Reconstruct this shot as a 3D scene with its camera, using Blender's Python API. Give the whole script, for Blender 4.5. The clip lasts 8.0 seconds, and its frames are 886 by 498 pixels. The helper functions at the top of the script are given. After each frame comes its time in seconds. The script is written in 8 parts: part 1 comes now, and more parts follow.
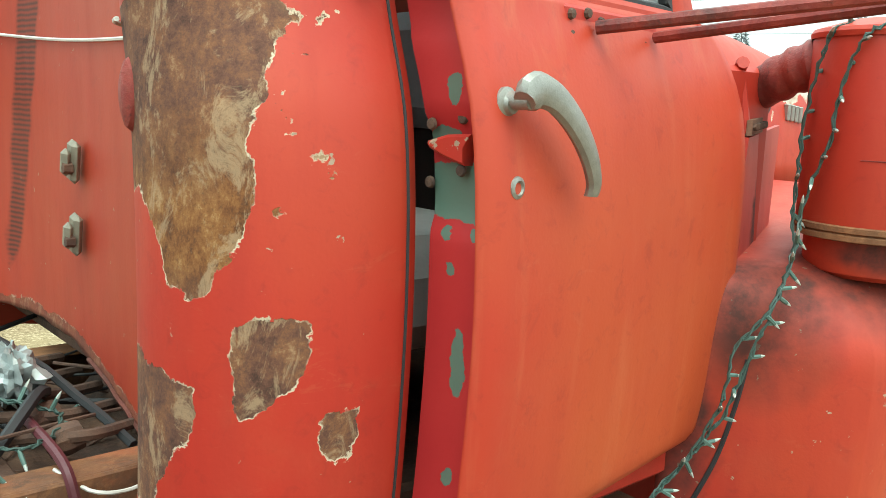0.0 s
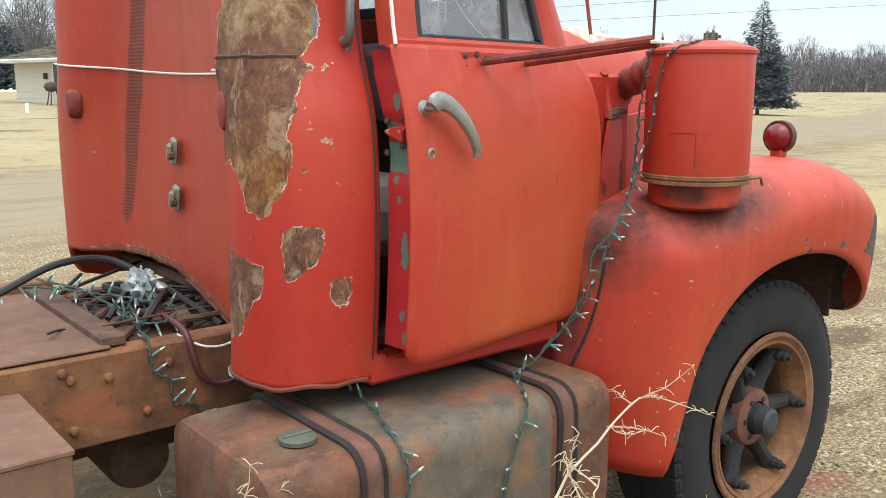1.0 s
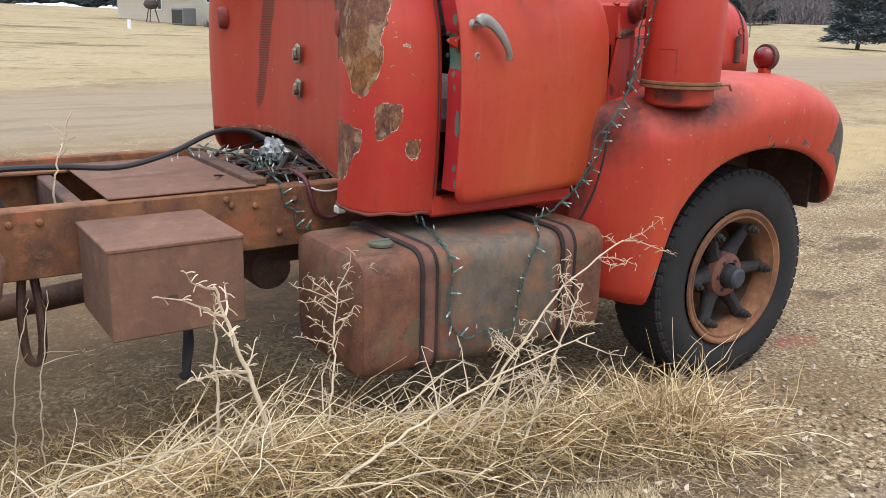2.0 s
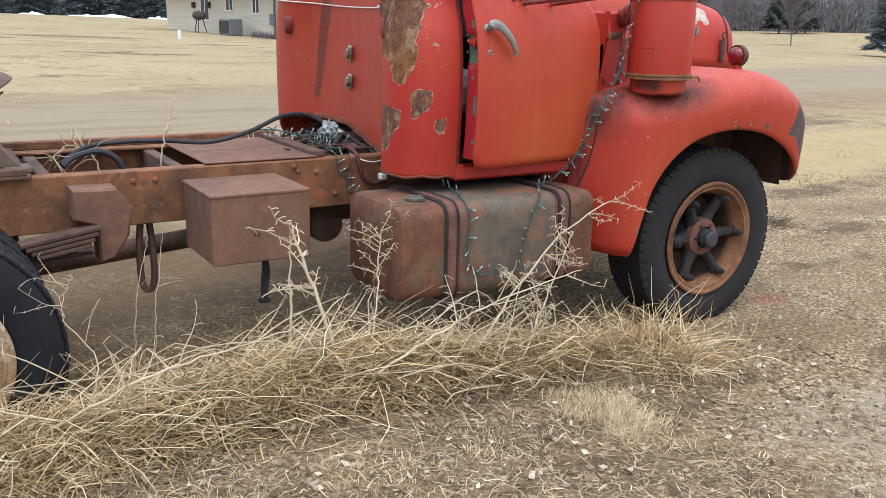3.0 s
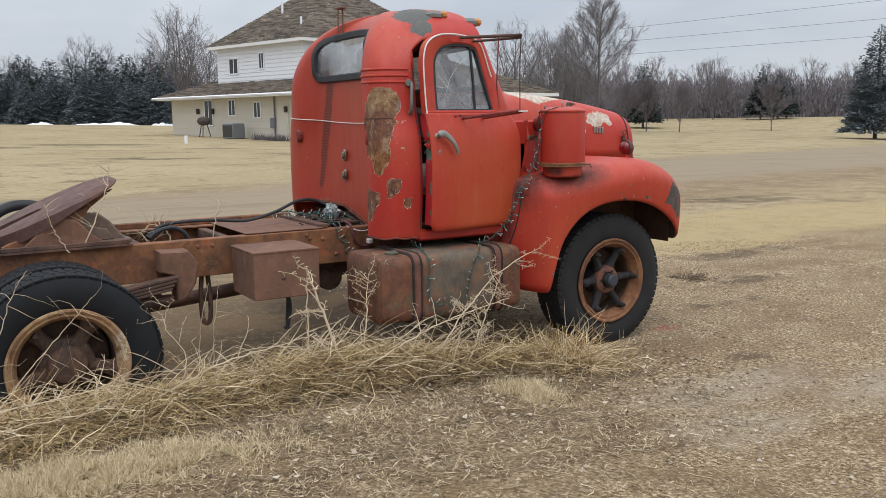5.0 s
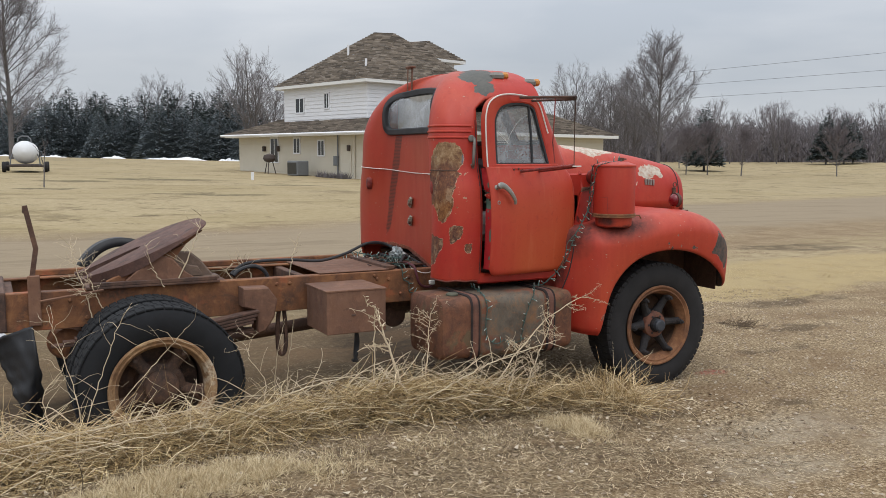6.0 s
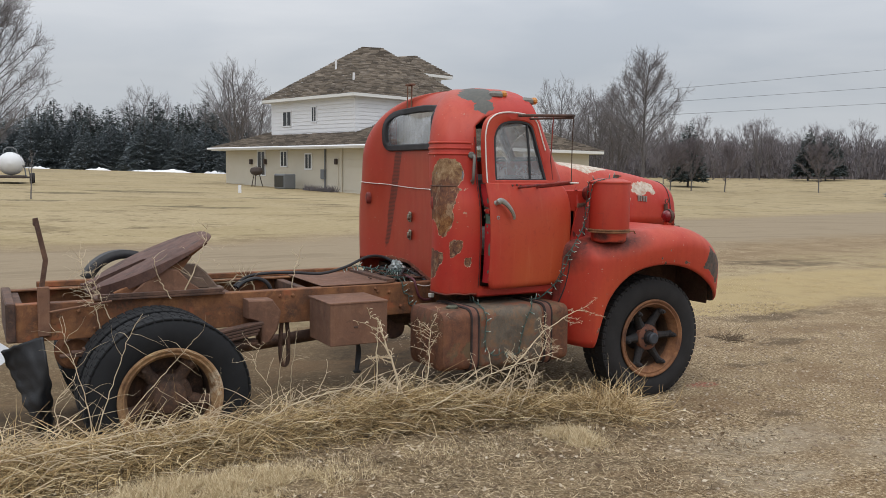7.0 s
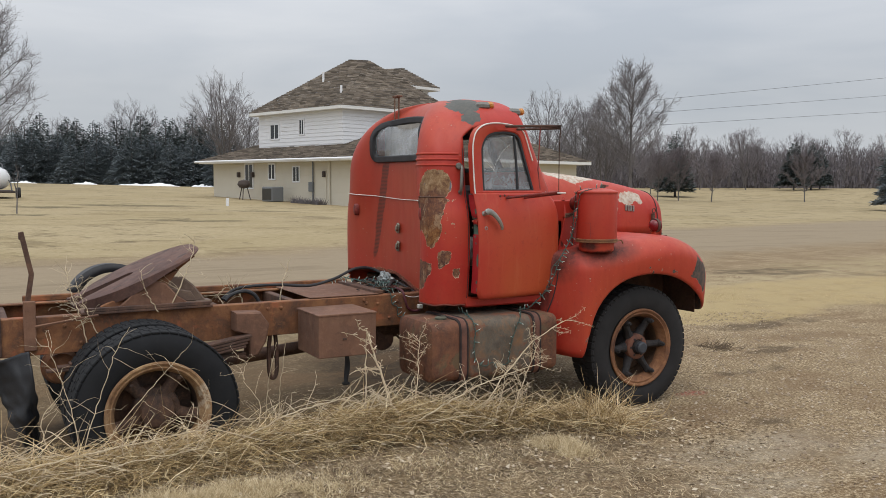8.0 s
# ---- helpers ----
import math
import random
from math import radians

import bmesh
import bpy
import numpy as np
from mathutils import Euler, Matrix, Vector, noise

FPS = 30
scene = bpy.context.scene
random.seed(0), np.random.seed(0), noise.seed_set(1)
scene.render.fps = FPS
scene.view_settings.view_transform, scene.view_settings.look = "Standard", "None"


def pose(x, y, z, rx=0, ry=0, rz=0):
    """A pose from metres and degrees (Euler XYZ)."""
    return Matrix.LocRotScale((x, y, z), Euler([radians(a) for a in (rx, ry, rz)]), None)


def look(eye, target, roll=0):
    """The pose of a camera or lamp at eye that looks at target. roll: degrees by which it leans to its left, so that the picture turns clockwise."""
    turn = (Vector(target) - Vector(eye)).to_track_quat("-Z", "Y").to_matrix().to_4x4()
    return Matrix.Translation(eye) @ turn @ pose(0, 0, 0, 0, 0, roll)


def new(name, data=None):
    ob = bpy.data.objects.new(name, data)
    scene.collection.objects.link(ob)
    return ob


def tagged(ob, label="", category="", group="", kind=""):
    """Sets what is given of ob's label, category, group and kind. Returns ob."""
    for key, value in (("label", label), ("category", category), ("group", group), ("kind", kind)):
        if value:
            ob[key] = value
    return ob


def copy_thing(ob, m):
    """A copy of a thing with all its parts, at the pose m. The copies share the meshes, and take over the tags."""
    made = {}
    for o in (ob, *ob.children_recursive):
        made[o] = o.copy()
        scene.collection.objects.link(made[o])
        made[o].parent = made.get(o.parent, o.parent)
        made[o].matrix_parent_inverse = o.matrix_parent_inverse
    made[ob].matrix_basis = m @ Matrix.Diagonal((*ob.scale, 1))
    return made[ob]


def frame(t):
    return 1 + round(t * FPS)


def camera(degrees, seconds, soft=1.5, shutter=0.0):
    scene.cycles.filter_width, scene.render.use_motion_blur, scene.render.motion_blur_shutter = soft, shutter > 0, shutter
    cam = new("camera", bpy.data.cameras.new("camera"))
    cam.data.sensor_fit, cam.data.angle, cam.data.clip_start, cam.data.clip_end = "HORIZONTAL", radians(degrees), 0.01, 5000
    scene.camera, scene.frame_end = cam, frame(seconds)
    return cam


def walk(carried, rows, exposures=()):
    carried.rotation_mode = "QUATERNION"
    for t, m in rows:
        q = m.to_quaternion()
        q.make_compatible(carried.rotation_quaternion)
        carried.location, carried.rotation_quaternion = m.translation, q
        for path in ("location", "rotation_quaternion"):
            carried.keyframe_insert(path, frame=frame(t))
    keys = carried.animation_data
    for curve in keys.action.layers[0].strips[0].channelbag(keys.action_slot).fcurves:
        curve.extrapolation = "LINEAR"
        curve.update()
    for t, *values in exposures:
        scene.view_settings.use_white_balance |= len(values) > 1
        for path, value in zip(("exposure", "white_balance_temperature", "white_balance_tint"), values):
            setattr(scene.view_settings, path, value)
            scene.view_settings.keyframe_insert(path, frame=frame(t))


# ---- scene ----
cam = camera(54.0, 8.0, 0.85)

# ---- camera ----
PATH = [
    (0, (-2.321, -0.706, 1.645), (-1.021, 0.776, 1.312), 2.2),
    (0.5, (-2.602, -1.099, 1.654), (-1.271, 0.355, 1.311), 0.7),
    (1, (-2.83, -1.586, 1.693), (-1.585, -0.063, 1.332), 0.1),
    (1.5, (-3.145, -2.029, 1.684), (-1.969, -0.454, 1.311), 1.0),
    (2, (-3.381, -2.515, 1.684), (-2.302, -0.914, 1.161), 1.4),
    (2.2, (-3.499, -2.665, 1.664), (-2.415, -1.087, 1.083), 1.8),
    (3.3, (-3.956, -3.605, 1.678), (-2.964, -1.924, 1.244), 0.6),
    (3.5, (-4.065, -3.78, 1.695), (-3.049, -2.1, 1.317), 0.2),
    (4, (-4.231, -4.258, 1.726), (-3.194, -2.58, 1.4), -0.4),
    (5.3, (-4.67, -5.2, 1.807), (-3.66, -3.497, 1.528), -0.9),
    (5.5, (-4.711, -5.31, 1.849), (-3.784, -3.558, 1.585), -0.6),
    (6, (-4.841, -5.427, 1.867), (-3.921, -3.663, 1.658), 0.2),
    (6.5, (-4.973, -5.472, 1.877), (-4.038, -3.715, 1.685), 0.5),
    (7, (-5.016, -5.504, 1.881), (-4.064, -3.755, 1.704), 0.6),
    (7.5, (-5.02, -5.504, 1.879), (-4.054, -3.76, 1.716), 0.4),
    (8, (-5.014, -5.507, 1.875), (-4.038, -3.768, 1.725), 0.2),
]
walk(cam, [(t, look(eye, target, roll)) for t, eye, target, roll in PATH],
     exposures=[(0, 1.10, 6350, -13), (0.5, 0.96, 6250, -6), (1, 0.77, 6250, 2), (1.5, 0.55, 6250, 8), (2, 0.55, 6200, 12), (3.5, 0.51, 5950, 10), (4, 0.24, 6050, 10), (5.5, 0.06, 6350, 10), (6.5, -0.08, 6450, 10), (8, -0.10, 6500, 10)])

# ---- world and light: a flat overcast winter day ----
world = bpy.data.worlds.new("overcast_sky")
scene.world = world
world.use_nodes = True
wn, wl = world.node_tree.nodes, world.node_tree.links
wn.clear()
w_out = wn.new("ShaderNodeOutputWorld")
w_bg = wn.new("ShaderNodeBackground")
w_sky = wn.new("ShaderNodeTexSky")
w_sky.sky_type = "NISHITA"
w_sky.sun_disc = False
w_sky.sun_elevation = radians(38)
w_sky.sun_rotation = radians(200)
w_tc = wn.new("ShaderNodeTexCoord")
w_map = wn.new("ShaderNodeMapping")
w_map.inputs["Scale"].default_value = (1.0, 1.0, 4.5)
w_noise = wn.new("ShaderNodeTexNoise")
w_noise.inputs["Scale"].default_value = 2.2
w_noise.inputs["Detail"].default_value = 5.0
w_noise.inputs["Distortion"].default_value = 0.4
w_ramp = wn.new("ShaderNodeValToRGB")
w_ramp.color_ramp.elements[0].position, w_ramp.color_ramp.elements[0].color = 0.32, (4.9, 5.25, 5.75, 1)
w_ramp.color_ramp.elements[1].position, w_ramp.color_ramp.elements[1].color = 0.70, (6.7, 6.85, 7.1, 1)
w_mix = wn.new("ShaderNodeMixRGB")
w_mix.inputs["Fac"].default_value = 0.93
wl.new(w_tc.outputs["Generated"], w_map.inputs["Vector"])
wl.new(w_map.outputs["Vector"], w_noise.inputs["Vector"])
wl.new(w_noise.outputs["Fac"], w_ramp.inputs["Fac"])
wl.new(w_sky.outputs["Color"], w_mix.inputs["Color1"])
wl.new(w_ramp.outputs["Color"], w_mix.inputs["Color2"])
# an overcast dome is about three times brighter overhead than at the horizon
w_sep = wn.new("ShaderNodeSeparateXYZ")
w_gain = wn.new("ShaderNodeMapRange")
w_gain.inputs["From Min"].default_value, w_gain.inputs["From Max"].default_value = 0.10, 0.75
w_gain.inputs["To Min"].default_value, w_gain.inputs["To Max"].default_value = 1.0, 2.45
w_mul = wn.new("ShaderNodeVectorMath")
w_mul.operation = "SCALE"
wl.new(w_tc.outputs["Generated"], w_sep.inputs[0])
wl.new(w_sep.outputs["Z"], w_gain.inputs["Value"])
wl.new(w_mix.outputs["Color"], w_mul.inputs[0])
wl.new(w_gain.outputs[0], w_mul.inputs["Scale"])
wl.new(w_mul.outputs[0], w_bg.inputs["Color"])
w_bg.inputs["Strength"].default_value = 0.1
wl.new(w_bg.outputs["Background"], w_out.inputs["Surface"])

sun = new("sun", bpy.data.lights.new("sun", "SUN"))
sun.data.energy = 1.2
sun.data.angle = radians(40)
sun.data.color = (1.0, 0.96, 0.9)
sun.matrix_world = look((0, 0, 30), (4, 11, 0))

# ---- materials ----


class Mat:
    """Small helper round a node material."""

    def __init__(self, name):
        self.m = bpy.data.materials.new(name)
        self.m.use_nodes = True
        self.n, self.l = self.m.node_tree.nodes, self.m.node_tree.links
        self.b = self.n["Principled BSDF"]
        self.tc = self.n.new("ShaderNodeTexCoord")

    def put(self, socket, value):
        if hasattr(value, "is_output"):
            self.l.new(value, socket)
        else:
            socket.default_value = value
        return self

    def noise(self, scale, detail=4.0, rough=0.55, distort=0.0, vec=None, out="Fac"):
        t = self.n.new("ShaderNodeTexNoise")
        t.inputs["Scale"].default_value, t.inputs["Detail"].default_value = scale, detail
        t.inputs["Roughness"].default_value, t.inputs["Distortion"].default_value = rough, distort
        self.l.new(vec or self.tc.outputs["Object"], t.inputs["Vector"])
        return t.outputs[out]

    def stretch(self, scale):
        t = self.n.new("ShaderNodeMapping")
        t.inputs["Scale"].default_value = scale
        self.l.new(self.tc.outputs["Object"], t.inputs["Vector"])
        return t.outputs["Vector"]

    def ramp(self, fac, *stops):
        t = self.n.new("ShaderNodeValToRGB")
        e = t.color_ramp.elements
        while len(e) < len(stops):
            e.new(0.5)
        for k, (p, c) in enumerate(stops):
            e[k].position = p
            e[k].color = (c, c, c, 1) if isinstance(c, (int, float)) else (*c, 1)
        self.put(t.inputs["Fac"], fac)
        return t.outputs["Color"]

    def mix(self, fac, a, b, kind="MIX"):
        t = self.n.new("ShaderNodeMixRGB")
        t.blend_type = kind
        for s, v in zip(("Fac", "Color1", "Color2"), (fac, a, b)):
            if isinstance(v, tuple):
                v = (*v, 1)
            self.put(t.inputs[s], v)
        return t.outputs["Color"]

    def math(self, op, a, b=0.0, c=0.0, clamp=False):
        t = self.n.new("ShaderNodeMath")
        t.operation, t.use_clamp = op, clamp
        for k, v in enumerate((a, b, c)):
            self.put(t.inputs[k], v)
        return t.outputs[0]

    def sep(self, vec=None):
        t = self.n.new("ShaderNodeSeparateXYZ")
        self.l.new(vec or self.tc.outputs["Object"], t.inputs[0])
        return t.outputs

    def rand(self):
        return self.n.new("ShaderNodeObjectInfo").outputs["Random"]

    def island(self):
        return self.n.new("ShaderNodeNewGeometry").outputs["Random Per Island"]

    def bump(self, height, strength=0.3, dist=0.01):
        t = self.n.new("ShaderNodeBump")
        t.inputs["Strength"].default_value, t.inputs["Distance"].default_value = strength, dist
        self.l.new(height, t.inputs["Height"])
        self.l.new(t.outputs["Normal"], self.b.inputs["Normal"])
        return self

    def done(self, color, rough=0.6, metal=0.0, spec=None):
        if isinstance(color, tuple):
            color = (*color, 1)
        self.put(self.b.inputs["Base Color"], color)
        self.put(self.b.inputs["Roughness"], rough)
        self.put(self.b.inputs["Metallic"], metal)
        if spec is not None:
            self.put(self.b.inputs["Specular IOR Level"], spec)
        return self.m


RED, ORANGE, DEEP = (0.41, 0.026, 0.016), (0.435, 0.070, 0.024), (0.31, 0.022, 0.014)
RUST1, RUST2, RUST3 = (0.105, 0.046, 0.024), (0.20, 0.10, 0.045), (0.055, 0.033, 0.026)


def rust_colour(m, scale=1.0):
    """Mottled brown rust at two scales."""
    a = m.ramp(m.noise(7 * scale, 6, 0.65, 0.8), (0.3, RUST3), (0.5, RUST1), (0.68, RUST2))
    return m.mix(m.ramp(m.noise(60 * scale, 3), (0.35, 0.0), (0.75, 0.5)), a, (0.25, 0.13, 0.07))


def blobs(m, spots, wobble=0.05, scale=9.0):
    """A field that is above 0 inside any of the spots (x, y, z, rx, ry, rz), with a ragged outline."""
    n = m.noise(scale, 5, 0.6, out="Color")
    off = m.n.new("ShaderNodeVectorMath")
    off.operation = "MULTIPLY_ADD"
    m.l.new(n, off.inputs[0])
    off.inputs[1].default_value = (wobble * 2,) * 3
    m.l.new(m.tc.outputs["Object"], off.inputs[2])
    total = None
    for x, y, z, rx, ry, rz in spots:
        mp = m.n.new("ShaderNodeMapping")
        mp.vector_type = "POINT"
        mp.inputs["Location"].default_value = (-(x + wobble) / rx, -(y + wobble) / ry, -(z + wobble) / rz)
        mp.inputs["Scale"].default_value = (1 / rx, 1 / ry, 1 / rz)
        m.l.new(off.outputs[0], mp.inputs["Vector"])
        ln = m.n.new("ShaderNodeVectorMath")
        ln.operation = "LENGTH"
        m.l.new(mp.outputs[0], ln.inputs[0])
        f = m.math("SUBTRACT", 1.0, ln.outputs["Value"])
        total = f if total is None else m.math("MAXIMUM", total, f)
    return total


def red_paint(name, spots=(), fade=0.5, chips=0.70, rough=0.38, grey=(), worn="", streaked=False, sunned=False, grime_shade=()):
    """Old red enamel: sun-faded towards orange, chalky streaks, small chips, and bare rusty patches at the given spots."""
    m = Mat(name)
    big = m.noise(1.6, 3, 0.5)
    streak = m.noise(3.0, 5, 0.6, 0.3, m.stretch((5.0, 5.0, 0.9)))
    base = m.mix(m.ramp(big, (0.32, 0.0), (0.72, min(1.0, fade * 2))), RED, ORANGE)
    if sunned:
        low = m.ramp(m.math("MULTIPLY_ADD", m.math("ADD", m.sep()["Z"], m.math("MULTIPLY_ADD", m.noise(1.3, 4, 0.6), 0.9, -0.45)), -1.5, 2.65), (0.0, 0.0), (1.0, 1.0))
        low = m.math("MULTIPLY", low, m.ramp(m.math("MULTIPLY_ADD", m.math("ADD", m.sep()["X"], m.math("MULTIPLY_ADD", m.noise(2.0, 3), 0.3, -0.15)), 2.6, 3.9), (0.0, 0.12), (0.55, 1.0)))
        base = m.mix(low, base, m.mix(m.noise(4, 4), (0.445, 0.082, 0.024), (0.435, 0.060, 0.021)))
        base = m.mix(m.ramp(m.noise(3.5, 5, 0.6, 0.4, m.stretch((4.0, 4.0, 0.35))), (0.58, 0.0), (0.70, 0.30)), base, (0.50, 0.14, 0.065))
    base = m.mix(m.ramp(streak, (0.45, 0.0), (0.8, 0.12 if sunned else 0.5)), base, DEEP)
    base = m.mix(m.ramp(m.noise(5, 6, 0.7), (0.52, 0.0), (0.85, 0.30)), base, (0.46, 0.095, 0.045))
    scuff = m.noise(6, 8, 0.8, 1.5, m.stretch((1.0, 1.0, 2.2)))
    base = m.mix(m.ramp(scuff, (0.60, 0.0), (0.66, 0.22)), base, (0.47, 0.11, 0.055))
    fine = m.noise(26, 6, 0.7, 0.6)
    base = m.mix(m.ramp(fine, (0.30, 0.35), (0.45, 0.0)), base, (0.22, 0.018, 0.014))
    speck = m.ramp(m.noise(38, 4, 0.6), (chips, 0.0), (chips + 0.02, 1.0))
    base = m.mix(speck, base, m.mix(m.noise(11), (0.20, 0.11, 0.075), (0.55, 0.44, 0.32)))
    height = m.math("MULTIPLY", m.noise(140, 2), 0.15)
    roughness = m.math("ADD", rough, m.math("MULTIPLY", streak, 0.25))
    if spots:
        f = blobs(m, spots)
        inside = m.ramp(f, (0.0, 0.0), (0.012, 1.0))
        edge = m.ramp(f, (-0.0, 0.0), (0.002, 1.0), (0.03, 1.0), (0.05, 0.0))
        pale = m.ramp(m.noise(16, 5, 0.7, 1.2), (0.42, 0.0), (0.62, 0.85))
        rust = m.mix(pale, rust_colour(m, 1.4), (0.30, 0.21, 0.12))
        rust = m.mix(m.ramp(m.noise(4.5, 3), (0.45, 0.0), (0.65, 0.7)), rust, (0.12, 0.075, 0.065))
        rust = m.mix(m.math("MULTIPLY", edge, m.ramp(m.noise(25, 3), (0.45, 0.0), (0.55, 0.75))), rust, (0.60, 0.50, 0.36))
        base = m.mix(inside, base, rust)
        roughness = m.math("ADD", roughness, m.math("MULTIPLY", inside, 0.35))
        height = m.math("SUBTRACT", m.math("ADD", height, m.math("MULTIPLY", m.math("MULTIPLY", inside, m.noise(45, 5, 0.7)), 0.7)), m.math("MULTIPLY", inside, 0.9))
    if worn:
        at = m.n.new("ShaderNodeAttribute")
        at.attribute_name = "wear"
        ragged = m.math("ADD", m.math("MULTIPLY_ADD", m.noise(22, 5, 0.65), 0.05, -0.025), m.math("MULTIPLY_ADD", m.noise(90, 3), 0.012, -0.006))
        f = m.math("ADD", at.outputs["Fac"], ragged)
        inside = m.ramp(m.math("MULTIPLY_ADD", f, 20.0, 0.5), (0.49, 0.0), (0.51, 1.0))
        edge = m.ramp(m.math("MULTIPLY_ADD", f, 20.0, 0.5), (0.472, 0.0), (0.485, 1.0), (0.525, 1.0), (0.55, 0.0))
        if worn == "rust":
            z = m.sep()["Z"]
            swirl = m.noise(21, 10, 0.82, 0.15, m.stretch((1.0, 1.0, 0.75)))
            gold = m.ramp(swirl, (0.36, (0.055, 0.022, 0.010)), (0.47, (0.165, 0.060, 0.018)), (0.56, (0.26, 0.115, 0.036)), (0.66, (0.42, 0.27, 0.14)))
            plum = m.ramp(m.noise(17, 10, 0.82, 0.1), (0.36, (0.050, 0.021, 0.015)), (0.47, (0.120, 0.050, 0.032)), (0.57, (0.19, 0.080, 0.038)), (0.68, (0.36, 0.22, 0.12)))
            beige = m.ramp(m.noise(14, 10, 0.82, 0.2), (0.38, (0.105, 0.046, 0.026)), (0.50, (0.25, 0.145, 0.070)), (0.64, (0.44, 0.33, 0.20)))
            beige = m.mix(m.ramp(m.noise(12, 4), (0.60, 0.0), (0.64, 0.8)), beige, (0.11, 0.14, 0.20))
            fleck = m.ramp(m.noise(9, 8, 0.78, 0.9, m.stretch((1.5, 1.5, 0.8))), (0.53, 0.0), (0.60, 0.65))
            zz = m.math("ADD", z, m.math("MULTIPLY_ADD", m.noise(10, 4), 0.16, -0.08))
            bare = m.mix(m.ramp(m.math("MULTIPLY_ADD", zz, 8.0, -12.0), (0.0, 0.0), (1.0, 1.0)), gold, plum)
            bare = m.mix(m.ramp(m.math("MULTIPLY_ADD", zz, 12.0, -21.2), (0.0, 0.0), (1.0, 1.0)), bare, beige)
            bare = m.mix(m.ramp(m.math("MULTIPLY_ADD", z, -14.0, 20.0), (0.0, 0.0), (1.0, 1.0)), bare, plum)
            bare = m.mix(fleck, bare, (0.37, 0.25, 0.15))
            bare = m.mix(m.ramp(m.noise(120, 4, 0.8), (0.55, 0.0), (0.7, 0.5)), bare, (0.05, 0.03, 0.022))
            lip = (0.62, 0.52, 0.38)
        elif worn == "grey":
            bare, lip = m.ramp(m.noise(20, 7, 0.75), (0.34, (0.045, 0.038, 0.035)), (0.5, (0.095, 0.075, 0.064)), (0.64, (0.18, 0.085, 0.055))), (0.5, 0.42, 0.34)
        else:
            bare, lip = m.ramp(m.noise(18, 5, 0.7), (0.36, (0.42, 0.20, 0.14)), (0.46, (0.44, 0.36, 0.29)), (0.6, (0.56, 0.51, 0.43))), (0.55, 0.25, 0.18)
        base = m.mix(inside, base, bare)
        base = m.mix(m.math("MULTIPLY", edge, m.ramp(m.noise(24, 4), (0.46, 0.0), (0.58, 0.8))), base, lip)
        roughness = m.math("ADD", roughness, m.math("MULTIPLY", inside, 0.35))
        height = m.math("SUBTRACT", m.math("ADD", height, m.math("MULTIPLY", m.math("MULTIPLY", inside, m.noise(40, 5, 0.75)), 0.8)), m.math("MULTIPLY", inside, 1.0))
    if streaked:
        dirt = m.ramp(m.noise(2.5, 5, 0.65, 0.5, m.stretch((2.0, 2.0, 0.6))), (0.45, 0.0), (0.8, 0.5))
        base = m.mix(m.math("MULTIPLY", m.math("ADD", m.math("MULTIPLY", dirt, 0.7), 0.35), m.ramp(m.math("MULTIPLY_ADD", m.sep()["Y"], 10.0, -5.9), (0.0, 0.0), (1.0, 1.0))), base, (0.30, 0.056, 0.027))
        at = m.n.new("ShaderNodeAttribute")
        at.attribute_name = "streak"
        f = m.math("ADD", at.outputs["Fac"], m.math("MULTIPLY_ADD", m.noise(14, 4), 0.04, -0.02))
        ribs = m.n.new("ShaderNodeTexWave")
        ribs.bands_direction = "Z"
        ribs.inputs["Scale"].default_value, ribs.inputs["Distortion"].default_value = 26.0, 1.2
        m.l.new(m.tc.outputs["Object"], ribs.inputs["Vector"])
        k = m.math("MULTIPLY", m.ramp(m.math("MULTIPLY_ADD", f, 18.0, 0.5), (0.40, 0.0), (0.70, 0.95)), m.math("MULTIPLY_ADD", ribs.outputs["Fac"], 0.55, 0.42))
        base = m.mix(k, base, (0.050, 0.020, 0.013))
    if grime_shade:
        f = m.math("MULTIPLY", m.ramp(blobs(m, grime_shade, 0.05, 7.0), (0.0, 0.0), (0.5, 0.93)), m.ramp(m.noise(9, 6, 0.7), (0.3, 0.4), (0.6, 1.0)))
        base = m.mix(f, base, (0.040, 0.017, 0.014))
        roughness = m.math("ADD", roughness, m.math("MULTIPLY", f, 0.3))
    if grey:
        f = blobs(m, grey, 0.07, 11.0)
        inside = m.ramp(f, (0.0, 0.0), (0.02, 1.0))
        base = m.mix(inside, base, m.mix(m.noise(30, 4), (0.060, 0.074, 0.070), (0.145, 0.13, 0.115)))
        roughness = m.math("ADD", roughness, m.math("MULTIPLY", inside, 0.3))
    m.bump(height, 0.5, 0.003)
    return m.done(base, roughness, 0.0, 0.42)


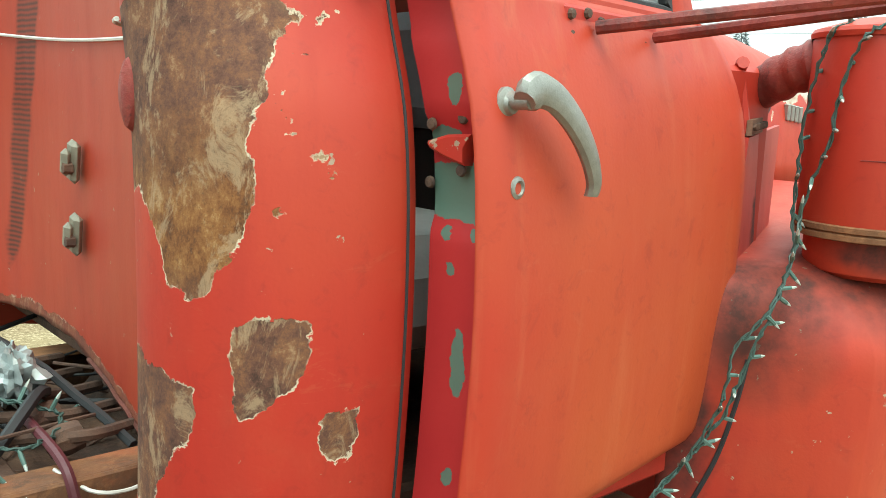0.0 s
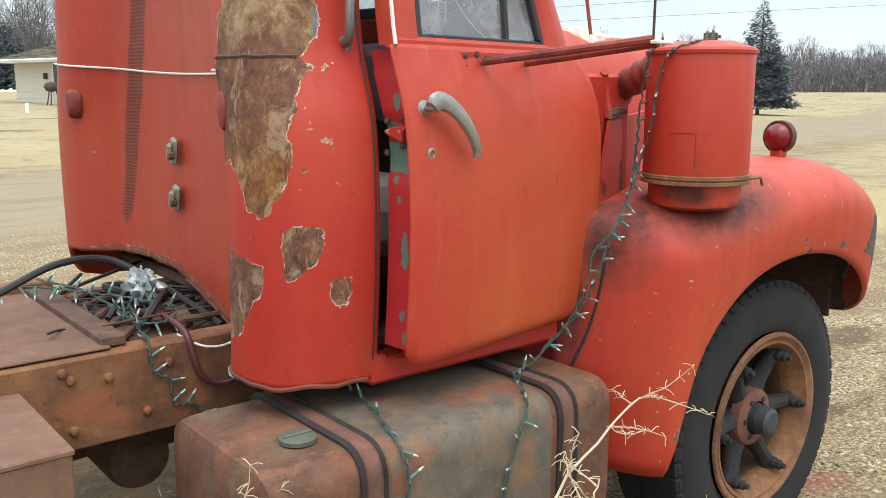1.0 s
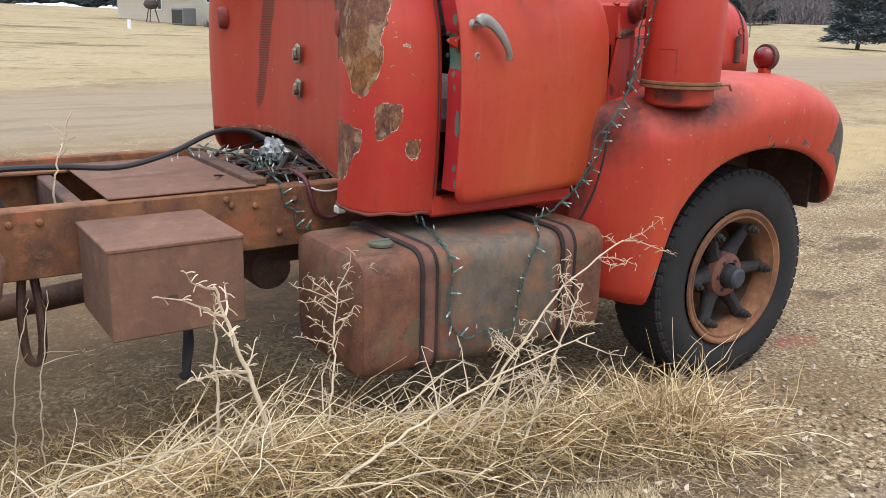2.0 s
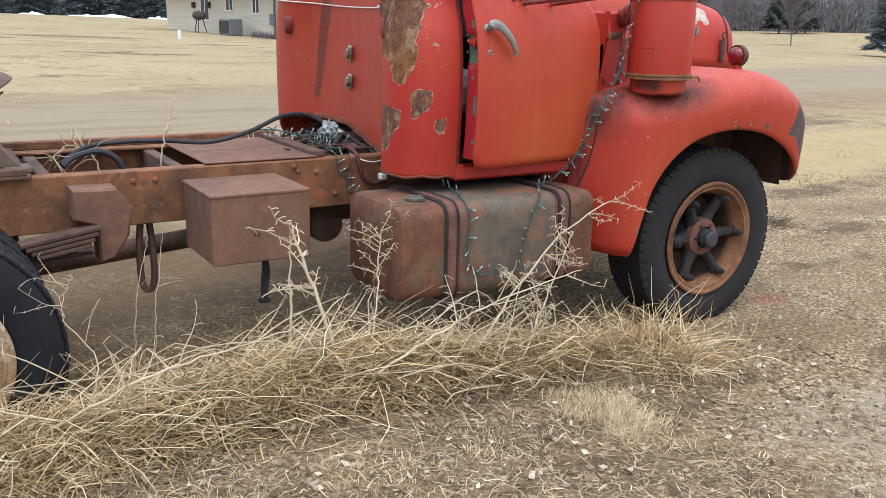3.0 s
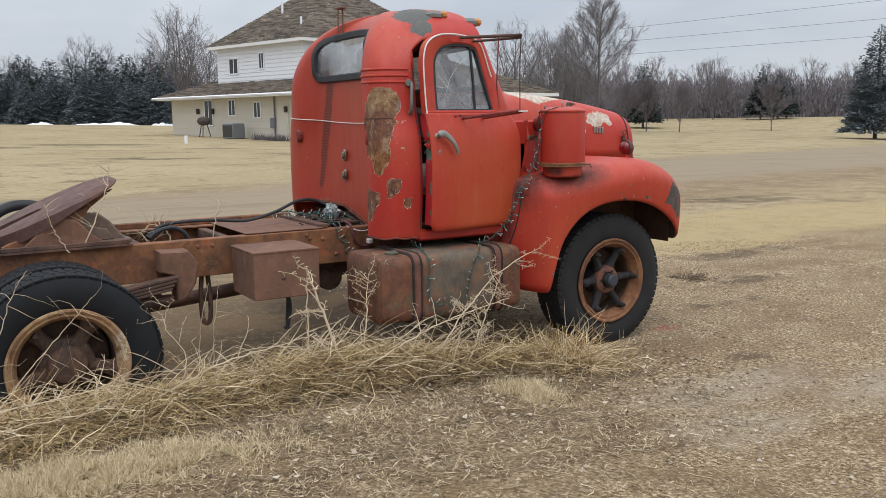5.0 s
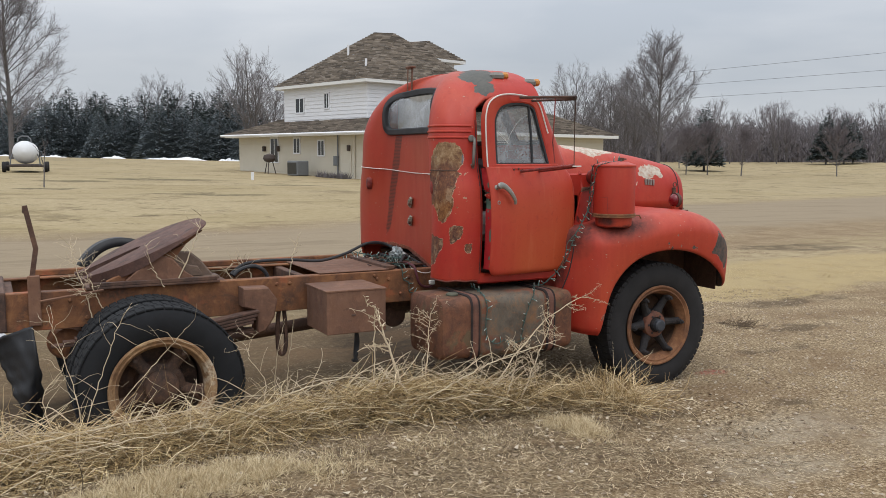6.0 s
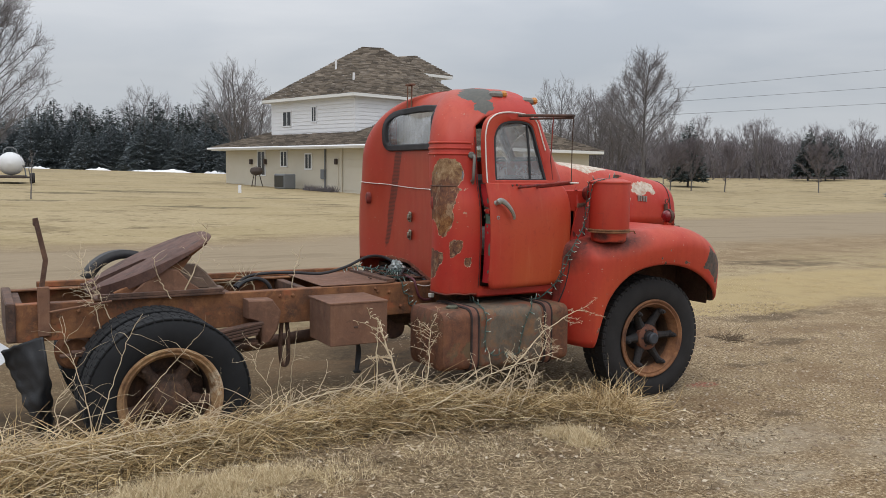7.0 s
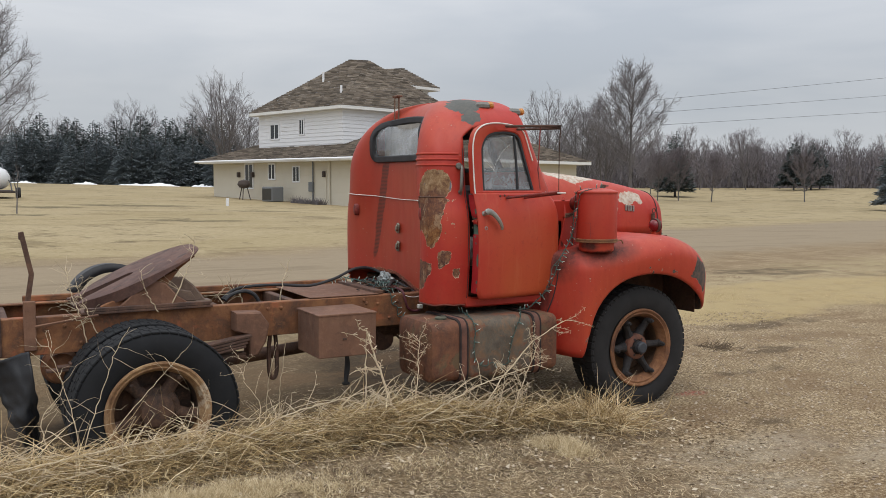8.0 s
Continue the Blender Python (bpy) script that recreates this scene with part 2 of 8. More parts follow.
def rust_metal(name, a=RUST1, b=RUST2, c=RUST3, extra=None, amount=0.5, scale=5.0, rough=0.85):
    """Weathered rusty steel, with remains of another colour."""
    m = Mat(name)
    base = m.ramp(m.noise(scale, 6, 0.65, 0.6), (0.30, c), (0.5, a), (0.7, b))
    base = m.mix(m.ramp(m.noise(4, 4, 0.6, 0.4, m.stretch((3.0, 3.0, 0.7))), (0.5, 0.0), (0.75, 0.45)), base, tuple(v * 0.6 for v in c))
    if extra:
        base = m.mix(m.ramp(m.noise(3.2, 6, 0.65, 0.4), (0.5 + 0.25 - amount * 0.5, 0.0), (0.56 + 0.25 - amount * 0.5, 0.85)), base, extra)
    flake = m.noise(11, 9, 0.8, 0.4)
    base = m.mix(m.ramp(flake, (0.52, 0.0), (0.62, 0.42)), base, tuple(min(1.0, v * 1.35) for v in b))
    base = m.mix(m.ramp(flake, (0.38, 0.6), (0.43, 0.0)), base, tuple(v * 0.75 for v in c))
    fine = m.noise(90, 4, 0.7)
    base = m.mix(m.ramp(fine, (0.5, 0.0), (0.8, 0.35)), base, tuple(min(v, w * 2.0) for v, w in zip((0.22, 0.12, 0.07), b)))
    m.bump(m.math("ADD", fine, m.noise(20, 4)), 0.5, 0.004)
    return m.done(base, m.ramp(m.noise(14), (0.3, rough - 0.12), (0.7, rough + 0.08)), 0.0)


def plain(name, color, rough=0.6, metal=0.0, vary=0.3, scale=12.0, bump=0.2, spec=None):
    """A plain stuff with grain and slight unevenness."""
    m = Mat(name)
    dark, light = tuple(c * (1 - vary) for c in color), tuple(min(1.0, c * (1 + vary * 0.6)) for c in color)
    base = m.mix(m.noise(scale, 5, 0.6), dark, light)
    base = m.mix(m.math("MULTIPLY", m.noise(scale * 9, 3), 0.35), base, dark)
    m.bump(m.noise(scale * 8, 4), bump, 0.004)
    return m.done(base, m.ramp(m.noise(scale * 0.7), (0.3, max(0.02, rough - 0.08)), (0.7, min(1, rough + 0.08))), metal, spec)


def glass(name, tint=(0.90, 0.93, 0.94), dirt=0.34):
    """Thin old window glass: clear, mirror-like at a slant, with a film of dust."""
    m = Mat(name)
    tr = m.n.new("ShaderNodeBsdfTransparent")
    tr.inputs["Color"].default_value = (*tint, 1)
    gl = m.n.new("ShaderNodeBsdfGlossy")
    gl.inputs["Roughness"].default_value = 0.04
    fr = m.n.new("ShaderNodeLayerWeight")
    fr.inputs["Blend"].default_value = 0.5
    m.done((0.50, 0.52, 0.54), 0.9)
    a, b = m.n.new("ShaderNodeMixShader"), m.n.new("ShaderNodeMixShader")
    m.l.new(m.ramp(m.noise(5, 6, 0.7), (0.35, dirt * 0.4), (0.7, min(1.0, dirt * 1.6))), a.inputs[0])
    m.l.new(tr.outputs[0], a.inputs[1])
    m.l.new(m.b.outputs[0], a.inputs[2])
    m.l.new(m.math("MULTIPLY_ADD", m.math("POWER", fr.outputs["Facing"], 4.0), 0.75, 0.05, clamp=True), b.inputs[0])
    m.l.new(a.outputs[0], b.inputs[1])
    m.l.new(gl.outputs[0], b.inputs[2])
    m.l.new(b.outputs[0], m.n["Material Output"].inputs["Surface"])
    return m.m

# ---- geometry helpers ----


class G:
    """Collects the corners and faces of one mesh."""

    def __init__(self):
        self.v, self.f = [], []

    def add(self, verts, faces, m=None):
        k = len(self.v)
        self.v += [tuple(m @ Vector(p)) for p in verts] if m else [tuple(p) for p in verts]
        self.f += [tuple(i + k for i in f) for f in faces]
        return self

    def box(self, lo, hi, bevel=0.004, m=None):
        """A box from corner to corner with chamfered edges."""
        c = [(a + b) / 2 for a, b in zip(lo, hi)]
        h = [abs(b - a) / 2 for a, b in zip(lo, hi)]
        e = min(bevel, min(h) * 0.9)
        vs, ix = [], {}
        for sx in (-1, 1):
            for sy in (-1, 1):
                for sz in (-1, 1):
                    for ax in range(3):
                        s = (sx, sy, sz)
                        ix[(sx, sy, sz, ax)] = len(vs)
                        vs.append(tuple(c[i] + s[i] * (h[i] - (0 if i == ax else e)) for i in range(3)))
        fs = []
        for ax in range(3):
            u, w = [i for i in range(3) if i != ax]
            for s in (-1, 1):
                q = []
                for a, b in ((-1, -1), (1, -1), (1, 1), (-1, 1)):
                    k = [0, 0, 0]
                    k[ax], k[u], k[w] = s, a, b
                    q.append(ix[(*k, ax)])
                if (s > 0) == (ax == 1):
                    q.reverse()
                fs.append(q)
        for ax in range(3):
            u, w = [i for i in range(3) if i != ax]
            for a in (-1, 1):
                for b in (-1, 1):
                    k0, k1 = [0, 0, 0], [0, 0, 0]
                    k0[ax], k1[ax] = -1, 1
                    k0[u] = k1[u] = a
                    k0[w] = k1[w] = b
                    fs.append([ix[(*k0, u)], ix[(*k1, u)], ix[(*k1, w)], ix[(*k0, w)]])
        for sx in (-1, 1):
            for sy in (-1, 1):
                for sz in (-1, 1):
                    fs.append([ix[(sx, sy, sz, i)] for i in range(3)])
        return self.add(vs, fs, m)

    def lathe(self, profile, n=32, m=None, close=False):
        """Turns (radius, height) rows round z. close joins the last row to the first."""
        vs = [(r * math.cos(2 * math.pi * k / n), r * math.sin(2 * math.pi * k / n), h) for r, h in profile for k in range(n)]
        rows = len(profile)
        fs = []
        for i in range(rows if close else rows - 1):
            a, b = i * n, ((i + 1) % rows) * n
            fs += [(a + k, a + (k + 1) % n, b + (k + 1) % n, b + k) for k in range(n)]
        return self.add(vs, fs, m)

    def tube(self, pts, r, n=8, m=None, caps=True):
        """A round bar along points; r is one radius or one for each point."""
        pts = [Vector(p) for p in pts]
        rs = r if isinstance(r, (list, tuple)) else [r] * len(pts)
        vs, fs, up = [], [], None
        for i, p in enumerate(pts):
            d = (pts[min(i + 1, len(pts) - 1)] - pts[max(i - 1, 0)]).normalized()
            if up is None:
                up = d.orthogonal().normalized()
            up = (up - d * up.dot(d))
            up = up.normalized() if up.length > 1e-6 else d.orthogonal().normalized()
            side = d.cross(up)
            for k in range(n):
                a = 2 * math.pi * k / n
                vs.append(p + (up * math.cos(a) + side * math.sin(a)) * rs[i])
        for i in range(len(pts) - 1):
            fs += [(i * n + k, i * n + (k + 1) % n, (i + 1) * n + (k + 1) % n, (i + 1) * n + k) for k in range(n)]
        if caps:
            fs += [tuple(reversed(range(n))), tuple(range((len(pts) - 1) * n, len(pts) * n))]
        return self.add(vs, fs, m)

    def prism(self, poly, y0, y1, m=None, bevel=0.0):
        """A plate with the outline poly in (x, z), from y0 to y1."""
        n = len(poly)
        if bevel:
            cx, cz = sum(p[0] for p in poly) / n, sum(p[1] for p in poly) / n
            ins = []
            for i in range(n):
                a, b, c = poly[i - 1], poly[i], poly[(i + 1) % n]
                t = Vector((c[0] - a[0], c[1] - a[1]))
                t = t.normalized() if t.length else Vector((1, 0))
                nrm = Vector((-t.y, t.x))
                if nrm.dot(Vector((cx - b[0], cz - b[1]))) < 0:
                    nrm = -nrm
                ins.append((b[0] + nrm.x * bevel, b[1] + nrm.y * bevel))
            s = bevel if y1 > y0 else -bevel
            rings = [(ins, y0), (poly, y0 + s), (poly, y1 - s), (ins, y1)]
        else:
            rings = [(poly, y0), (poly, y1)]
        vs = [(x, y, z) for ring, y in rings for x, z in ring]
        fs = [tuple(range(n)), tuple(reversed(range((len(rings) - 1) * n, len(rings) * n)))]
        for i in range(len(rings) - 1):
            fs += [(i * n + k, (i + 1) * n + k, (i + 1) * n + (k + 1) % n, i * n + (k + 1) % n) for k in range(n)]
        return self.add(vs, fs, m)

    def grid(self, fn, nu, nv, keep=None, wrap=False):
        """A sheet of nu x nv cells from fn(u, v); keep(u, v) drops cells."""
        k = len(self.v)
        cols = nu if wrap else nu + 1
        self.v += [tuple(fn(i / nu, j / nv)) for j in range(nv + 1) for i in range(cols)]
        for j in range(nv):
            for i in range(nu):
                if keep is None or keep((i + 0.5) / nu, (j + 0.5) / nv):
                    i1 = (i + 1) % cols
                    self.f.append((k + j * cols + i, k + j * cols + i1, k + (j + 1) * cols + i1, k + (j + 1) * cols + i))
        return self


def mesh_of(name, g, mat, smooth=35):
    me = bpy.data.meshes.new(name)
    me.from_pydata(g.v, [], g.f)
    me.validate()
    bm = bmesh.new()
    bm.from_mesh(me)
    bmesh.ops.recalc_face_normals(bm, faces=bm.faces)
    bm.to_mesh(me)
    bm.free()
    me.materials.append(mat)
    if smooth:
        me.polygons.foreach_set("use_smooth", [True] * len(me.polygons))
        me.set_sharp_from_angle(angle=radians(smooth))
    return me


def under(ob, parent):
    if parent is not None:
        ob.parent = parent
        m = parent.matrix_basis.copy()
        if parent.parent is not None:
            m = parent.parent.matrix_basis @ parent.matrix_parent_inverse @ m
        ob.matrix_parent_inverse = m.inverted()
    return ob


def part(name, g, mat, parent=None, label="", smooth=35):
    """Links g as ONE mesh object under a thing or under a part."""
    ob = under(new(name, mesh_of(name, g, mat, smooth)), parent)
    return tagged(ob, label) if label else ob


def thing(name, place, label, category, group="", kind=""):
    ob = new(name)
    ob.location = place
    ob.empty_display_size = 0.1
    return tagged(ob, label, category, group, kind)


def thick(ob, t, offset=-1.0):
    md = ob.modifiers.new("thickness", "SOLIDIFY")
    md.thickness, md.offset = t, offset
    return ob


def lerp_table(rows, x):
    """Smooth value from rows (x, value)."""
    xs, ys = [r[0] for r in rows], [r[1] for r in rows]
    if x <= xs[0]:
        return ys[0]
    for i in range(len(xs) - 1):
        if x <= xs[i + 1]:
            h = xs[i + 1] - xs[i]
            t = (x - xs[i]) / h
            d0 = (ys[i + 1] - ys[max(i - 1, 0)]) / (xs[i + 1] - xs[max(i - 1, 0)])
            k = min(i + 2, len(xs) - 1)
            d1 = (ys[k] - ys[i]) / (xs[k] - xs[i])
            return (2 * t**3 - 3 * t**2 + 1) * ys[i] + (t**3 - 2 * t**2 + t) * h * d0 + (3 * t**2 - 2 * t**3) * ys[i + 1] + (t**3 - t**2) * h * d1
    return ys[-1]


def spline(pts, n):
    """n points along a smooth open curve through pts."""
    pts = [Vector(p) for p in pts]
    out, m = [], len(pts) - 1
    for k in range(n):
        s = k / (n - 1) * m
        i = min(int(s), m - 1)
        t = s - i
        p0, p1, p2, p3 = pts[max(i - 1, 0)], pts[i], pts[i + 1], pts[min(i + 2, m)]
        out.append(0.5 * (2 * p1 + (p2 - p0) * t + (2 * p0 - 5 * p1 + 4 * p2 - p3) * t * t + (3 * p1 - p0 - 3 * p2 + p3) * t**3))
    return out


def round_poly(pts, n=6):
    """A closed outline (x, z, radius) with rounded corners."""
    out = []
    for i, (x, z, r) in enumerate(pts):
        a, b, c = Vector(pts[i - 1][:2]), Vector((x, z)), Vector(pts[(i + 1) % len(pts)][:2])
        if r <= 0:
            out.append((x, z))
            continue
        d0, d1 = (a - b).normalized(), (c - b).normalized()
        r = min(r, (a - b).length * 0.49, (c - b).length * 0.49)
        for k in range(n + 1):
            t = k / n
            p = (b + d0 * r) * (1 - t) ** 2 + b * 2 * t * (1 - t) + (b + d1 * r) * t * t
            out.append((p.x, p.y))
    return out


def in_poly(x, z, poly):
    c, n = False, len(poly)
    for i in range(n):
        (x0, z0), (x1, z1) = poly[i], poly[i - 1]
        if (z0 > z) != (z1 > z) and x < (x1 - x0) * (z - z0) / (z1 - z0) + x0:
            c = not c
    return c


def edge_distance(a, b, poly):
    """Distance from (a, b) to the outline, positive inside."""
    best = 9.0
    for i in range(len(poly)):
        p, q = Vector(poly[i - 1]), Vector(poly[i])
        d = q - p
        t = max(0.0, min(1.0, (Vector((a, b)) - p).dot(d) / max(1e-9, d.length_squared)))
        best = min(best, (Vector((a, b)) - p - d * t).length)
    return best if in_poly(a, b, poly) else -best


def worn(ob, fn, key="wear"):
    """Stores at each corner how deep it lies inside a worn patch (metres, negative outside)."""
    at = ob.data.attributes.new(key, "FLOAT", "POINT")
    at.data.foreach_set("value", [fn(v.co) for v in ob.data.vertices])
    return ob


def step(a, b, x):
    t = max(0.0, min(1.0, (x - a) / (b - a)))
    return t * t * (3 - 2 * t)


def ground_z(x, y):
    """The lie of the land: a low bank along the truck's side, level under it, and a slow rise towards the house."""
    d = math.hypot(x + 2, y)
    cx, cy = max(-90, min(90, x)), max(-5, min(90, y))
    far = step(7, 25, d) * (-0.02 * cx + 0.02 * cy)
    far += (1.3 - far) * step(95, 150, d)
    bank = 0.20 * step(-0.3, -3.0, x) * step(0.55, -1.1, y)
    dip = -0.10 * step(-2.2, -3.4, x) * step(-0.3, 0.3, y) * step(4.0, 2.6, y) * step(-7.5, -5.5, x)
    lump = 0.035 * noise.noise((x * 0.7, y * 0.7, 3.0)) + 0.012 * noise.noise((x * 3.1, y * 3.1, 7.0)) if d < 30 else 0.0
    if abs(x) < 0.8 and -0.6 < y < 0.8:
        lump *= 0.3
    return far + bank + dip + lump


# ---- the ground ----
m = Mat("dry_earth_and_grass")
P = m.sep()
n_big, n_mid, n_fine = m.noise(0.25, 5, 0.6), m.noise(2.2, 6, 0.65), m.noise(30, 5, 0.7)
gravel = m.ramp(m.noise(45, 6, 0.75), (0.39, (0.060, 0.039, 0.022)), (0.46, (0.255, 0.180, 0.104)), (0.54, (0.41, 0.312, 0.195)), (0.60, (0.78, 0.65, 0.47)))
gravel = m.mix(m.ramp(n_mid, (0.40, 0.0), (0.66, 0.6)), gravel, (0.255, 0.178, 0.102))
road_c = m.mix(m.noise(9, 8, 0.78, 0.1, m.stretch((0.6, 1.2, 1.0))), (0.27, 0.21, 0.145), (0.41, 0.335, 0.24))
lawn = m.ramp(m.noise(4.5, 9, 0.8), (0.33, (0.34, 0.268, 0.155)), (0.52, (0.455, 0.372, 0.232)), (0.7, (0.52, 0.435, 0.285)))
lawn = m.mix(m.ramp(m.noise(0.42, 8, 0.75, 0.3, m.stretch((0.7, 1.2, 1.0))), (0.53, 0.0), (0.61, 0.62)), lawn, (0.16, 0.118, 0.066))
lawn = m.mix(m.ramp(m.noise(0.16, 6, 0.7, 0.8, m.stretch((0.6, 1.6, 1.0))), (0.44, 0.0), (0.60, 0.45)), lawn, (0.335, 0.262, 0.135))
lawn = m.mix(m.ramp(m.noise(1.0, 8, 0.75, 0.5, m.stretch((0.6, 1.2, 1.0))), (0.565, 0.0), (0.63, 0.7)), lawn, (0.13, 0.095, 0.055))
bare = blobs(m, [(2.93, 39.5, 0.7, 3.6, 1.3, 9.0), (3.3, 26.6, 0.5, 1.5, 0.7, 9.0), (1.4, 27.4, 0.5, 1.5, 0.5, 9.0), (-1.5, 36.8, 0.8, 1.9, 1.0, 9.0), (-3.0, 30.3, 0.7, 1.3, 0.6, 9.0), (7.7, 34.7, 0.5, 2.0, 0.7, 9.0)], 1.0, 1.1)
lawn = m.mix(m.math("MULTIPLY", m.ramp(bare, (0.0, 0.0), (0.30, 0.85)), m.ramp(m.noise(2.2, 6, 0.75), (0.38, 0.25), (0.54, 1.0))), lawn, (0.120, 0.098, 0.058))
wob = m.math("MULTIPLY_ADD", m.noise(0.6, 4), 3.0, -1.5)
yy = m.math("ADD", P["Y"], wob)
tilt = m.math("MULTIPLY_ADD", P["X"], -0.16, yy)
is_road = m.math("MULTIPLY", m.ramp(m.math("MULTIPLY_ADD", m.math("SUBTRACT", yy, m.math("MULTIPLY", m.math("MAXIMUM", P["X"], 0.0), 0.22)), 0.5, -4.0), (0.0, 0.0), (1.0, 1.0)),
                 m.ramp(m.math("MULTIPLY_ADD", m.math("SUBTRACT", yy, m.math("MULTIPLY", m.math("MAXIMUM", P["X"], 0.0), 0.32)), -0.5, 7.9), (0.0, 0.0), (1.0, 1.0)))
is_lawn = m.ramp(m.math("MULTIPLY_ADD", m.math("SUBTRACT", yy, m.math("MULTIPLY", m.math("MAXIMUM", P["X"], 0.0), 0.30)), 0.5, -7.2), (0.0, 0.0), (1.0, 1.0))
strip = m.math("MULTIPLY", m.ramp(m.math("MULTIPLY_ADD", m.math("MULTIPLY_ADD", P["X"], 0.06, yy), 0.8, -2.6), (0.0, 0.0), (1.0, 1.0)),
               m.ramp(m.math("MULTIPLY_ADD", m.math("MULTIPLY_ADD", P["X"], -0.28, yy), -0.8, 4.6), (0.0, 0.0), (1.0, 1.0)))
strip = m.math("MULTIPLY", strip, m.ramp(n_mid, (0.36, 0.0), (0.56, 0.9)))
near_left = m.math("MULTIPLY", m.ramp(m.math("MULTIPLY_ADD", m.math("MULTIPLY_ADD", n_big, 2.5, P["X"]), -0.5, 0.2), (0.0, 0.0), (1.0, 1.0)), m.ramp(n_mid, (0.40, 0.15), (0.62, 0.75)))
duff = m.ramp(m.noise(34, 8, 0.8), (0.37, (0.042, 0.027, 0.015)), (0.47, (0.150, 0.103, 0.056)), (0.56, (0.285, 0.210, 0.120)), (0.64, (0.54, 0.43, 0.27)))
col = m.mix(near_left, gravel, duff)
clods = m.ramp(m.noise(17, 8, 0.8, 0.2), (0.34, 0.40), (0.46, 0.0))
col = m.mix(clods, col, (0.085, 0.058, 0.036))
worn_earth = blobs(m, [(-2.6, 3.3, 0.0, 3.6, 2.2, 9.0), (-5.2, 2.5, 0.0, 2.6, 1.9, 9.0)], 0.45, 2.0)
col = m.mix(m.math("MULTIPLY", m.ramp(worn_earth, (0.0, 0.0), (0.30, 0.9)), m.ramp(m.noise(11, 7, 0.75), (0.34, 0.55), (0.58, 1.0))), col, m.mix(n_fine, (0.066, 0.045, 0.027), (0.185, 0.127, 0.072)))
# Dark soil, with shade under the truck and behind its flap painted in.
shaded_soil = blobs(m, [(-0.85, 2.35, 0.0, 1.3, 1.35, 9.0), (-5.0, 1.5, 0.0, 1.7, 0.9, 9.0)], 0.30, 3.0)
col = m.mix(m.math("MULTIPLY", m.ramp(shaded_soil, (0.0, 0.0), (0.28, 0.92)), m.ramp(m.noise(14, 7, 0.75), (0.34, 0.6), (0.56, 1.0))), col, m.mix(n_fine, (0.028, 0.019, 0.012), (0.100, 0.067, 0.037)))
earth = m.ramp(m.noise(1.1, 6, 0.7, 0.6, m.stretch((0.7, 1.3, 1.0))), (0.47, 0.0), (0.60, 0.62))
col = m.mix(m.math("MULTIPLY", earth, m.ramp(n_fine, (0.35, 0.5), (0.6, 1.0))), col, (0.185, 0.112, 0.060))
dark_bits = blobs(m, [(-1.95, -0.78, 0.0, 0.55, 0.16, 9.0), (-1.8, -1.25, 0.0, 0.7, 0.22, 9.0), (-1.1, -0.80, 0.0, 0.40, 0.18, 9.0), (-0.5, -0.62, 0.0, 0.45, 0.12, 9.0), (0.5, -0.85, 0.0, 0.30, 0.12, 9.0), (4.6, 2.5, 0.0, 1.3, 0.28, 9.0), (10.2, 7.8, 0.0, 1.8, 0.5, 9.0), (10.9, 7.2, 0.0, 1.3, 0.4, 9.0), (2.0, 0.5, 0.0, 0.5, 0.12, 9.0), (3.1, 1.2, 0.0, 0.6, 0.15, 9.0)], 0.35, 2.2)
col = m.mix(strip, col, lawn)
ruts = m.ramp(m.noise(2.0, 4, 0.6, 0.6, m.stretch((0.10, 1.0, 1.0))), (0.52, 0.0), (0.66, 0.42))
road_c = m.mix(ruts, road_c, (0.19, 0.145, 0.10))
col = m.mix(is_road, col, road_c)
col = m.mix(is_lawn, col, lawn)
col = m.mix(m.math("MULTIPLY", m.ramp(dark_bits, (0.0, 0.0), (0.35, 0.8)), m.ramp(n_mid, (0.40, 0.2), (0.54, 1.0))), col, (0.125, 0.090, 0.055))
verge = blobs(m, [(9.0, 4.6, 0.0, 6.8, 1.7, 9.0), (4.6, 3.5, 0.0, 2.6, 0.8, 9.0)], 0.5, 1.6)
col = m.mix(m.math("MULTIPLY", m.ramp(verge, (0.0, 0.0), (0.25, 0.9)), m.ramp(n_mid, (0.30, 0.35), (0.5, 1.0))), col, m.mix(m.noise(40, 6, 0.75), (0.33, 0.250, 0.128), (0.60, 0.475, 0.265)))
pale = blobs(m, [(-0.15, -1.30, 0.0, 1.0, 0.40, 9.0), (-0.75, -1.85, 0.0, 0.75, 0.36, 9.0), (0.9, -1.9, 0.0, 1.1, 0.45, 9.0)], 0.25, 2.5)
col = m.mix(m.math("MULTIPLY", m.ramp(pale, (0.0, 0.0), (0.6, 0.70)), m.ramp(m.noise(7, 6, 0.75), (0.34, 0.2), (0.60, 1.0))), col, m.mix(n_fine, (0.33, 0.28, 0.21), (0.54, 0.47, 0.375)))
redd = blobs(m, [(0.70, 0.10, 0.0, 0.20, 0.11, 9.0)], 0.10, 7.0)
col = m.mix(m.math("MULTIPLY", m.ramp(redd, (0.0, 0.0), (0.5, 0.9)), m.ramp(n_fine, (0.42, 0.0), (0.56, 0.9))), col, (0.40, 0.11, 0.09))
m.bump(m.math("ADD", m.noise(55, 8, 0.8), m.math("MULTIPLY", m.noise(9, 6, 0.7), 0.35)), 0.6, 0.008)
col = m.mix(1.0, col, (0.735, 0.722, 0.675), "MULTIPLY")
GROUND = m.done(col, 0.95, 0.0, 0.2)

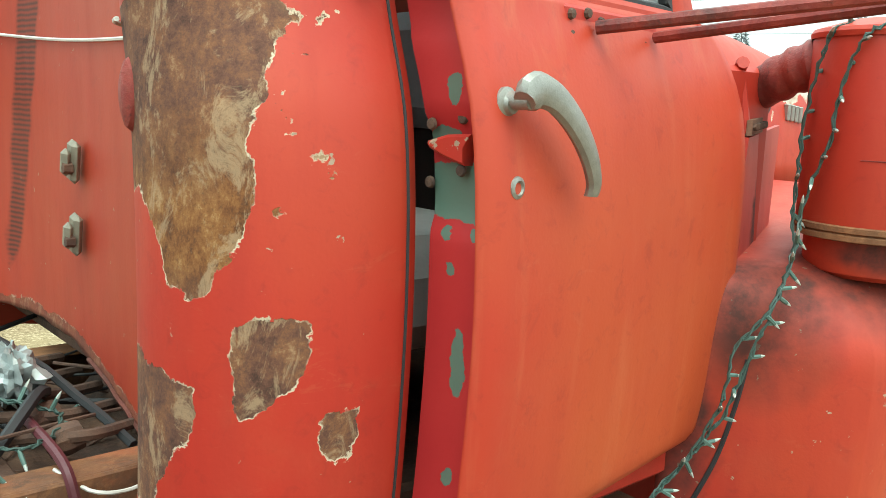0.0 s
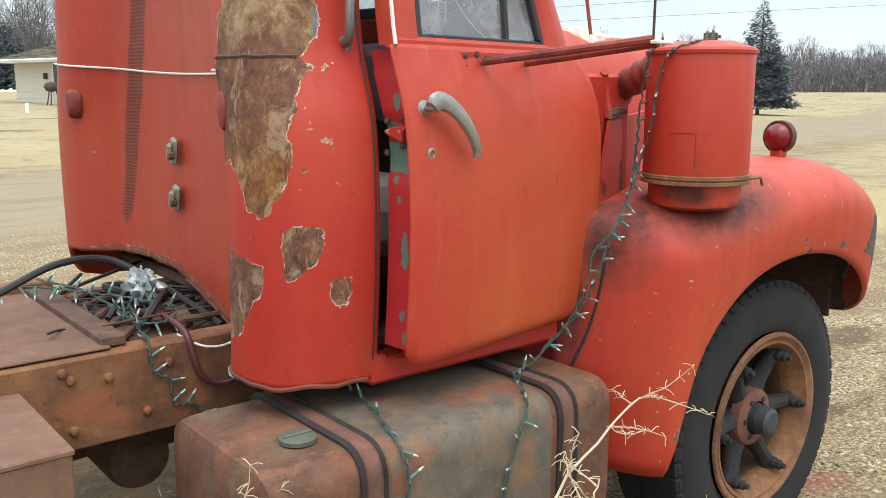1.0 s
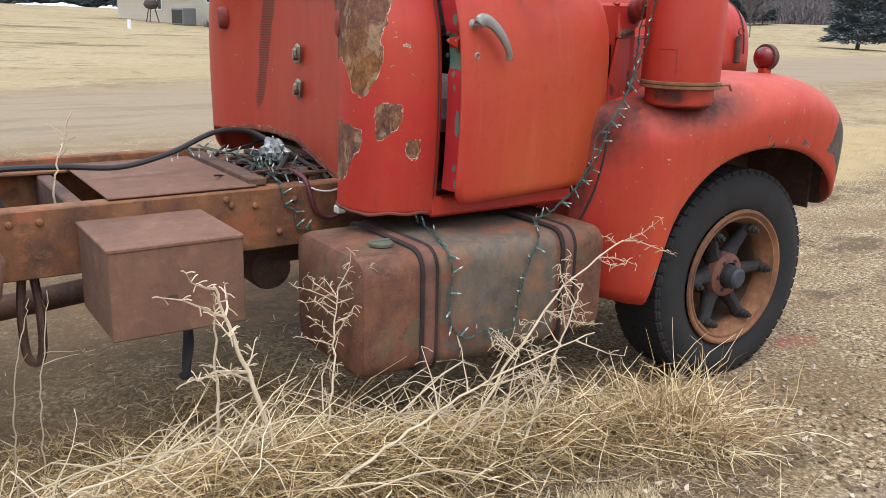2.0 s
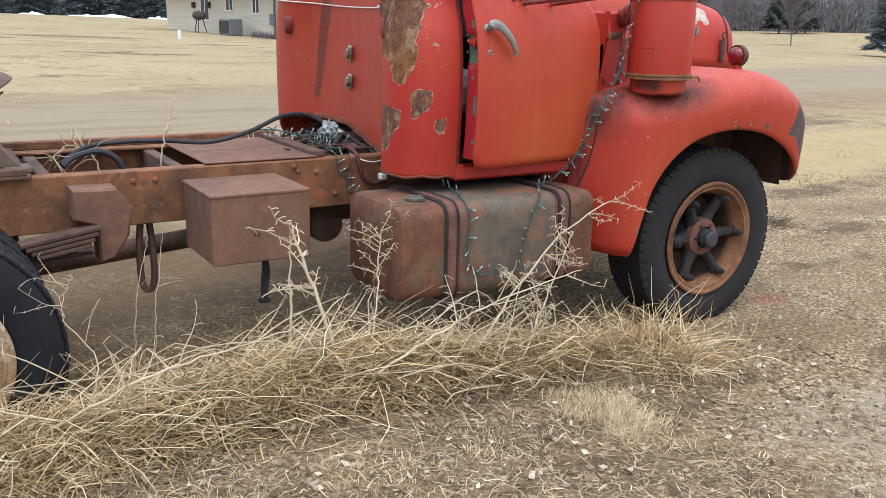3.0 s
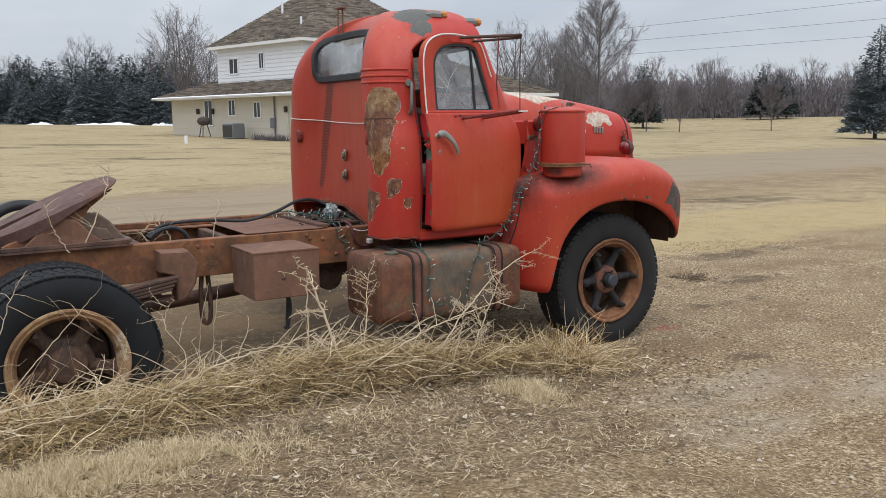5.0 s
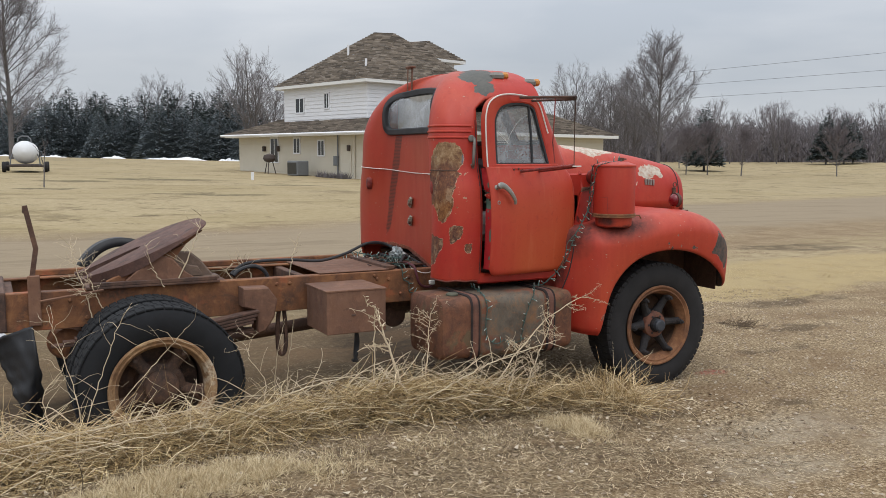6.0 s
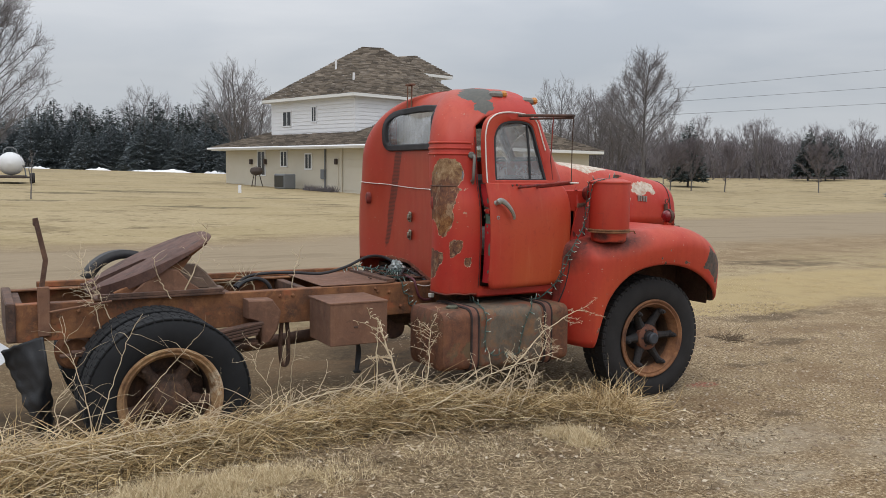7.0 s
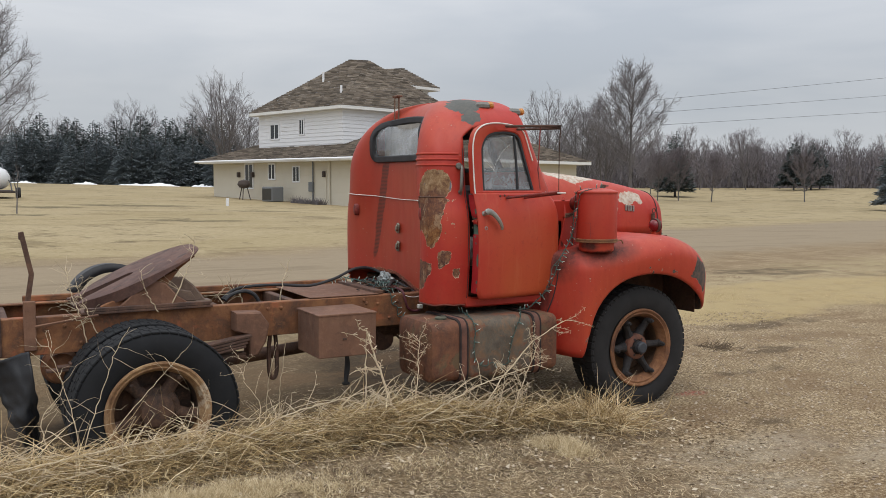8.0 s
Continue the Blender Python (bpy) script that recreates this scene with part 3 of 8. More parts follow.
g = G()
rings = [0.0] + [0.30 * i for i in range(1, 24)] + [7.0 * 1.13**i for i in range(1, 42)]
SEC = 132
g.v = [(-2.0, 0.0, ground_z(-2.0, 0.0))] + [(-2 + r * math.cos(2 * math.pi * k / SEC), r * math.sin(2 * math.pi * k / SEC), ground_z(-2 + r * math.cos(2 * math.pi * k / SEC), r * math.sin(2 * math.pi * k / SEC))) for r in rings[1:] for k in range(SEC)]
g.f = [(0, 1 + k, 1 + (k + 1) % SEC) for k in range(SEC)]
for i in range(len(rings) - 2):
    a, b = 1 + i * SEC, 1 + (i + 1) * SEC
    g.f += [(a + k, b + k, b + (k + 1) % SEC, a + (k + 1) % SEC) for k in range(SEC)]
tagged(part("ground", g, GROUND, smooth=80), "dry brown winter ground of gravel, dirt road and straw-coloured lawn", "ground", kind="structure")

# ---- the truck ----
YC = 1.17  # the truck's middle line
PAINT_CAB = red_paint("red_cab_paint", (), 0.35, worn="rust", streaked=True, grey=[(-1.40, 0.60, 2.50, 0.14, 0.20, 0.10), (-1.44, 0.42, 2.40, 0.07, 0.07, 0.07), (-1.36, 0.80, 2.55, 0.05, 0.10, 0.05)])
PAINT_DOOR = red_paint("red_door_paint", fade=0.8, chips=0.78, worn="pale", sunned=True)
PAINT_DOOR_TOP = red_paint("red_door_frame_paint", fade=0.6, chips=0.76)
PAINT_SHELL = red_paint("red_grille_shell_paint", fade=0.4, chips=0.74)
PAINT_JAMB = red_paint("dark_red_jamb_paint", fade=0.05, chips=0.74, rough=0.35)
# Soot under the can, with shade by the door put into the colour.
PAINT_FENDER = red_paint("red_fender_paint", fade=0.42, chips=0.685, worn="grey", grime_shade=[(-0.45, 0.00, 1.36, 0.40, 0.30, 0.17), (-0.72, 0.14, 1.28, 0.17, 0.18, 0.24), (-0.84, 0.24, 1.05, 0.06, 0.10, 0.35)])
PAINT_HOOD = red_paint("red_hood_paint", fade=0.4, chips=0.72, worn="pale")
PAINT_CAB_PLAIN = red_paint("red_cowl_paint", fade=0.3, chips=0.74)
PAINT_BRACKET = red_paint("dark_red_bracket_paint", fade=0.1, chips=0.72, grime_shade=[(-0.655, 0.250, 1.375, 0.030, 0.05, 0.030), (-0.50, 0.29, 1.42, 0.04, 0.06, 0.12), (-0.66, 0.25, 1.30, 0.12, 0.06, 0.016)])
PAINT_CAN = red_paint("red_air_cleaner_paint", fade=0.35, chips=0.74, grime_shade=[(-0.58, 0.0, 1.385, 0.09, 0.12, 0.05), (-0.52, -0.10, 1.33, 0.14, 0.10, 0.025)])
RUST_FRAME = rust_metal("rusty_frame_steel", (0.170, 0.070, 0.030), (0.265, 0.120, 0.048), (0.078, 0.040, 0.026), (0.29, 0.092, 0.038), 0.38)
RUST_DARK = rust_metal("dark_rusty_steel", (0.085, 0.045, 0.032), (0.14, 0.075, 0.048), (0.045, 0.029, 0.024))
PLATE_RUST = rust_metal("dark_plum_rusty_plate", (0.098, 0.052, 0.042), (0.135, 0.072, 0.055), (0.066, 0.036, 0.031), scale=3.0)
CAST = rust_metal("grey_brown_cast_steel", (0.125, 0.086, 0.064), (0.165, 0.112, 0.082), (0.072, 0.048, 0.038))
LIP_RUST = rust_metal("dark_red_rusty_edge", (0.12, 0.030, 0.020), (0.20, 0.045, 0.028), (0.050, 0.022, 0.016))
RUST_BOX = rust_metal("brown_box_steel", (0.160, 0.080, 0.050), (0.200, 0.103, 0.062), (0.118, 0.060, 0.039), scale=2.0)
RUST_TANK = rust_metal("rusty_tank_steel", (0.128, 0.050, 0.027), (0.190, 0.080, 0.038), (0.060, 0.031, 0.020), (0.105, 0.078, 0.042), 0.36, 6.0)
RUST_TANK2 = rust_metal("faded_olive_grey_tank_steel", (0.118, 0.098, 0.074), (0.20, 0.098, 0.045), (0.070, 0.056, 0.044), (0.175, 0.062, 0.034), 0.38, 6.0)
STRAP_RUST = rust_metal("red_brown_strap_steel", (0.140, 0.060, 0.042), (0.175, 0.078, 0.052), (0.085, 0.042, 0.032))
STRAP_EDGE = rust_metal("dark_strap_edge", (0.030, 0.020, 0.019), (0.048, 0.028, 0.022), (0.016, 0.013, 0.013))
CAP_METAL = plain("green_grey_cap_metal", (0.115, 0.120, 0.085), 0.7, 0.1, vary=0.5, scale=40)
RIM = rust_metal("orange_rusty_rim", (0.190, 0.082, 0.036), (0.28, 0.132, 0.058), (0.092, 0.042, 0.025), (0.38, 0.26, 0.17), 0.24)
RIM_REAR = rust_metal("pale_rusty_rim", (0.27, 0.155, 0.075), (0.42, 0.28, 0.15), (0.12, 0.060, 0.032), (0.55, 0.46, 0.34), 0.40, 9.0)
HUB_FRONT = rust_metal("black_rusty_hub", (0.020, 0.018, 0.019), (0.038, 0.028, 0.025), (0.012, 0.012, 0.013), (0.10, 0.050, 0.030), 0.10)
DRUM_RUST = rust_metal("brown_rusty_drum", (0.085, 0.046, 0.026), (0.135, 0.075, 0.038), (0.034, 0.022, 0.018))
HUB_RED = rust_metal("red_brown_hub_ring", (0.135, 0.052, 0.034), (0.180, 0.082, 0.042), (0.070, 0.033, 0.025))
CAP_BLUE = plain("blue_grey_hub_cap", (0.052, 0.058, 0.070), 0.6, 0.2, vary=0.4, scale=30)
HUB_REAR = rust_metal("brown_rusty_hub", (0.066, 0.037, 0.025), (0.125, 0.064, 0.036), (0.022, 0.017, 0.015))
RUBBER = plain("weathered_tyre_rubber", (0.0275, 0.0262, 0.0268), 0.92, vary=0.4, scale=9, spec=0.3)
RUBBER_REAR = plain("black_tyre_rubber", (0.0155, 0.0165, 0.0185), 0.9, vary=0.4, scale=9, spec=0.3)
BLACK_RUBBER = plain("black_rubber", (0.026, 0.026, 0.029), 0.65)
DARK = plain("dark_cab_lining", (0.075, 0.058, 0.052), 0.9)
SEAT = plain("grey_seat_vinyl", (0.50, 0.50, 0.49), 0.6)
CHROME = plain("pitted_chrome", (0.36, 0.35, 0.32), 0.46, 0.7, vary=0.45, scale=45)
WHITE_TRIM = plain("white_trim", (0.75, 0.72, 0.66), 0.5)
GREY_METAL = plain("dull_grey_metal", (0.20, 0.19, 0.17), 0.5, 0.5)
GALVANISED = plain("dull_galvanised_metal", (0.31, 0.285, 0.22), 0.55, 0.3, vary=0.5, scale=45)
GLASS = glass("dusty_cab_glass")
AMBER = plain("amber_lens", (0.55, 0.22, 0.04), 0.25)
RED_LENS = plain("dark_red_lens", (0.17, 0.006, 0.011), 0.22)

truck = thing("truck", (-1.8, YC, 0.0), "old red tractor truck with peeling paint and rusty frame", "truck")

# the cab: plan outline of one half, (x, distance from the middle line), from the back's middle to the front's
HALF = [(-1.69, 0.0), (-1.692, 0.20), (-1.70, 0.38), (-1.725, 0.50), (-1.785, 0.575), (-1.842, 0.66), (-1.858, 0.76), (-1.83, 0.86), (-1.765, 0.925),
        (-1.66, 0.950), (-1.5, 0.955), (-1.25, 0.952), (-1.0, 0.94), (-0.84, 0.925), (-0.74, 0.88), (-0.68, 0.78), (-0.63, 0.55), (-0.60, 0.28), (-0.58, 0.0)]
KY = [(0.90, 0.965), (1.15, 0.99), (1.40, 1.0), (1.62, 0.985), (1.80, 0.93), (2.0, 0.905), (2.3, 0.88), (2.6, 0.86)]
half_pts = spline([(x, s, 0) for x, s in HALF], 111)
RING = [(p.x, p.y) for p in half_pts] + [(p.x, -p.y) for p in reversed(half_pts[1:-1])]  # second entry: towards the near side


def low_edge(x, s):
    """Height of the cab's lower edge: arched up over the frame at the back."""
    rear = step(-1.35, -1.72, x)
    return 0.918 + 0.025 * rear + 0.150 * rear * step(0.62, -0.22, s) * step(-0.95, -0.80, s)


def cab_point(i, v):
    """The cab skin: i runs round the plan, v from the lower edge (0) over the wall (0.7) to the roof's middle (1)."""
    x, s = RING[i % len(RING)]
    rear = step(-1.35, -1.72, x)
    front = step(-1.05, -0.65, x)
    z0 = 2.27 - 0.29 * rear
    low = low_edge(x, s)
    if v <= 0.7:
        z = low + (z0 - low) * v / 0.7
        k = 1.0
    else:
        a = (v - 0.7) / 0.3 * math.pi / 2
        z = z0 + (2.585 - z0) * math.sin(a)
        k = max(0.0, math.cos(a)) ** (0.55 + 0.25 * rear)
    ky = lerp_table(KY, z)
    xc = -1.22
    xx = x - front * 0.46 * max(0.0, min(z, 2.35) - 1.85)
    y = s * ky * k * (1.0 if s > 0 else 0.948)
    xx = xc + (xx - xc) * k
    z += 0.010 * rear * noise.noise((x * 14, s * 14, 1.0)) * (1 if v < 0.004 else 0)
    return (xx, YC - y, z)


DOOR_HOLE = round_poly([(-1.575, 0.985, 0.05), (-1.575, 2.33, 0.22), (-1.03, 2.325, 0.12), (-0.845, 1.80, 0.04), (-0.845, 0.985, 0.05)])
WINDOW = round_poly([(-1.452, 1.82, 0.05), (-1.445, 2.27, 0.16), (-1.06, 2.285, 0.09), (-0.943, 1.82, 0.04)])
REAR_WIN = round_poly([(YC - 0.435, 2.085, 0.05), (YC - 0.435, 2.385, 0.11), (YC + 0.0, 2.425, 0.3), (YC + 0.44, 2.395, 0.16), (YC + 0.44, 2.085, 0.07)])


def cab_keep(p):
    x, y, z = p
    if y < YC and abs(y - YC) > 0.6 and in_poly(x, z, DOOR_HOLE):
        return False
    if y > YC and abs(y - YC) > 0.6 and in_poly(x, z, WINDOW):
        return False
    if x < -1.45 and in_poly(y, z, REAR_WIN):
        return False
    if x > -0.98 and 2.0 < z < 2.30 and 0.03 < abs(y - YC) < 0.70:
        return False
    return not (x > -0.9 and z < 1.86 and abs(y - YC) < 0.42)


NR, NV = len(RING), 104
g = G()
g.v = [cab_point(i, j / NV) for j in range(NV + 1) for i in range(NR)]
for j in range(NV):
    for i in range(NR):
        q = (j * NR + i, j * NR + (i + 1) % NR, (j + 1) * NR + (i + 1) % NR, (j + 1) * NR + i)
        mid = [sum(g.v[a][k] for a in q) / 4 for k in range(3)]
        if cab_keep(mid):
            g.f.append(q)
BIG_PATCH = [(-2.40, 1.50), (-2.40, 1.762), (-2.02, 1.768), (-2.005, 1.735), (-2.035, 1.70), (-2.033, 1.66), (-2.06, 1.59), (-2.045, 1.53), (-2.07, 1.455), (-2.16, 1.38), (-2.225, 1.395), (-2.25, 1.45), (-2.31, 1.51)]
TOP_PATCH = [(-2.36, 1.75), (-2.345, 1.87), (-2.30, 1.94), (-2.24, 1.985), (-2.08, 1.99), (-2.025, 1.95), (-1.985, 1.89), (-1.975, 1.83), (-2.02, 1.775), (-2.03, 1.75)]
MID_PATCH = [(-2.054, 1.37), (-1.958, 1.361), (-1.948, 1.303), (-1.99, 1.26), (-2.08, 1.216), (-2.10, 1.29), (-2.102, 1.335)]
LOW_PATCH = [(-1.945, 1.226), (-1.866, 1.230), (-1.874, 1.176), (-1.90, 1.135), (-1.945, 1.165)]
CORNER_PATCH = [(-2.40, 1.30), (-2.26, 1.275), (-2.167, 1.262), (-2.169, 1.20), (-2.24, 1.14), (-2.29, 1.055), (-2.36, 1.045), (-2.45, 1.09)]
DRIBBLES = [(-1.985, 1.735, 0.010), (-2.0, 1.70, 0.007), (-2.005, 1.665, 0.008), (-2.01, 1.63, 0.006), (-1.985, 1.605, 0.007), (-1.94, 1.575, 0.010), (-1.935, 1.545, 0.006), (-1.96, 1.75, 0.012), (-2.0, 1.50, 0.006), (-2.235, 1.335, 0.010), (-2.215, 1.30, 0.008), (-2.24, 1.36, 0.007), (-1.90, 1.06, 0.005), (-1.99, 1.085, 0.004), (-1.895, 1.05, 0.004)]


def cab_wear(p):
    """Peeled patches on the rear corner, laid out over x - y round the corner and z."""
    rot = 0.030 + 0.02 * noise.noise((p.y * 6, p.x * 6, 0.0)) - (p.z - low_edge(p.x, YC - p.y)) if p.x < -1.66 and abs(p.y - YC) < 0.62 else -1.0
    if p.y > YC or p.x > -1.55:
        return rot
    q = p.x - p.y
    d = max(max(edge_distance(q, p.z, poly) for poly in (BIG_PATCH, TOP_PATCH, MID_PATCH, LOW_PATCH, CORNER_PATCH)), rot)
    for a, b, r in DRIBBLES:
        d = max(d, r - math.hypot((q - a) * 0.45, p.z - b))
    return d - 0.003


def cab_streak(p):
    """A long run of dirt down the cab's back."""
    if p.x > -1.6 or p.z > 2.06:
        return -1.0
    c = lerp_table([(1.15, 1.65), (1.30, 1.60), (1.55, 1.55), (1.74, 1.50), (1.96, 1.45), (2.06, 1.43)], p.z)
    return (0.034 + 0.026 * step(1.2, 1.8, p.z)) - abs(p.y - c) - 0.05 * step(1.30, 1.1, p.z)


cab = thick(part("cab_shell", g, PAINT_CAB, truck, "faded red cab skin with large peeled rusty patches", 50), 0.022)
worn(worn(cab, cab_wear), cab_streak, "streak")

near_lip = [p for p in (cab_point(i, 0.0) for i in range(0, 62)) if p[0] < -1.575]
part("lower_lip", G().tube([(x, y, z) for x, y, z in near_lip], 0.0065, 6), LIP_RUST, truck, "rusty rolled lower edge of the cab")

# pressed ribs from the rear window round the corner to the door


def cab_at(i, z):
    lo, hi = 0.0, 1.0
    for _ in range(30):
        mid_v = (lo + hi) / 2
        lo, hi = (mid_v, hi) if cab_point(i, mid_v)[2] < z else (lo, mid_v)
    return Vector(cab_point(i, lo))


for z in (2.018, 2.062, 2.105):
    rib = [cab_at(i, z) for i in range(0, 75)]
    rib = [q for q in rib if q.y < YC - 0.48 and q.x < -1.60]
    part("pressed_rib", G().tube(rib, 0.0095, 8), PAINT_DOOR_TOP, cab)

seam_at = [q for q in (cab_at(i, 1.772) for i in range(0, 75)) if -2.37 < q.x - q.y < -2.03 and q.y < YC]
part("corner_seam", G().tube([q + Vector((0.0, 0.0, 0.004 * noise.noise((q.y * 30, 0, 0)))) for q in seam_at], 0.0045, 6), RUST_DARK, cab, "dark rusty joint across the corner")

# inside of the cab
g = G().box((-1.62, 0.32, 0.99), (-0.72, 2.02, 1.03), 0.01)
part("cab_floor", g, RUST_DARK, truck, "dirty brown cab floor")
g = G().box((-1.60, 0.36, 1.22), (-1.08, 1.98, 1.42), 0.06).box((-1.66, 0.36, 1.36), (-1.50, 1.98, 1.83), 0.05)
part("seat", g, SEAT, truck, "grey vinyl bench seat")
g = G().box((-1.00, 0.33, 1.58), (-0.72, 2.0, 1.86), 0.05)
dash = part("dashboard", g, plain("dusty_grey_dash_paint", (0.30, 0.27, 0.275), 0.6), truck, "dusty grey metal dashboard")
for k in range(5):
    g = G().lathe([(0.0, 0.004), (0.034, 0.004), (0.040, 0.012), (0.044, 0.0)], 20, pose(-1.003, 0.42 + 0.11 * k, 1.76 - 0.03 * (k % 2), 0, -90, 0))
    part("gauge", g, GREY_METAL, dash)
g = G()
wheel_m = pose(-1.16, 1.60, 1.72, 0, -62, 0)
g.lathe([(0.22 + 0.014 * math.cos(a), 0.014 * math.sin(a)) for a in [2 * math.pi * k / 8 for k in range(8)]], 40, wheel_m, True)
g.tube([(-0.22, 0, 0), (0.22, 0, 0)], 0.012, 8, wheel_m).tube([(0, -0.22, 0), (0, 0.22, 0)], 0.012, 8, wheel_m).tube([(0, 0, 0), (0.0, 0, -0.55)], 0.02, 8, wheel_m)
part("steering_wheel", g, BLACK_RUBBER, truck, "thin black steering wheel")
g = G()
g.box((-0.86, 0.30, 0.93), (-0.60, 2.04, 1.60), 0.03)
part("firewall", g, DARK, truck)


def frame_of(outline, w, d, plane, at):
    """A gasket round an outline in the plane's two axes; plane 'y' or 'x'; at: place across, one for each corner."""
    n = len(outline)
    cx, cz = sum(p[0] for p in outline) / n, sum(p[1] for p in outline) / n
    vs, fs = [], []
    for i, (a, b) in enumerate(outline):
        p0, p1 = outline[i - 1], outline[(i + 1) % n]
        t = Vector((p1[0] - p0[0], p1[1] - p0[1])).normalized()
        nr = Vector((t.y, -t.x))
        if nr.dot(Vector((a - cx, b - cz))) < 0:
            nr = -nr
        for du, dv in ((-w * 0.5, -d * 0.35), (-w * 0.35, -d * 0.5), (w * 0.35, -d * 0.5), (w * 0.5, -d * 0.35), (w * 0.5, d * 0.5), (-w * 0.5, d * 0.5)):
            q = (a + nr.x * du, b + nr.y * du)
            o = at(a, b) + dv
            vs.append((q[0], o, q[1]) if plane == "y" else (o, q[0], q[1]))
    for i in range(n):
        fs += [(i * 6 + k, i * 6 + (k + 1) % 6, ((i + 1) % n) * 6 + (k + 1) % 6, ((i + 1) % n) * 6 + k) for k in range(6)]
    return G().add(vs, fs)


def pane_of(outline, plane, at):
    n = len(outline)
    cx, cz = sum(p[0] for p in outline) / n, sum(p[1] for p in outline) / n
    pts = [(a, at(a, b), b) if plane == "y" else (at(a, b), a, b) for a, b in outline]
    c = (cx, at(cx, cz), cz) if plane == "y" else (at(cx, cz), cx, cz)
    return G().add(pts + [c], [(i, (i + 1) % n, n) for i in range(n)])


def dense(outline, stepw=0.03):
    out = []
    for i, p in enumerate(outline):
        q = outline[(i + 1) % len(outline)]
        k = max(1, int(math.hypot(q[0] - p[0], q[1] - p[1]) / stepw))
        out += [(p[0] + (q[0] - p[0]) * t / k, p[1] + (q[1] - p[1]) * t / k) for t in range(k)]
    return out


BACK_ROWS = []
for k in range(15):
    zk = 2.02 + 0.03 * k
    skin = sorted((q.y, q.x) for q in (cab_at(i, zk) for i in list(range(0, 70, 2)) + list(range(NR - 70, NR, 2))) if q.x < -1.3)
    BACK_ROWS.append((zk, [q[0] for q in skin], [q[1] for q in skin]))


def back_x(y, z):
    """Where the cab's back lies at that height and distance across."""
    return lerp_table([(zk, float(np.interp(y, ys, xs))) for zk, ys, xs in BACK_ROWS], z)


rw = dense(REAR_WIN)
win = part("rear_window", frame_of(rw, 0.055, 0.05, "x", lambda a, b: back_x(a, b) - 0.004), BLACK_RUBBER, truck, "black rubber gasket round the curved rear window")
pg = part("pane", pane_of(rw, "x", lambda a, b: back_x(a, b) + 0.004), GLASS, win)
pg.visible_shadow = False
g = G()
for k in range(7):
    y = YC - 0.36 + 0.12 * k
    g.grid(lambda u, v, y=y: (-1.60 + 0.012 * math.sin(u * 18), y + u * 0.11, 2.06 + v * 0.32), 8, 2)
part("curtain", g, plain("pale_dusty_curtain", (0.42, 0.40, 0.36), 0.9, vary=0.4), win, "pale hanging curtain")

# windscreen
for sgn in (-1, 1):
    o = [(YC + sgn * 0.03, 2.0), (YC + sgn * 0.70, 2.0), (YC + sgn * 0.66, 2.30), (YC + sgn * 0.03, 2.30)]
    wx = lambda a, b: -0.60 - 0.10 * abs(a - YC) / 0.7 - 0.46 * (b - 1.85) - 0.01
    ws = part("windscreen", frame_of(dense(o), 0.04, 0.03, "x", wx), BLACK_RUBBER, truck)
    p = part("pane", pane_of(o, "x", wx), GLASS, ws)
    p.visible_shadow = False
    w2 = [(x, z) for x, z in WINDOW]
far_w = part("far_window", frame_of(dense(WINDOW), 0.04, 0.03, "y", lambda a, b: YC + 0.955 * lerp_table(KY, b) - 0.005), BLACK_RUBBER, truck)
p = part("pane", pane_of(dense(WINDOW), "y", lambda a, b: YC + 0.955 * lerp_table(KY, b) - 0.01), GLASS, far_w)
p.visible_shadow = False

# black weather strip along the rear edge of the door opening
g = G()
edge = [(-1.582, YC - 0.957 * lerp_table(KY, z), z) for z in [0.99 + 0.04 * k for k in range(30)]]
g.tube([(x + 0.005, y + 0.003, z) for x, y, z in edge], 0.003, 6)
part("weather_strip", g, BLACK_RUBBER, truck, "cracked black rubber door seal")
g = G().box((-1.585, 0.240, 0.915), (-0.86, 0.33, 0.985), 0.012)
part("door_sill", g, PAINT_JAMB, truck, "red door sill")

# ---- the door, ajar, hinged at its front edge ----
HINGE = (-0.835, 0.215)
SWING = Matrix.Translation((HINGE[0], HINGE[1], 0)) @ Matrix.Rotation(radians(8.5), 4, "Z")
DX0, DX1, DZ0, DZ1 = -0.722, -0.005, 0.992, 1.80  # in the door's own x (from the hinge) and z


def door_y(z):
    """How far the skin stands from the hinge line across: bowed like the cab's side."""
    return -0.005 - 0.955 * (lerp_table(KY, z) - 0.985)


def swing(g):
    g.v = [tuple(SWING @ Vector(p)) for p in g.v]
    return g


DOOR_FRONT = [(0.99, -0.01), (1.04, 0.035), (1.10, 0.066), (1.25, 0.098), (1.45, 0.108), (1.66, 0.108), (1.73, 0.095), (1.775, 0.06), (1.80, 0.005)]


us = [0.0, 0.003, 0.010, 0.022, 0.05] + [0.09 + 0.07 * k for k in range(12)] + [0.95, 0.978, 0.99, 0.997, 1.0]
vs_ = [0.0, 0.003, 0.012, 0.028, 0.05] + [0.09 + 0.065 * k for k in range(13)] + [0.90, 0.925, 0.95, 0.97, 0.985, 1.0]
g = G()
rows = []
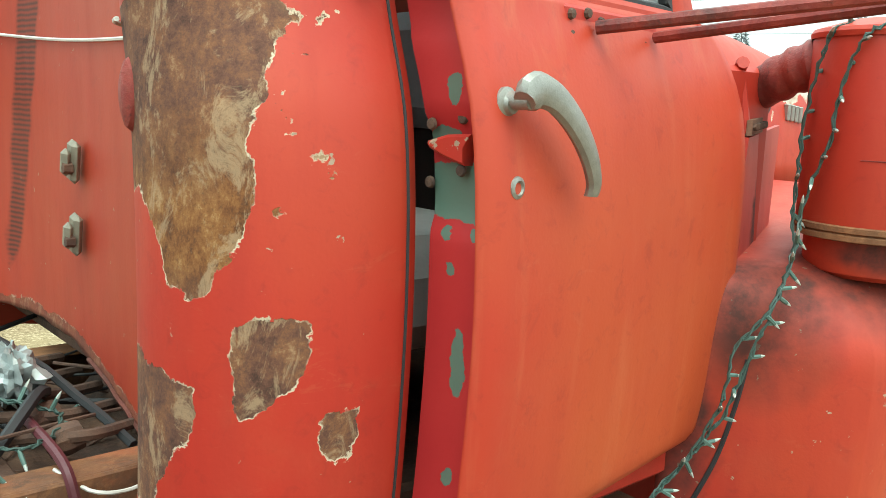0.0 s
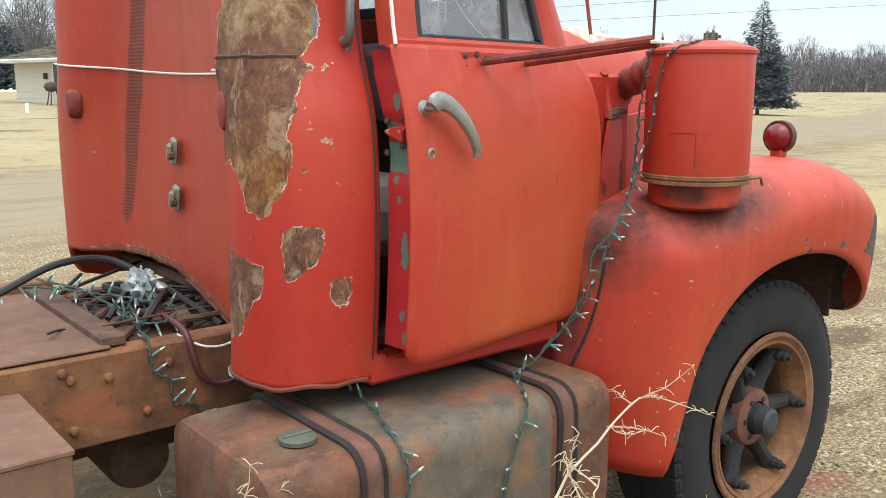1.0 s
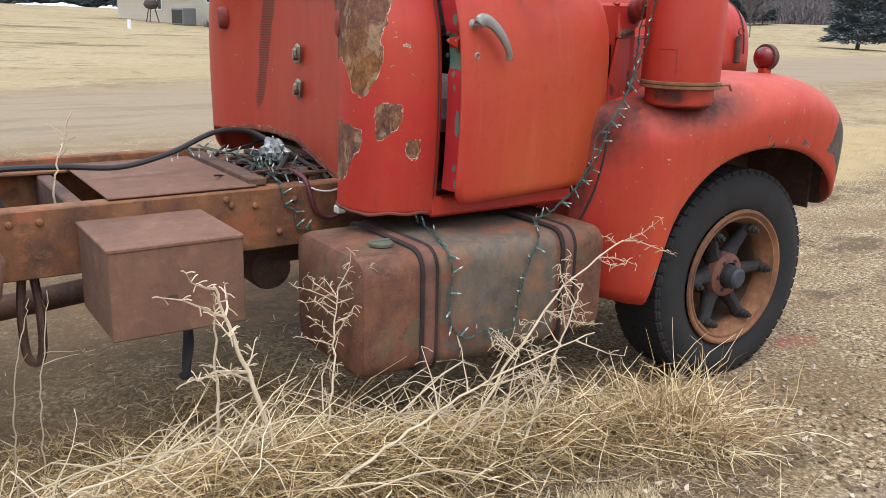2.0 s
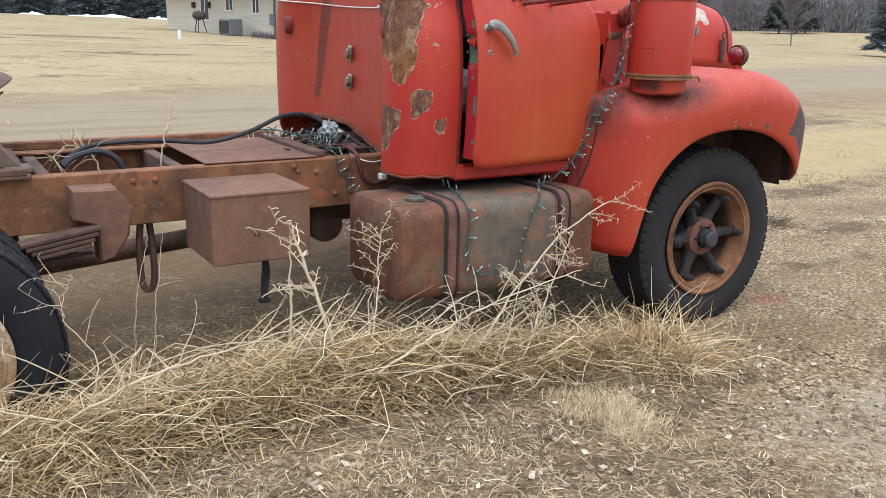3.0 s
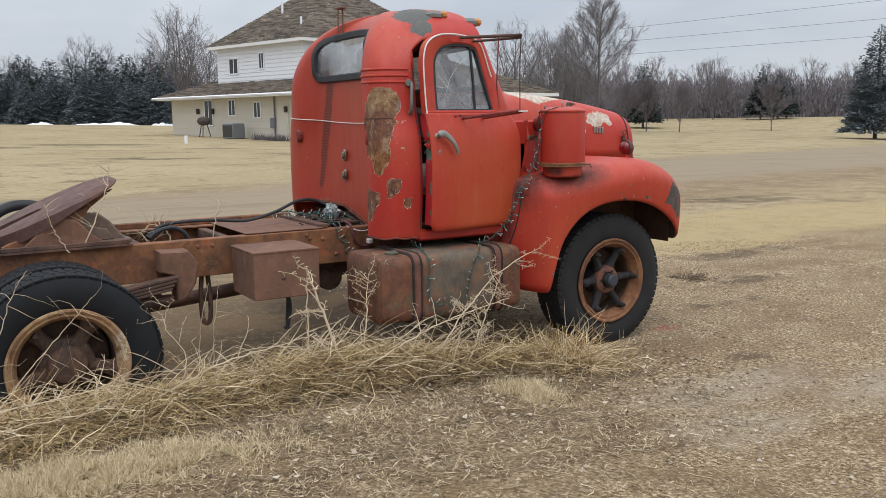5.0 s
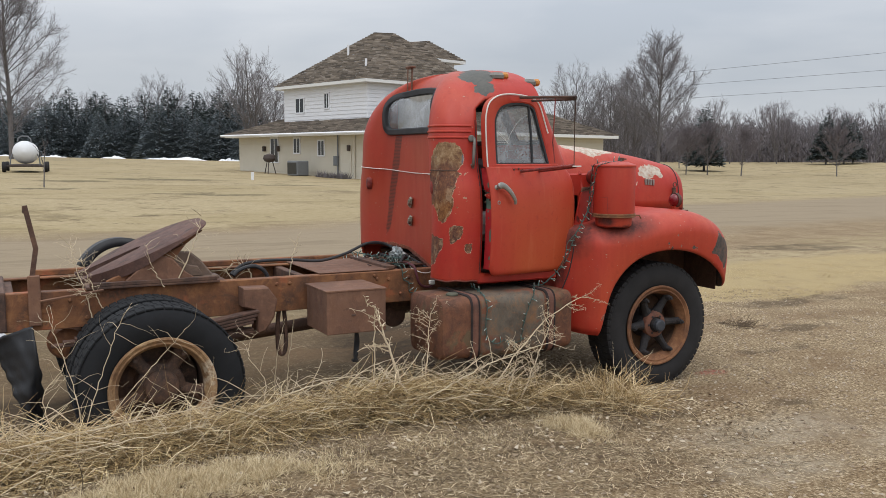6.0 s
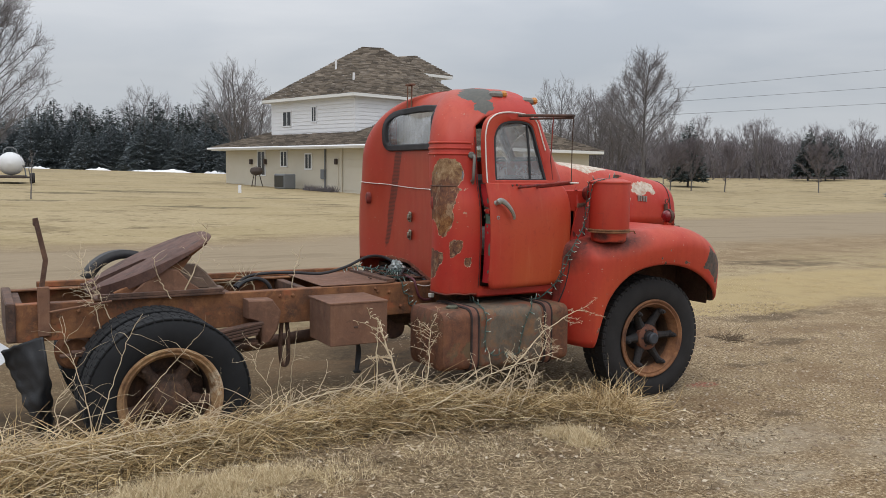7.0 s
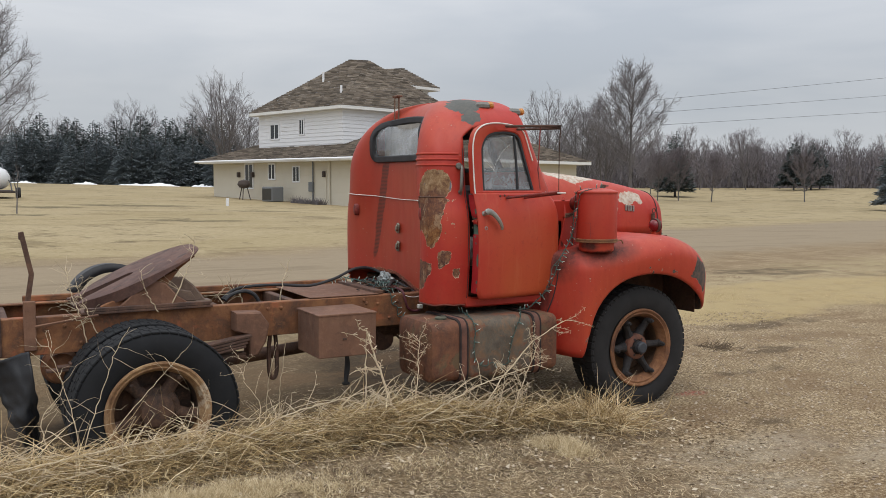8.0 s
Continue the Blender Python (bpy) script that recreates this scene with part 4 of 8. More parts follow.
for v in vs_:
    z = DZ0 + v * (DZ1 - DZ0)
    r = 0.06
    cut = r - math.sqrt(max(0.0, r * r - max(0.0, r - (z - DZ0)) ** 2))
    for u in us:
        x = DX0 + cut + u * (lerp_table(DOOR_FRONT, z) - DX0 - cut)
        e = min(u, 1 - u) * (DX1 - DX0)
        e2 = (z - DZ0)
        roll = 0.018 * (1 - min(1.0, e / 0.018)) ** 2 + 0.018 * (1 - min(1.0, e2 / 0.02)) ** 2
        dent = 0.002 * noise.noise((x * 5, z * 4, 0.0))
        g.v.append((x, door_y(z) + roll + dent, z))
nu = len(us)
g.f = [(j * nu + i, j * nu + i + 1, (j + 1) * nu + i + 1, (j + 1) * nu + i) for j in range(len(vs_) - 1) for i in range(nu - 1)]
door = thick(part("door", swing(g), PAINT_DOOR, truck, "faded orange-red door standing slightly ajar", 60), 0.012, 1.0)

DOOR_PATCH = [(-0.185, 1.735), (-0.15, 1.73), (-0.145, 1.66), (-0.165, 1.63), (-0.18, 1.68)]
worn(door, lambda p: edge_distance((SWING.inverted() @ p).x, p.z, DOOR_PATCH))

# the deep inner part of the door, seen at its free edge
g = G()
zs = [1.03 + 0.02 * k for k in range(39)]
for j, z in enumerate(zs):
    y0 = door_y(z) + 0.02
    wav = 0.014 * step(1.475, 1.495, z) * step(1.625, 1.605, z) - 0.008 * step(1.60, 1.64, z) - 0.005 * step(1.49, 1.44, z) + 0.012 * step(1.72, 1.76, z)
    g.v += [(DX0 + 0.022 + wav, y0, z), (DX0 + 0.026 + wav * 0.6, y0 + 0.10, z), (DX1 - 0.03, y0 + 0.10, z), (DX1 - 0.03, y0, z)]
n = len(zs)
g.f = [(j * 4 + k, j * 4 + (k + 1) % 4, (j + 1) * 4 + (k + 1) % 4, (j + 1) * 4 + k) for j in range(n - 1) for k in range(4)] + [(0, 1, 2, 3), tuple((n - 1) * 4 + k for k in (3, 2, 1, 0))]
jm = Mat("red_jamb_with_green_chips")
f = blobs(jm, [(-1.53, 0.16, 1.525, 0.12, 0.12, 0.042), (-1.53, 0.20, 1.595, 0.05, 0.03, 0.020), (-1.53, 0.125, 1.575, 0.05, 0.02, 0.03), (-1.54, 0.17, 1.665, 0.05, 0.014, 0.022), (-1.54, 0.13, 1.635, 0.05, 0.012, 0.014), (-1.55, 0.18, 1.465, 0.04, 0.010, 0.012), (-1.55, 0.15, 1.29, 0.04, 0.016, 0.055), (-1.55, 0.17, 1.42, 0.04, 0.008, 0.012), (-1.55, 0.13, 1.47, 0.04, 0.008, 0.012), (-1.55, 0.16, 1.12, 0.04, 0.01, 0.015), (-1.55, 0.15, 1.06, 0.04, 0.014, 0.02)], 0.016, 30)
jc = jm.mix(jm.ramp(f, (0.0, 0.0), (0.03, 1.0)), jm.mix(jm.noise(5), (0.34, 0.015, 0.022), (0.44, 0.03, 0.03)), (0.10, 0.16, 0.125))
JAMB = jm.bump(jm.noise(60, 4), 0.15, 0.003).done(jc, 0.42)
part("inner_panel", swing(g), JAMB, door, "dark red door edge with green primer chips", 40)
g = G().prism([(0.030, 1.605), (0.038, 1.585), (0.040, 1.562), (0.078, 1.572), (0.104, 1.583), (0.106, 1.592), (0.072, 1.602)], DX0 + 0.014, DX0 + 0.040, None, 0.004)
g.v = [(q[1], q[0], q[2]) for q in g.v]
part("latch", swing(g), red_paint("worn_red_latch_paint", fade=0.0, chips=0.62), door, "worn red wedge-shaped door latch")
for dz in (1.555, 1.535, 1.625, 1.615):
    g = G().lathe([(0.0, 0.005), (0.007, 0.004), (0.009, 0.0)], 10, pose(DX0 + 0.024, 0.05 + (0.055 if dz in (1.535, 1.615) else 0.0), dz, 0, -90, 0))
    part("screw", swing(g), RUST_DARK, door)

# window frame of the door
outer = [(-0.722, 1.80), (-0.72, 2.10), (-0.708, 2.20), (-0.675, 2.275), (-0.60, 2.325), (-0.50, 2.345), (-0.38, 2.345), (-0.26, 2.33), (-0.20, 2.30), (-0.165, 2.25), (-0.12, 2.12), (-0.06, 1.95), (-0.005, 1.80)]
inner = [(-0.625, 1.82), (-0.622, 2.10), (-0.61, 2.17), (-0.575, 2.225), (-0.53, 2.255), (-0.46, 2.272), (-0.37, 2.278), (-0.29, 2.27), (-0.245, 2.25), (-0.22, 2.215), (-0.185, 2.10), (-0.14, 1.95), (-0.105, 1.82)]
so, si = spline([(x, z, 0) for x, z in outer], 60), spline([(x, z, 0) for x, z in inner], 60)
g = G()
for a, b in zip(so, si):
    for p, t in ((a, 0.0), (a.lerp(b, 0.12), -0.012), (a.lerp(b, 0.75), -0.014), (b, -0.002), (b, 0.035), (a, 0.045)):
        g.v.append((p.x, door_y(p.y) + 0.012 + t, p.y))
g.f = [(i * 6 + k, i * 6 + (k + 1) % 6, (i + 1) * 6 + (k + 1) % 6, (i + 1) * 6 + k) for i in range(59) for k in range(6)]
g.box((DX0, door_y(1.80) - 0.002, 1.785), (DX1, door_y(1.80) + 0.045, 1.822), 0.01)
part("window_frame", swing(g), PAINT_DOOR_TOP, door, "red upper window frame")
g = G().tube([(p.x - 0.002, door_y(p.y) - 0.003, p.y) for p in so[:52]], 0.0055, 6)
part("edge_trim", swing(g), WHITE_TRIM, door, "thin white edge trim")
hole = [(p.x, p.y) for p in si]
part("window_seal", swing(frame_of(dense(hole, 0.03), 0.022, 0.03, "y", lambda a, b: door_y(b) + 0.02)), BLACK_RUBBER, door)
p = part("window_glass", swing(pane_of(hole, "y", lambda a, b: door_y(b) + 0.024)), GLASS, door, "cracked dusty window glass")
p.visible_shadow = False
g = G().tube([(-0.265, door_y(1.82) + 0.018, 1.82), (-0.262, door_y(2.05) + 0.018, 2.05), (-0.275, door_y(2.26) + 0.018, 2.262)], 0.011, 6)
part("vent_bar", swing(g), BLACK_RUBBER, door)
# cracks in the glass run out from one point
g = G()
rng = random.Random(4)
for a in (70, 118, 150, 195, 235, 262, 300):
    pts, x, z, ang = [], -0.50, 1.985, radians(a)
    for k in range(6):
        if not in_poly(x, z, hole):
            break
        pts.append((x, door_y(z) + 0.022, z))
        ang += rng.uniform(-0.25, 0.25)
        x, z = x + 0.06 * math.cos(ang), z + 0.06 * math.sin(ang)
    if len(pts) > 1:
        g.tube(pts, 0.0006, 4)
part("crack", swing(g), WHITE_TRIM, door, "pale crack lines in the glass")

# handle and lock
g = G()
hp = spline([(-0.692, 0, 1.650), (-0.670, 0, 1.665), (-0.636, 0, 1.655), (-0.598, 0, 1.622), (-0.565, 0, 1.580), (-0.546, 0, 1.543), (-0.545, 0, 1.522)], 26)
for i, q in enumerate(hp):
    t = i / 25
    d = (hp[min(i + 1, 25)] - hp[max(i - 1, 0)]).normalized()
    nrm = Vector((-d.z, 0, d.x))
    w = 0.027 - 0.017 * t if t > 0.08 else 0.016 + 0.12 * t
    th = 0.016 - 0.006 * t
    y = door_y(q.z) - 0.045 - 0.012 * math.sin(math.pi * t)
    for k in range(10):
        a = 2 * math.pi * k / 10
        o = q + nrm * (w * math.cos(a))
        g.v.append((o.x, y + th * math.sin(a), o.z))
g.f = [(i * 10 + k, i * 10 + (k + 1) % 10, (i + 1) * 10 + (k + 1) % 10, (i + 1) * 10 + k) for i in range(25) for k in range(10)] + [tuple(range(10)), tuple(250 + k for k in reversed(range(10)))]
g.lathe([(0.0, 0.050), (0.011, 0.048), (0.013, 0.0)], 12, pose(-0.682, door_y(1.645), 1.650, 90, 0, 0))
g.lathe([(0.0, 0.02), (0.013, 0.02), (0.015, 0.014), (0.022, 0.010), (0.022, 0.0)], 16, pose(-0.682, door_y(1.645), 1.646, 90, 0, 0))
part("handle", swing(g), CHROME, door, "weathered grey metal door handle")
g = G().lathe([(0.0, 0.010), (0.008, 0.010), (0.010, 0.014), (0.015, 0.012), (0.017, 0.004), (0.017, -0.002)], 18, pose(-0.672, door_y(1.535), 1.537, 90, 0, 0))
part("lock", swing(g), CHROME, door, "round chrome key lock")

# ---- front fenders ----
ZT = [(-0.86, 1.30), (-0.80, 1.325), (-0.6, 1.345), (-0.35, 1.385), (-0.1, 1.425), (0.1, 1.445), (0.3, 1.440), (0.5, 1.395), (0.7, 1.305), (0.83, 1.21), (0.91, 1.10), (0.955, 0.97), (0.97, 0.90)]
ZB = [(-0.86, 0.52), (-0.83, 0.505), (-0.70, 0.480), (-0.645, 0.482), (-0.62, 0.53), (-0.60, 0.62), (-0.57, 0.74), (-0.53, 0.85), (-0.42, 0.99), (-0.25, 1.09), (0.0, 1.131), (0.25, 1.10), (0.45, 1.02), (0.60, 0.925), (0.75, 0.83), (0.9, 0.745), (0.97, 0.735)]
YO = [(-0.86, 0.265), (-0.83, 0.215), (-0.79, 0.150), (-0.75, 0.085), (-0.70, 0.005), (-0.667, -0.042), (-0.60, -0.070), (-0.52, -0.085), (-0.4, -0.098), (0.0, -0.115), (0.3, -0.11), (0.55, -0.075), (0.75, 0.0), (0.86, 0.09), (0.93, 0.20), (0.97, 0.36)]
YI = [(-0.86, 0.30), (-0.83, 0.31), (-0.75, 0.33), (-0.66, 0.45), (-0.58, 0.66), (-0.45, 0.74), (1.0, 0.78)]
xs_ = sorted(set([-0.86, -0.85, -0.84, -0.82, -0.81, -0.77, -0.75, -0.72] + [round(-0.83 + 0.045 * k, 3) for k in range(41)] + [-0.645, -0.632, -0.62, -0.61, -0.60, -0.585, -0.57, -0.55, 0.93, 0.95, 0.96, 0.97]))
xs_ = [x for x in xs_ if x <= 0.97]


def fender(sgn):
    g, n = G(), 30
    for x in xs_:
        zt, zb, yo, yi = lerp_table(ZT, x), lerp_table(ZB, x), lerp_table(YO, x), lerp_table(YI, x)
        zt = max(zt, zb + 0.03)
        r, ry = min(0.17, (zt - zb) * 0.7), min(0.24, (yi - yo) * 0.6)
        for k in range(n):
            v = k / (n - 1)
            if v < 0.45:
                t = v / 0.45
                z = zb + (zt - r - zb) * t
                y = yo + 0.02 * (1 - t) ** 2
                if t < 0.05:
                    y += 0.012
            elif v < 0.8:
                a = (v - 0.45) / 0.35 * math.pi / 2
                y, z = yo + ry * (1 - math.cos(a)), zt - r + r * math.sin(a)
            else:
                t = (v - 0.8) / 0.2
                y, z = yo + ry + (yi - yo - ry) * t, zt - 0.02 * t * step(0.5, 0.9, x)
            g.v.append((x if x < 0.6 else 0.6 + (x - 0.6) * 0.82, y if sgn < 0 else 2 * YC - y, z))
    m = len(xs_)
    g.f = [(i * n + k, (i + 1) * n + k, (i + 1) * n + k + 1, i * n + k + 1) for i in range(m - 1) for k in range(n - 1)]
    return g


NOSE_PATCH = [(0.46, 1.09), (0.50, 1.14), (0.525, 1.20), (0.555, 1.30), (0.585, 1.23), (0.66, 1.20), (0.72, 1.16), (0.735, 1.02), (0.69, 0.92), (0.64, 0.99), (0.55, 1.06)]
NOSE_EDGE = [(0.80, 1.20), (0.97, 1.16), (1.0, 0.68), (0.80, 0.70), (0.86, 0.86), (0.83, 1.05)]
fn = thick(part("fender", fender(-1), PAINT_FENDER, truck, "faded red swept front fender with a bare grey nose", 60), 0.012)
worn(fn, lambda p: max(edge_distance(p.x, p.z, NOSE_PATCH), edge_distance(p.x, p.z, NOSE_EDGE), 0.012 - math.hypot(p.x - 0.06, p.z - 1.245), 0.013 - math.hypot(p.x + 0.02, p.z - 1.19), 0.012 - math.hypot(p.x - 0.12, p.z - 1.16),
                           0.014 - math.hypot(p.x + 0.56, p.z - 0.92), 0.012 - math.hypot(p.x + 0.60, p.z - 0.80), 0.024 - math.hypot(p.x + 0.612, (p.z - 0.615) * 0.7), 0.010 - math.hypot(p.x + 0.47, p.z - 1.03), 0.009 - math.hypot(p.x + 0.30, p.z - 1.10), 0.011 - math.hypot(p.x - 0.20, p.z - 1.30), 0.016 - math.hypot((p.x - 0.26) * 0.6, p.z - 1.14), 0.014 - math.hypot(p.x - 0.02, p.z - 1.145)))
worn(thick(part("fender", fender(1), PAINT_FENDER, truck, "faded red swept front fender", 60), 0.012), lambda p: -1.0)
g = G().lathe([(0.0, 0.055), (0.022, 0.050), (0.044, 0.035), (0.055, 0.010), (0.058, -0.010), (0.052, -0.035), (0.03, -0.052), (0.0, -0.055)], 24, pose(0.324, 0.215, 1.515, 0, -90, 0))
part("fender_seam", G().tube(spline([(x, lerp_table(YO, x) + 0.004, z) for x, z in ((-0.778, 1.17), (-0.785, 1.08), (-0.80, 0.96), (-0.825, 0.84), (-0.845, 0.76))], 24), 0.0055, 6), BLACK_RUBBER, fn, "dark seam of the fender's rear lip")
# Added dark sheets close the open arch and stand in for its shade.
part("wheel_well", G().box((-0.40, 0.60, 0.74), (0.84, 0.615, 1.40), 0.004).box((0.80, 0.20, 0.72), (0.812, 0.60, 1.20), 0.004), RUST_DARK, truck, "dark sheet added inside the wheel arch for its shade")
part("inner_apron", G().box((-0.90, 0.425, 0.60), (-0.60, 0.435, 1.26), 0.003), PAINT_JAMB, truck, "dark red inner panel behind the fender")
ml = part("marker_lamp", g, RED_LENS, truck, "round red marker lamp on the fender")
part("lamp_ring", G().lathe([(0.056, -0.016), (0.063, -0.016), (0.063, 0.012), (0.056, 0.012)], 24, pose(0.324, 0.215, 1.515, 0, -90, 0), True), RUST_DARK, ml)
part("lamp_foot", G().box((0.30, 0.19, 1.435), (0.35, 0.24, 1.47), 0.008), PAINT_SHELL, ml)

# ---- hood ----
HW = [(-0.66, 0.60), (-0.45, 0.52), (-0.2, 0.47), (0.2, 0.44), (0.69, 0.405), (0.89, 0.385), (0.98, 0.35), (1.02, 0.29)]
HT = [(-0.66, 2.0), (-0.3, 1.985), (0.0, 1.96), (0.45, 1.90), (0.85, 1.822), (0.95, 1.785), (1.01, 1.73), (1.03, 1.68)]


def hood_point(u, v):
    x = -0.66 + 1.69 * (u ** 0.9)
    w, t = lerp_table(HW, x), lerp_table(HT, x)
    a = v * math.pi
    c, s = math.cos(a), math.sin(a)
    return (x, YC - w * math.copysign(abs(c) ** 0.55, c), 1.40 + (t - 1.40) * s ** 0.62)


g = G().grid(hood_point, 48, 48)
hood = thick(part("hood", g, PAINT_HOOD, truck, "faded red rounded hood with pale peeled patches", 50), 0.01)
SIDE_PEEL = [(0.38, 1.72), (0.42, 1.79), (0.58, 1.81), (0.68, 1.78), (0.70, 1.69), (0.66, 1.68), (0.62, 1.72), (0.50, 1.67)]
TOP_PEEL = [(-0.40, 0.86), (-0.10, 0.80), (0.22, 0.92), (0.10, 1.08), (-0.32, 1.02)]
worn(hood, lambda p: max(edge_distance(p.x, p.z, SIDE_PEEL) if p.y < YC and p.z < 1.83 else -1.0, edge_distance(p.x, p.y, TOP_PEEL) if p.z > 1.86 else -1.0, 0.02 - math.hypot(p.x - 0.36, p.z - 1.64)))
g = G()
ring = [hood_point(1.0, k / 24) for k in range(25)]
g.v = ring + [(1.035, YC, 1.45)]
g.f = [(k, k + 1, 25) for k in range(24)]
g.box((0.95, YC - 0.33, 0.95), (1.02, YC + 0.33, 1.45), 0.03)
part("grille_shell", g, PAINT_SHELL, truck)
for k in range(9):
    part("grille_slat", G().box((1.018, YC - 0.30, 1.0 + 0.048 * k), (1.04, YC + 0.30, 1.02 + 0.048 * k), 0.005), GREY_METAL, truck)
for k in range(4):
    u = 0.635 + 0.020 * k
    p = Vector(hood_point(u, 0.105))
    part("badge_bar", G().box((p.x - 0.010, p.y - 0.012, p.z - 0.02), (p.x + 0.010, p.y + 0.006, p.z + 0.035), 0.003), CHROME, hood)
hp_ = [Vector(hood_point(0.905, k / 30)) for k in range(1, 30)]
part("hood_seam", G().tube([p + (p - Vector((p.x, YC, 1.5))).normalized() * 0.003 for p in hp_], 0.005, 5), BLACK_RUBBER, hood)
part("hood_latch", G().box((0.79, YC - 0.425, 1.45), (0.82, YC - 0.395, 1.60), 0.006).lathe([(0.018, -0.004), (0.024, -0.004), (0.024, 0.004), (0.018, 0.004)], 12, pose(0.805, YC - 0.42, 1.625, 90, 0, 0), True), RUST_DARK, hood)

# ---- air cleaner on the fender ----
DIRTY_RED = rust_metal("dirty_red_hose_paint", (0.20, 0.022, 0.018), (0.30, 0.045, 0.030), (0.045, 0.018, 0.016), rough=0.6)
AX, AY = -0.465, 0.045
g = G().lathe([(0.0, 1.335), (0.08, 1.325), (0.122, 1.327), (0.138, 1.338), (0.142, 1.355), (0.144, 1.42)], 44, pose(AX, AY, 0))
can = part("air_cleaner", g, PAINT_CAN, truck, "red cylindrical air cleaner can")
part("can_wall", G().lathe([(0.160, 1.425), (0.163, 1.44), (0.163, 1.80), (0.160, 1.812)], 44, pose(AX, AY, 0)), PAINT_CAN, can)
part("can_lid", G().lathe([(0.167, 1.800), (0.169, 1.810), (0.164, 1.818), (0.10, 1.838), (0.0, 1.846)], 44, pose(AX, AY, 0)), PAINT_CAN, can)
part("can_band", G().lathe([(0.160, 1.405), (0.170, 1.408), (0.170, 1.418), (0.164, 1.421), (0.170, 1.424), (0.170, 1.434), (0.160, 1.437)], 44, pose(AX, AY, 0)).tube([(AX + 0.10, AY - 0.135, 1.42), (AX + 0.135, AY - 0.150, 1.422), (AX + 0.155, AY - 0.145, 1.398)], 0.005, 6), RIM, can, "rusty clamp band")
seam = [(0.1635 * math.cos(radians(a)), 0.1635 * math.sin(radians(a))) for a in range(186, 216, 2)]
part("can_seam", G().tube([(AX + x, AY + y, 1.565) for x, y in seam] + [(AX + seam[-1][0], AY + seam[-1][1], 1.50), (AX + seam[-1][0], AY + seam[-1][1], 1.445)], 0.0012, 5), DIRTY_RED, can)
part("lid_knob", G().lathe([(0.0, 1.885), (0.022, 1.883), (0.022, 1.86), (0.008, 1.858), (0.008, 1.845)], 12, pose(AX + 0.09, AY + 0.03, -0.012)).box((AX + 0.07, AY + 0.02, 1.856), (AX + 0.135, AY + 0.035, 1.866), 0.002), RUST_DARK, can)
g = G().tube(spline([(-0.47, 0.10, 1.765), (-0.50, 0.185, 1.757), (-0.505, 0.25, 1.735), (-0.50, 0.33, 1.695), (-0.49, 0.36, 1.675)], 30), [0.046] * 8 + [0.052, 0.054, 0.048, 0.047, 0.051, 0.052, 0.047, 0.046, 0.050, 0.051, 0.046, 0.046] + [0.047] * 4 + [0.057, 0.058, 0.058, 0.052, 0.05, 0.05], 24)
part("intake_elbow", g, DIRTY_RED, can, "dirty red corrugated intake elbow")
part("cowl_side", G().box((-0.775, 0.300, 1.02), (-0.48, 0.330, 1.745), 0.012), PAINT_CAB_PLAIN, truck, "red cowl side behind the door")
part("cowl_lip", G().tube(spline([(-0.615, 0.30, 1.752), (-0.600, 0.315, 1.735), (-0.595, 0.305, 1.66), (-0.60, 0.290, 1.60)], 16), 0.014, 8), PAINT_CAB_PLAIN, truck, "red rolled edge of the cowl")
# the sheet bracket stands slanting between cowl and can
BL, TL, ALONG = Vector((-0.712, 0.232, 1.305)), Vector((-0.612, 0.272, 1.595)), Vector((0.95, 0.30, 0.0))
g = G()
quad = [BL, BL + ALONG * 0.05 - Vector((0, 0, 0.012)), BL + ALONG * 0.36, TL + ALONG * 0.32 + Vector((0, 0, 0.025)), TL]
back_ = ALONG.cross(Vector((0.1, 0.04, 0.29))).normalized() * 0.012
if back_.y < 0:
    back_ = -back_
n = len(quad)
g.add([tuple(q) for q in quad] + [tuple(q + back_) for q in quad], [tuple(range(n)), tuple(reversed(range(n, 2 * n)))] + [(k, (k + 1) % n, n + (k + 1) % n, n + k) for k in range(n)])
br = part("air_cleaner_bracket", g, PAINT_BRACKET, truck, "dark red sheet bracket behind the air cleaner, scraped black at its edge")
g = G()
fl = [TL + Vector((0.002, -0.004, 0.004)), TL + ALONG * 0.115 + Vector((0.002, -0.004, 0.012)), TL + ALONG * 0.115 + Vector((0.010, 0.0, 0.045)), TL + Vector((0.010, 0.0, 0.037))]
g.add([tuple(q) for q in fl] + [tuple(q + back_) for q in fl], [(0, 1, 2, 3), (7, 6, 5, 4)] + [(k, (k + 1) % 4, 4 + (k + 1) % 4, 4 + k) for k in range(4)])
flange = part("bracket_flange", g, RUST_BOX, br, "worn bolted flange")
for k in range(4):
    q = TL + ALONG * (0.012 + 0.028 * k) + Vector((0.006, -0.005, 0.022 + 0.002 * k))
    part("bolt", G().lathe([(0.0, 0.008), (0.008, 0.007), (0.009, 0.0)], 6, pose(q.x, q.y, q.z, 90, 0, 0)), RUST_DARK, flange)

# ---- mirror arms ----
TIP, TOP = (-1.05, -0.22, 1.815), (-1.10, -0.30, 2.30)
base1 = SWING @ Vector((-0.425, door_y(1.76) - 0.004, 1.765))
base2 = SWING @ Vector((-0.235, door_y(1.76) - 0.004, 1.765))
topb = SWING @ Vector((-0.38, door_y(2.3) - 0.01, 2.325))
g = G().tube([base1 + Vector((0, -0.015, 0)), Vector(TIP)], 0.0108, 8).tube([base2 + Vector((0, -0.015, 0)), Vector(TIP) + Vector((0.02, 0, -0.01))], 0.0098, 8)
arm = part("mirror_arm", g, DIRTY_RED, truck, "red tubular mirror arm")
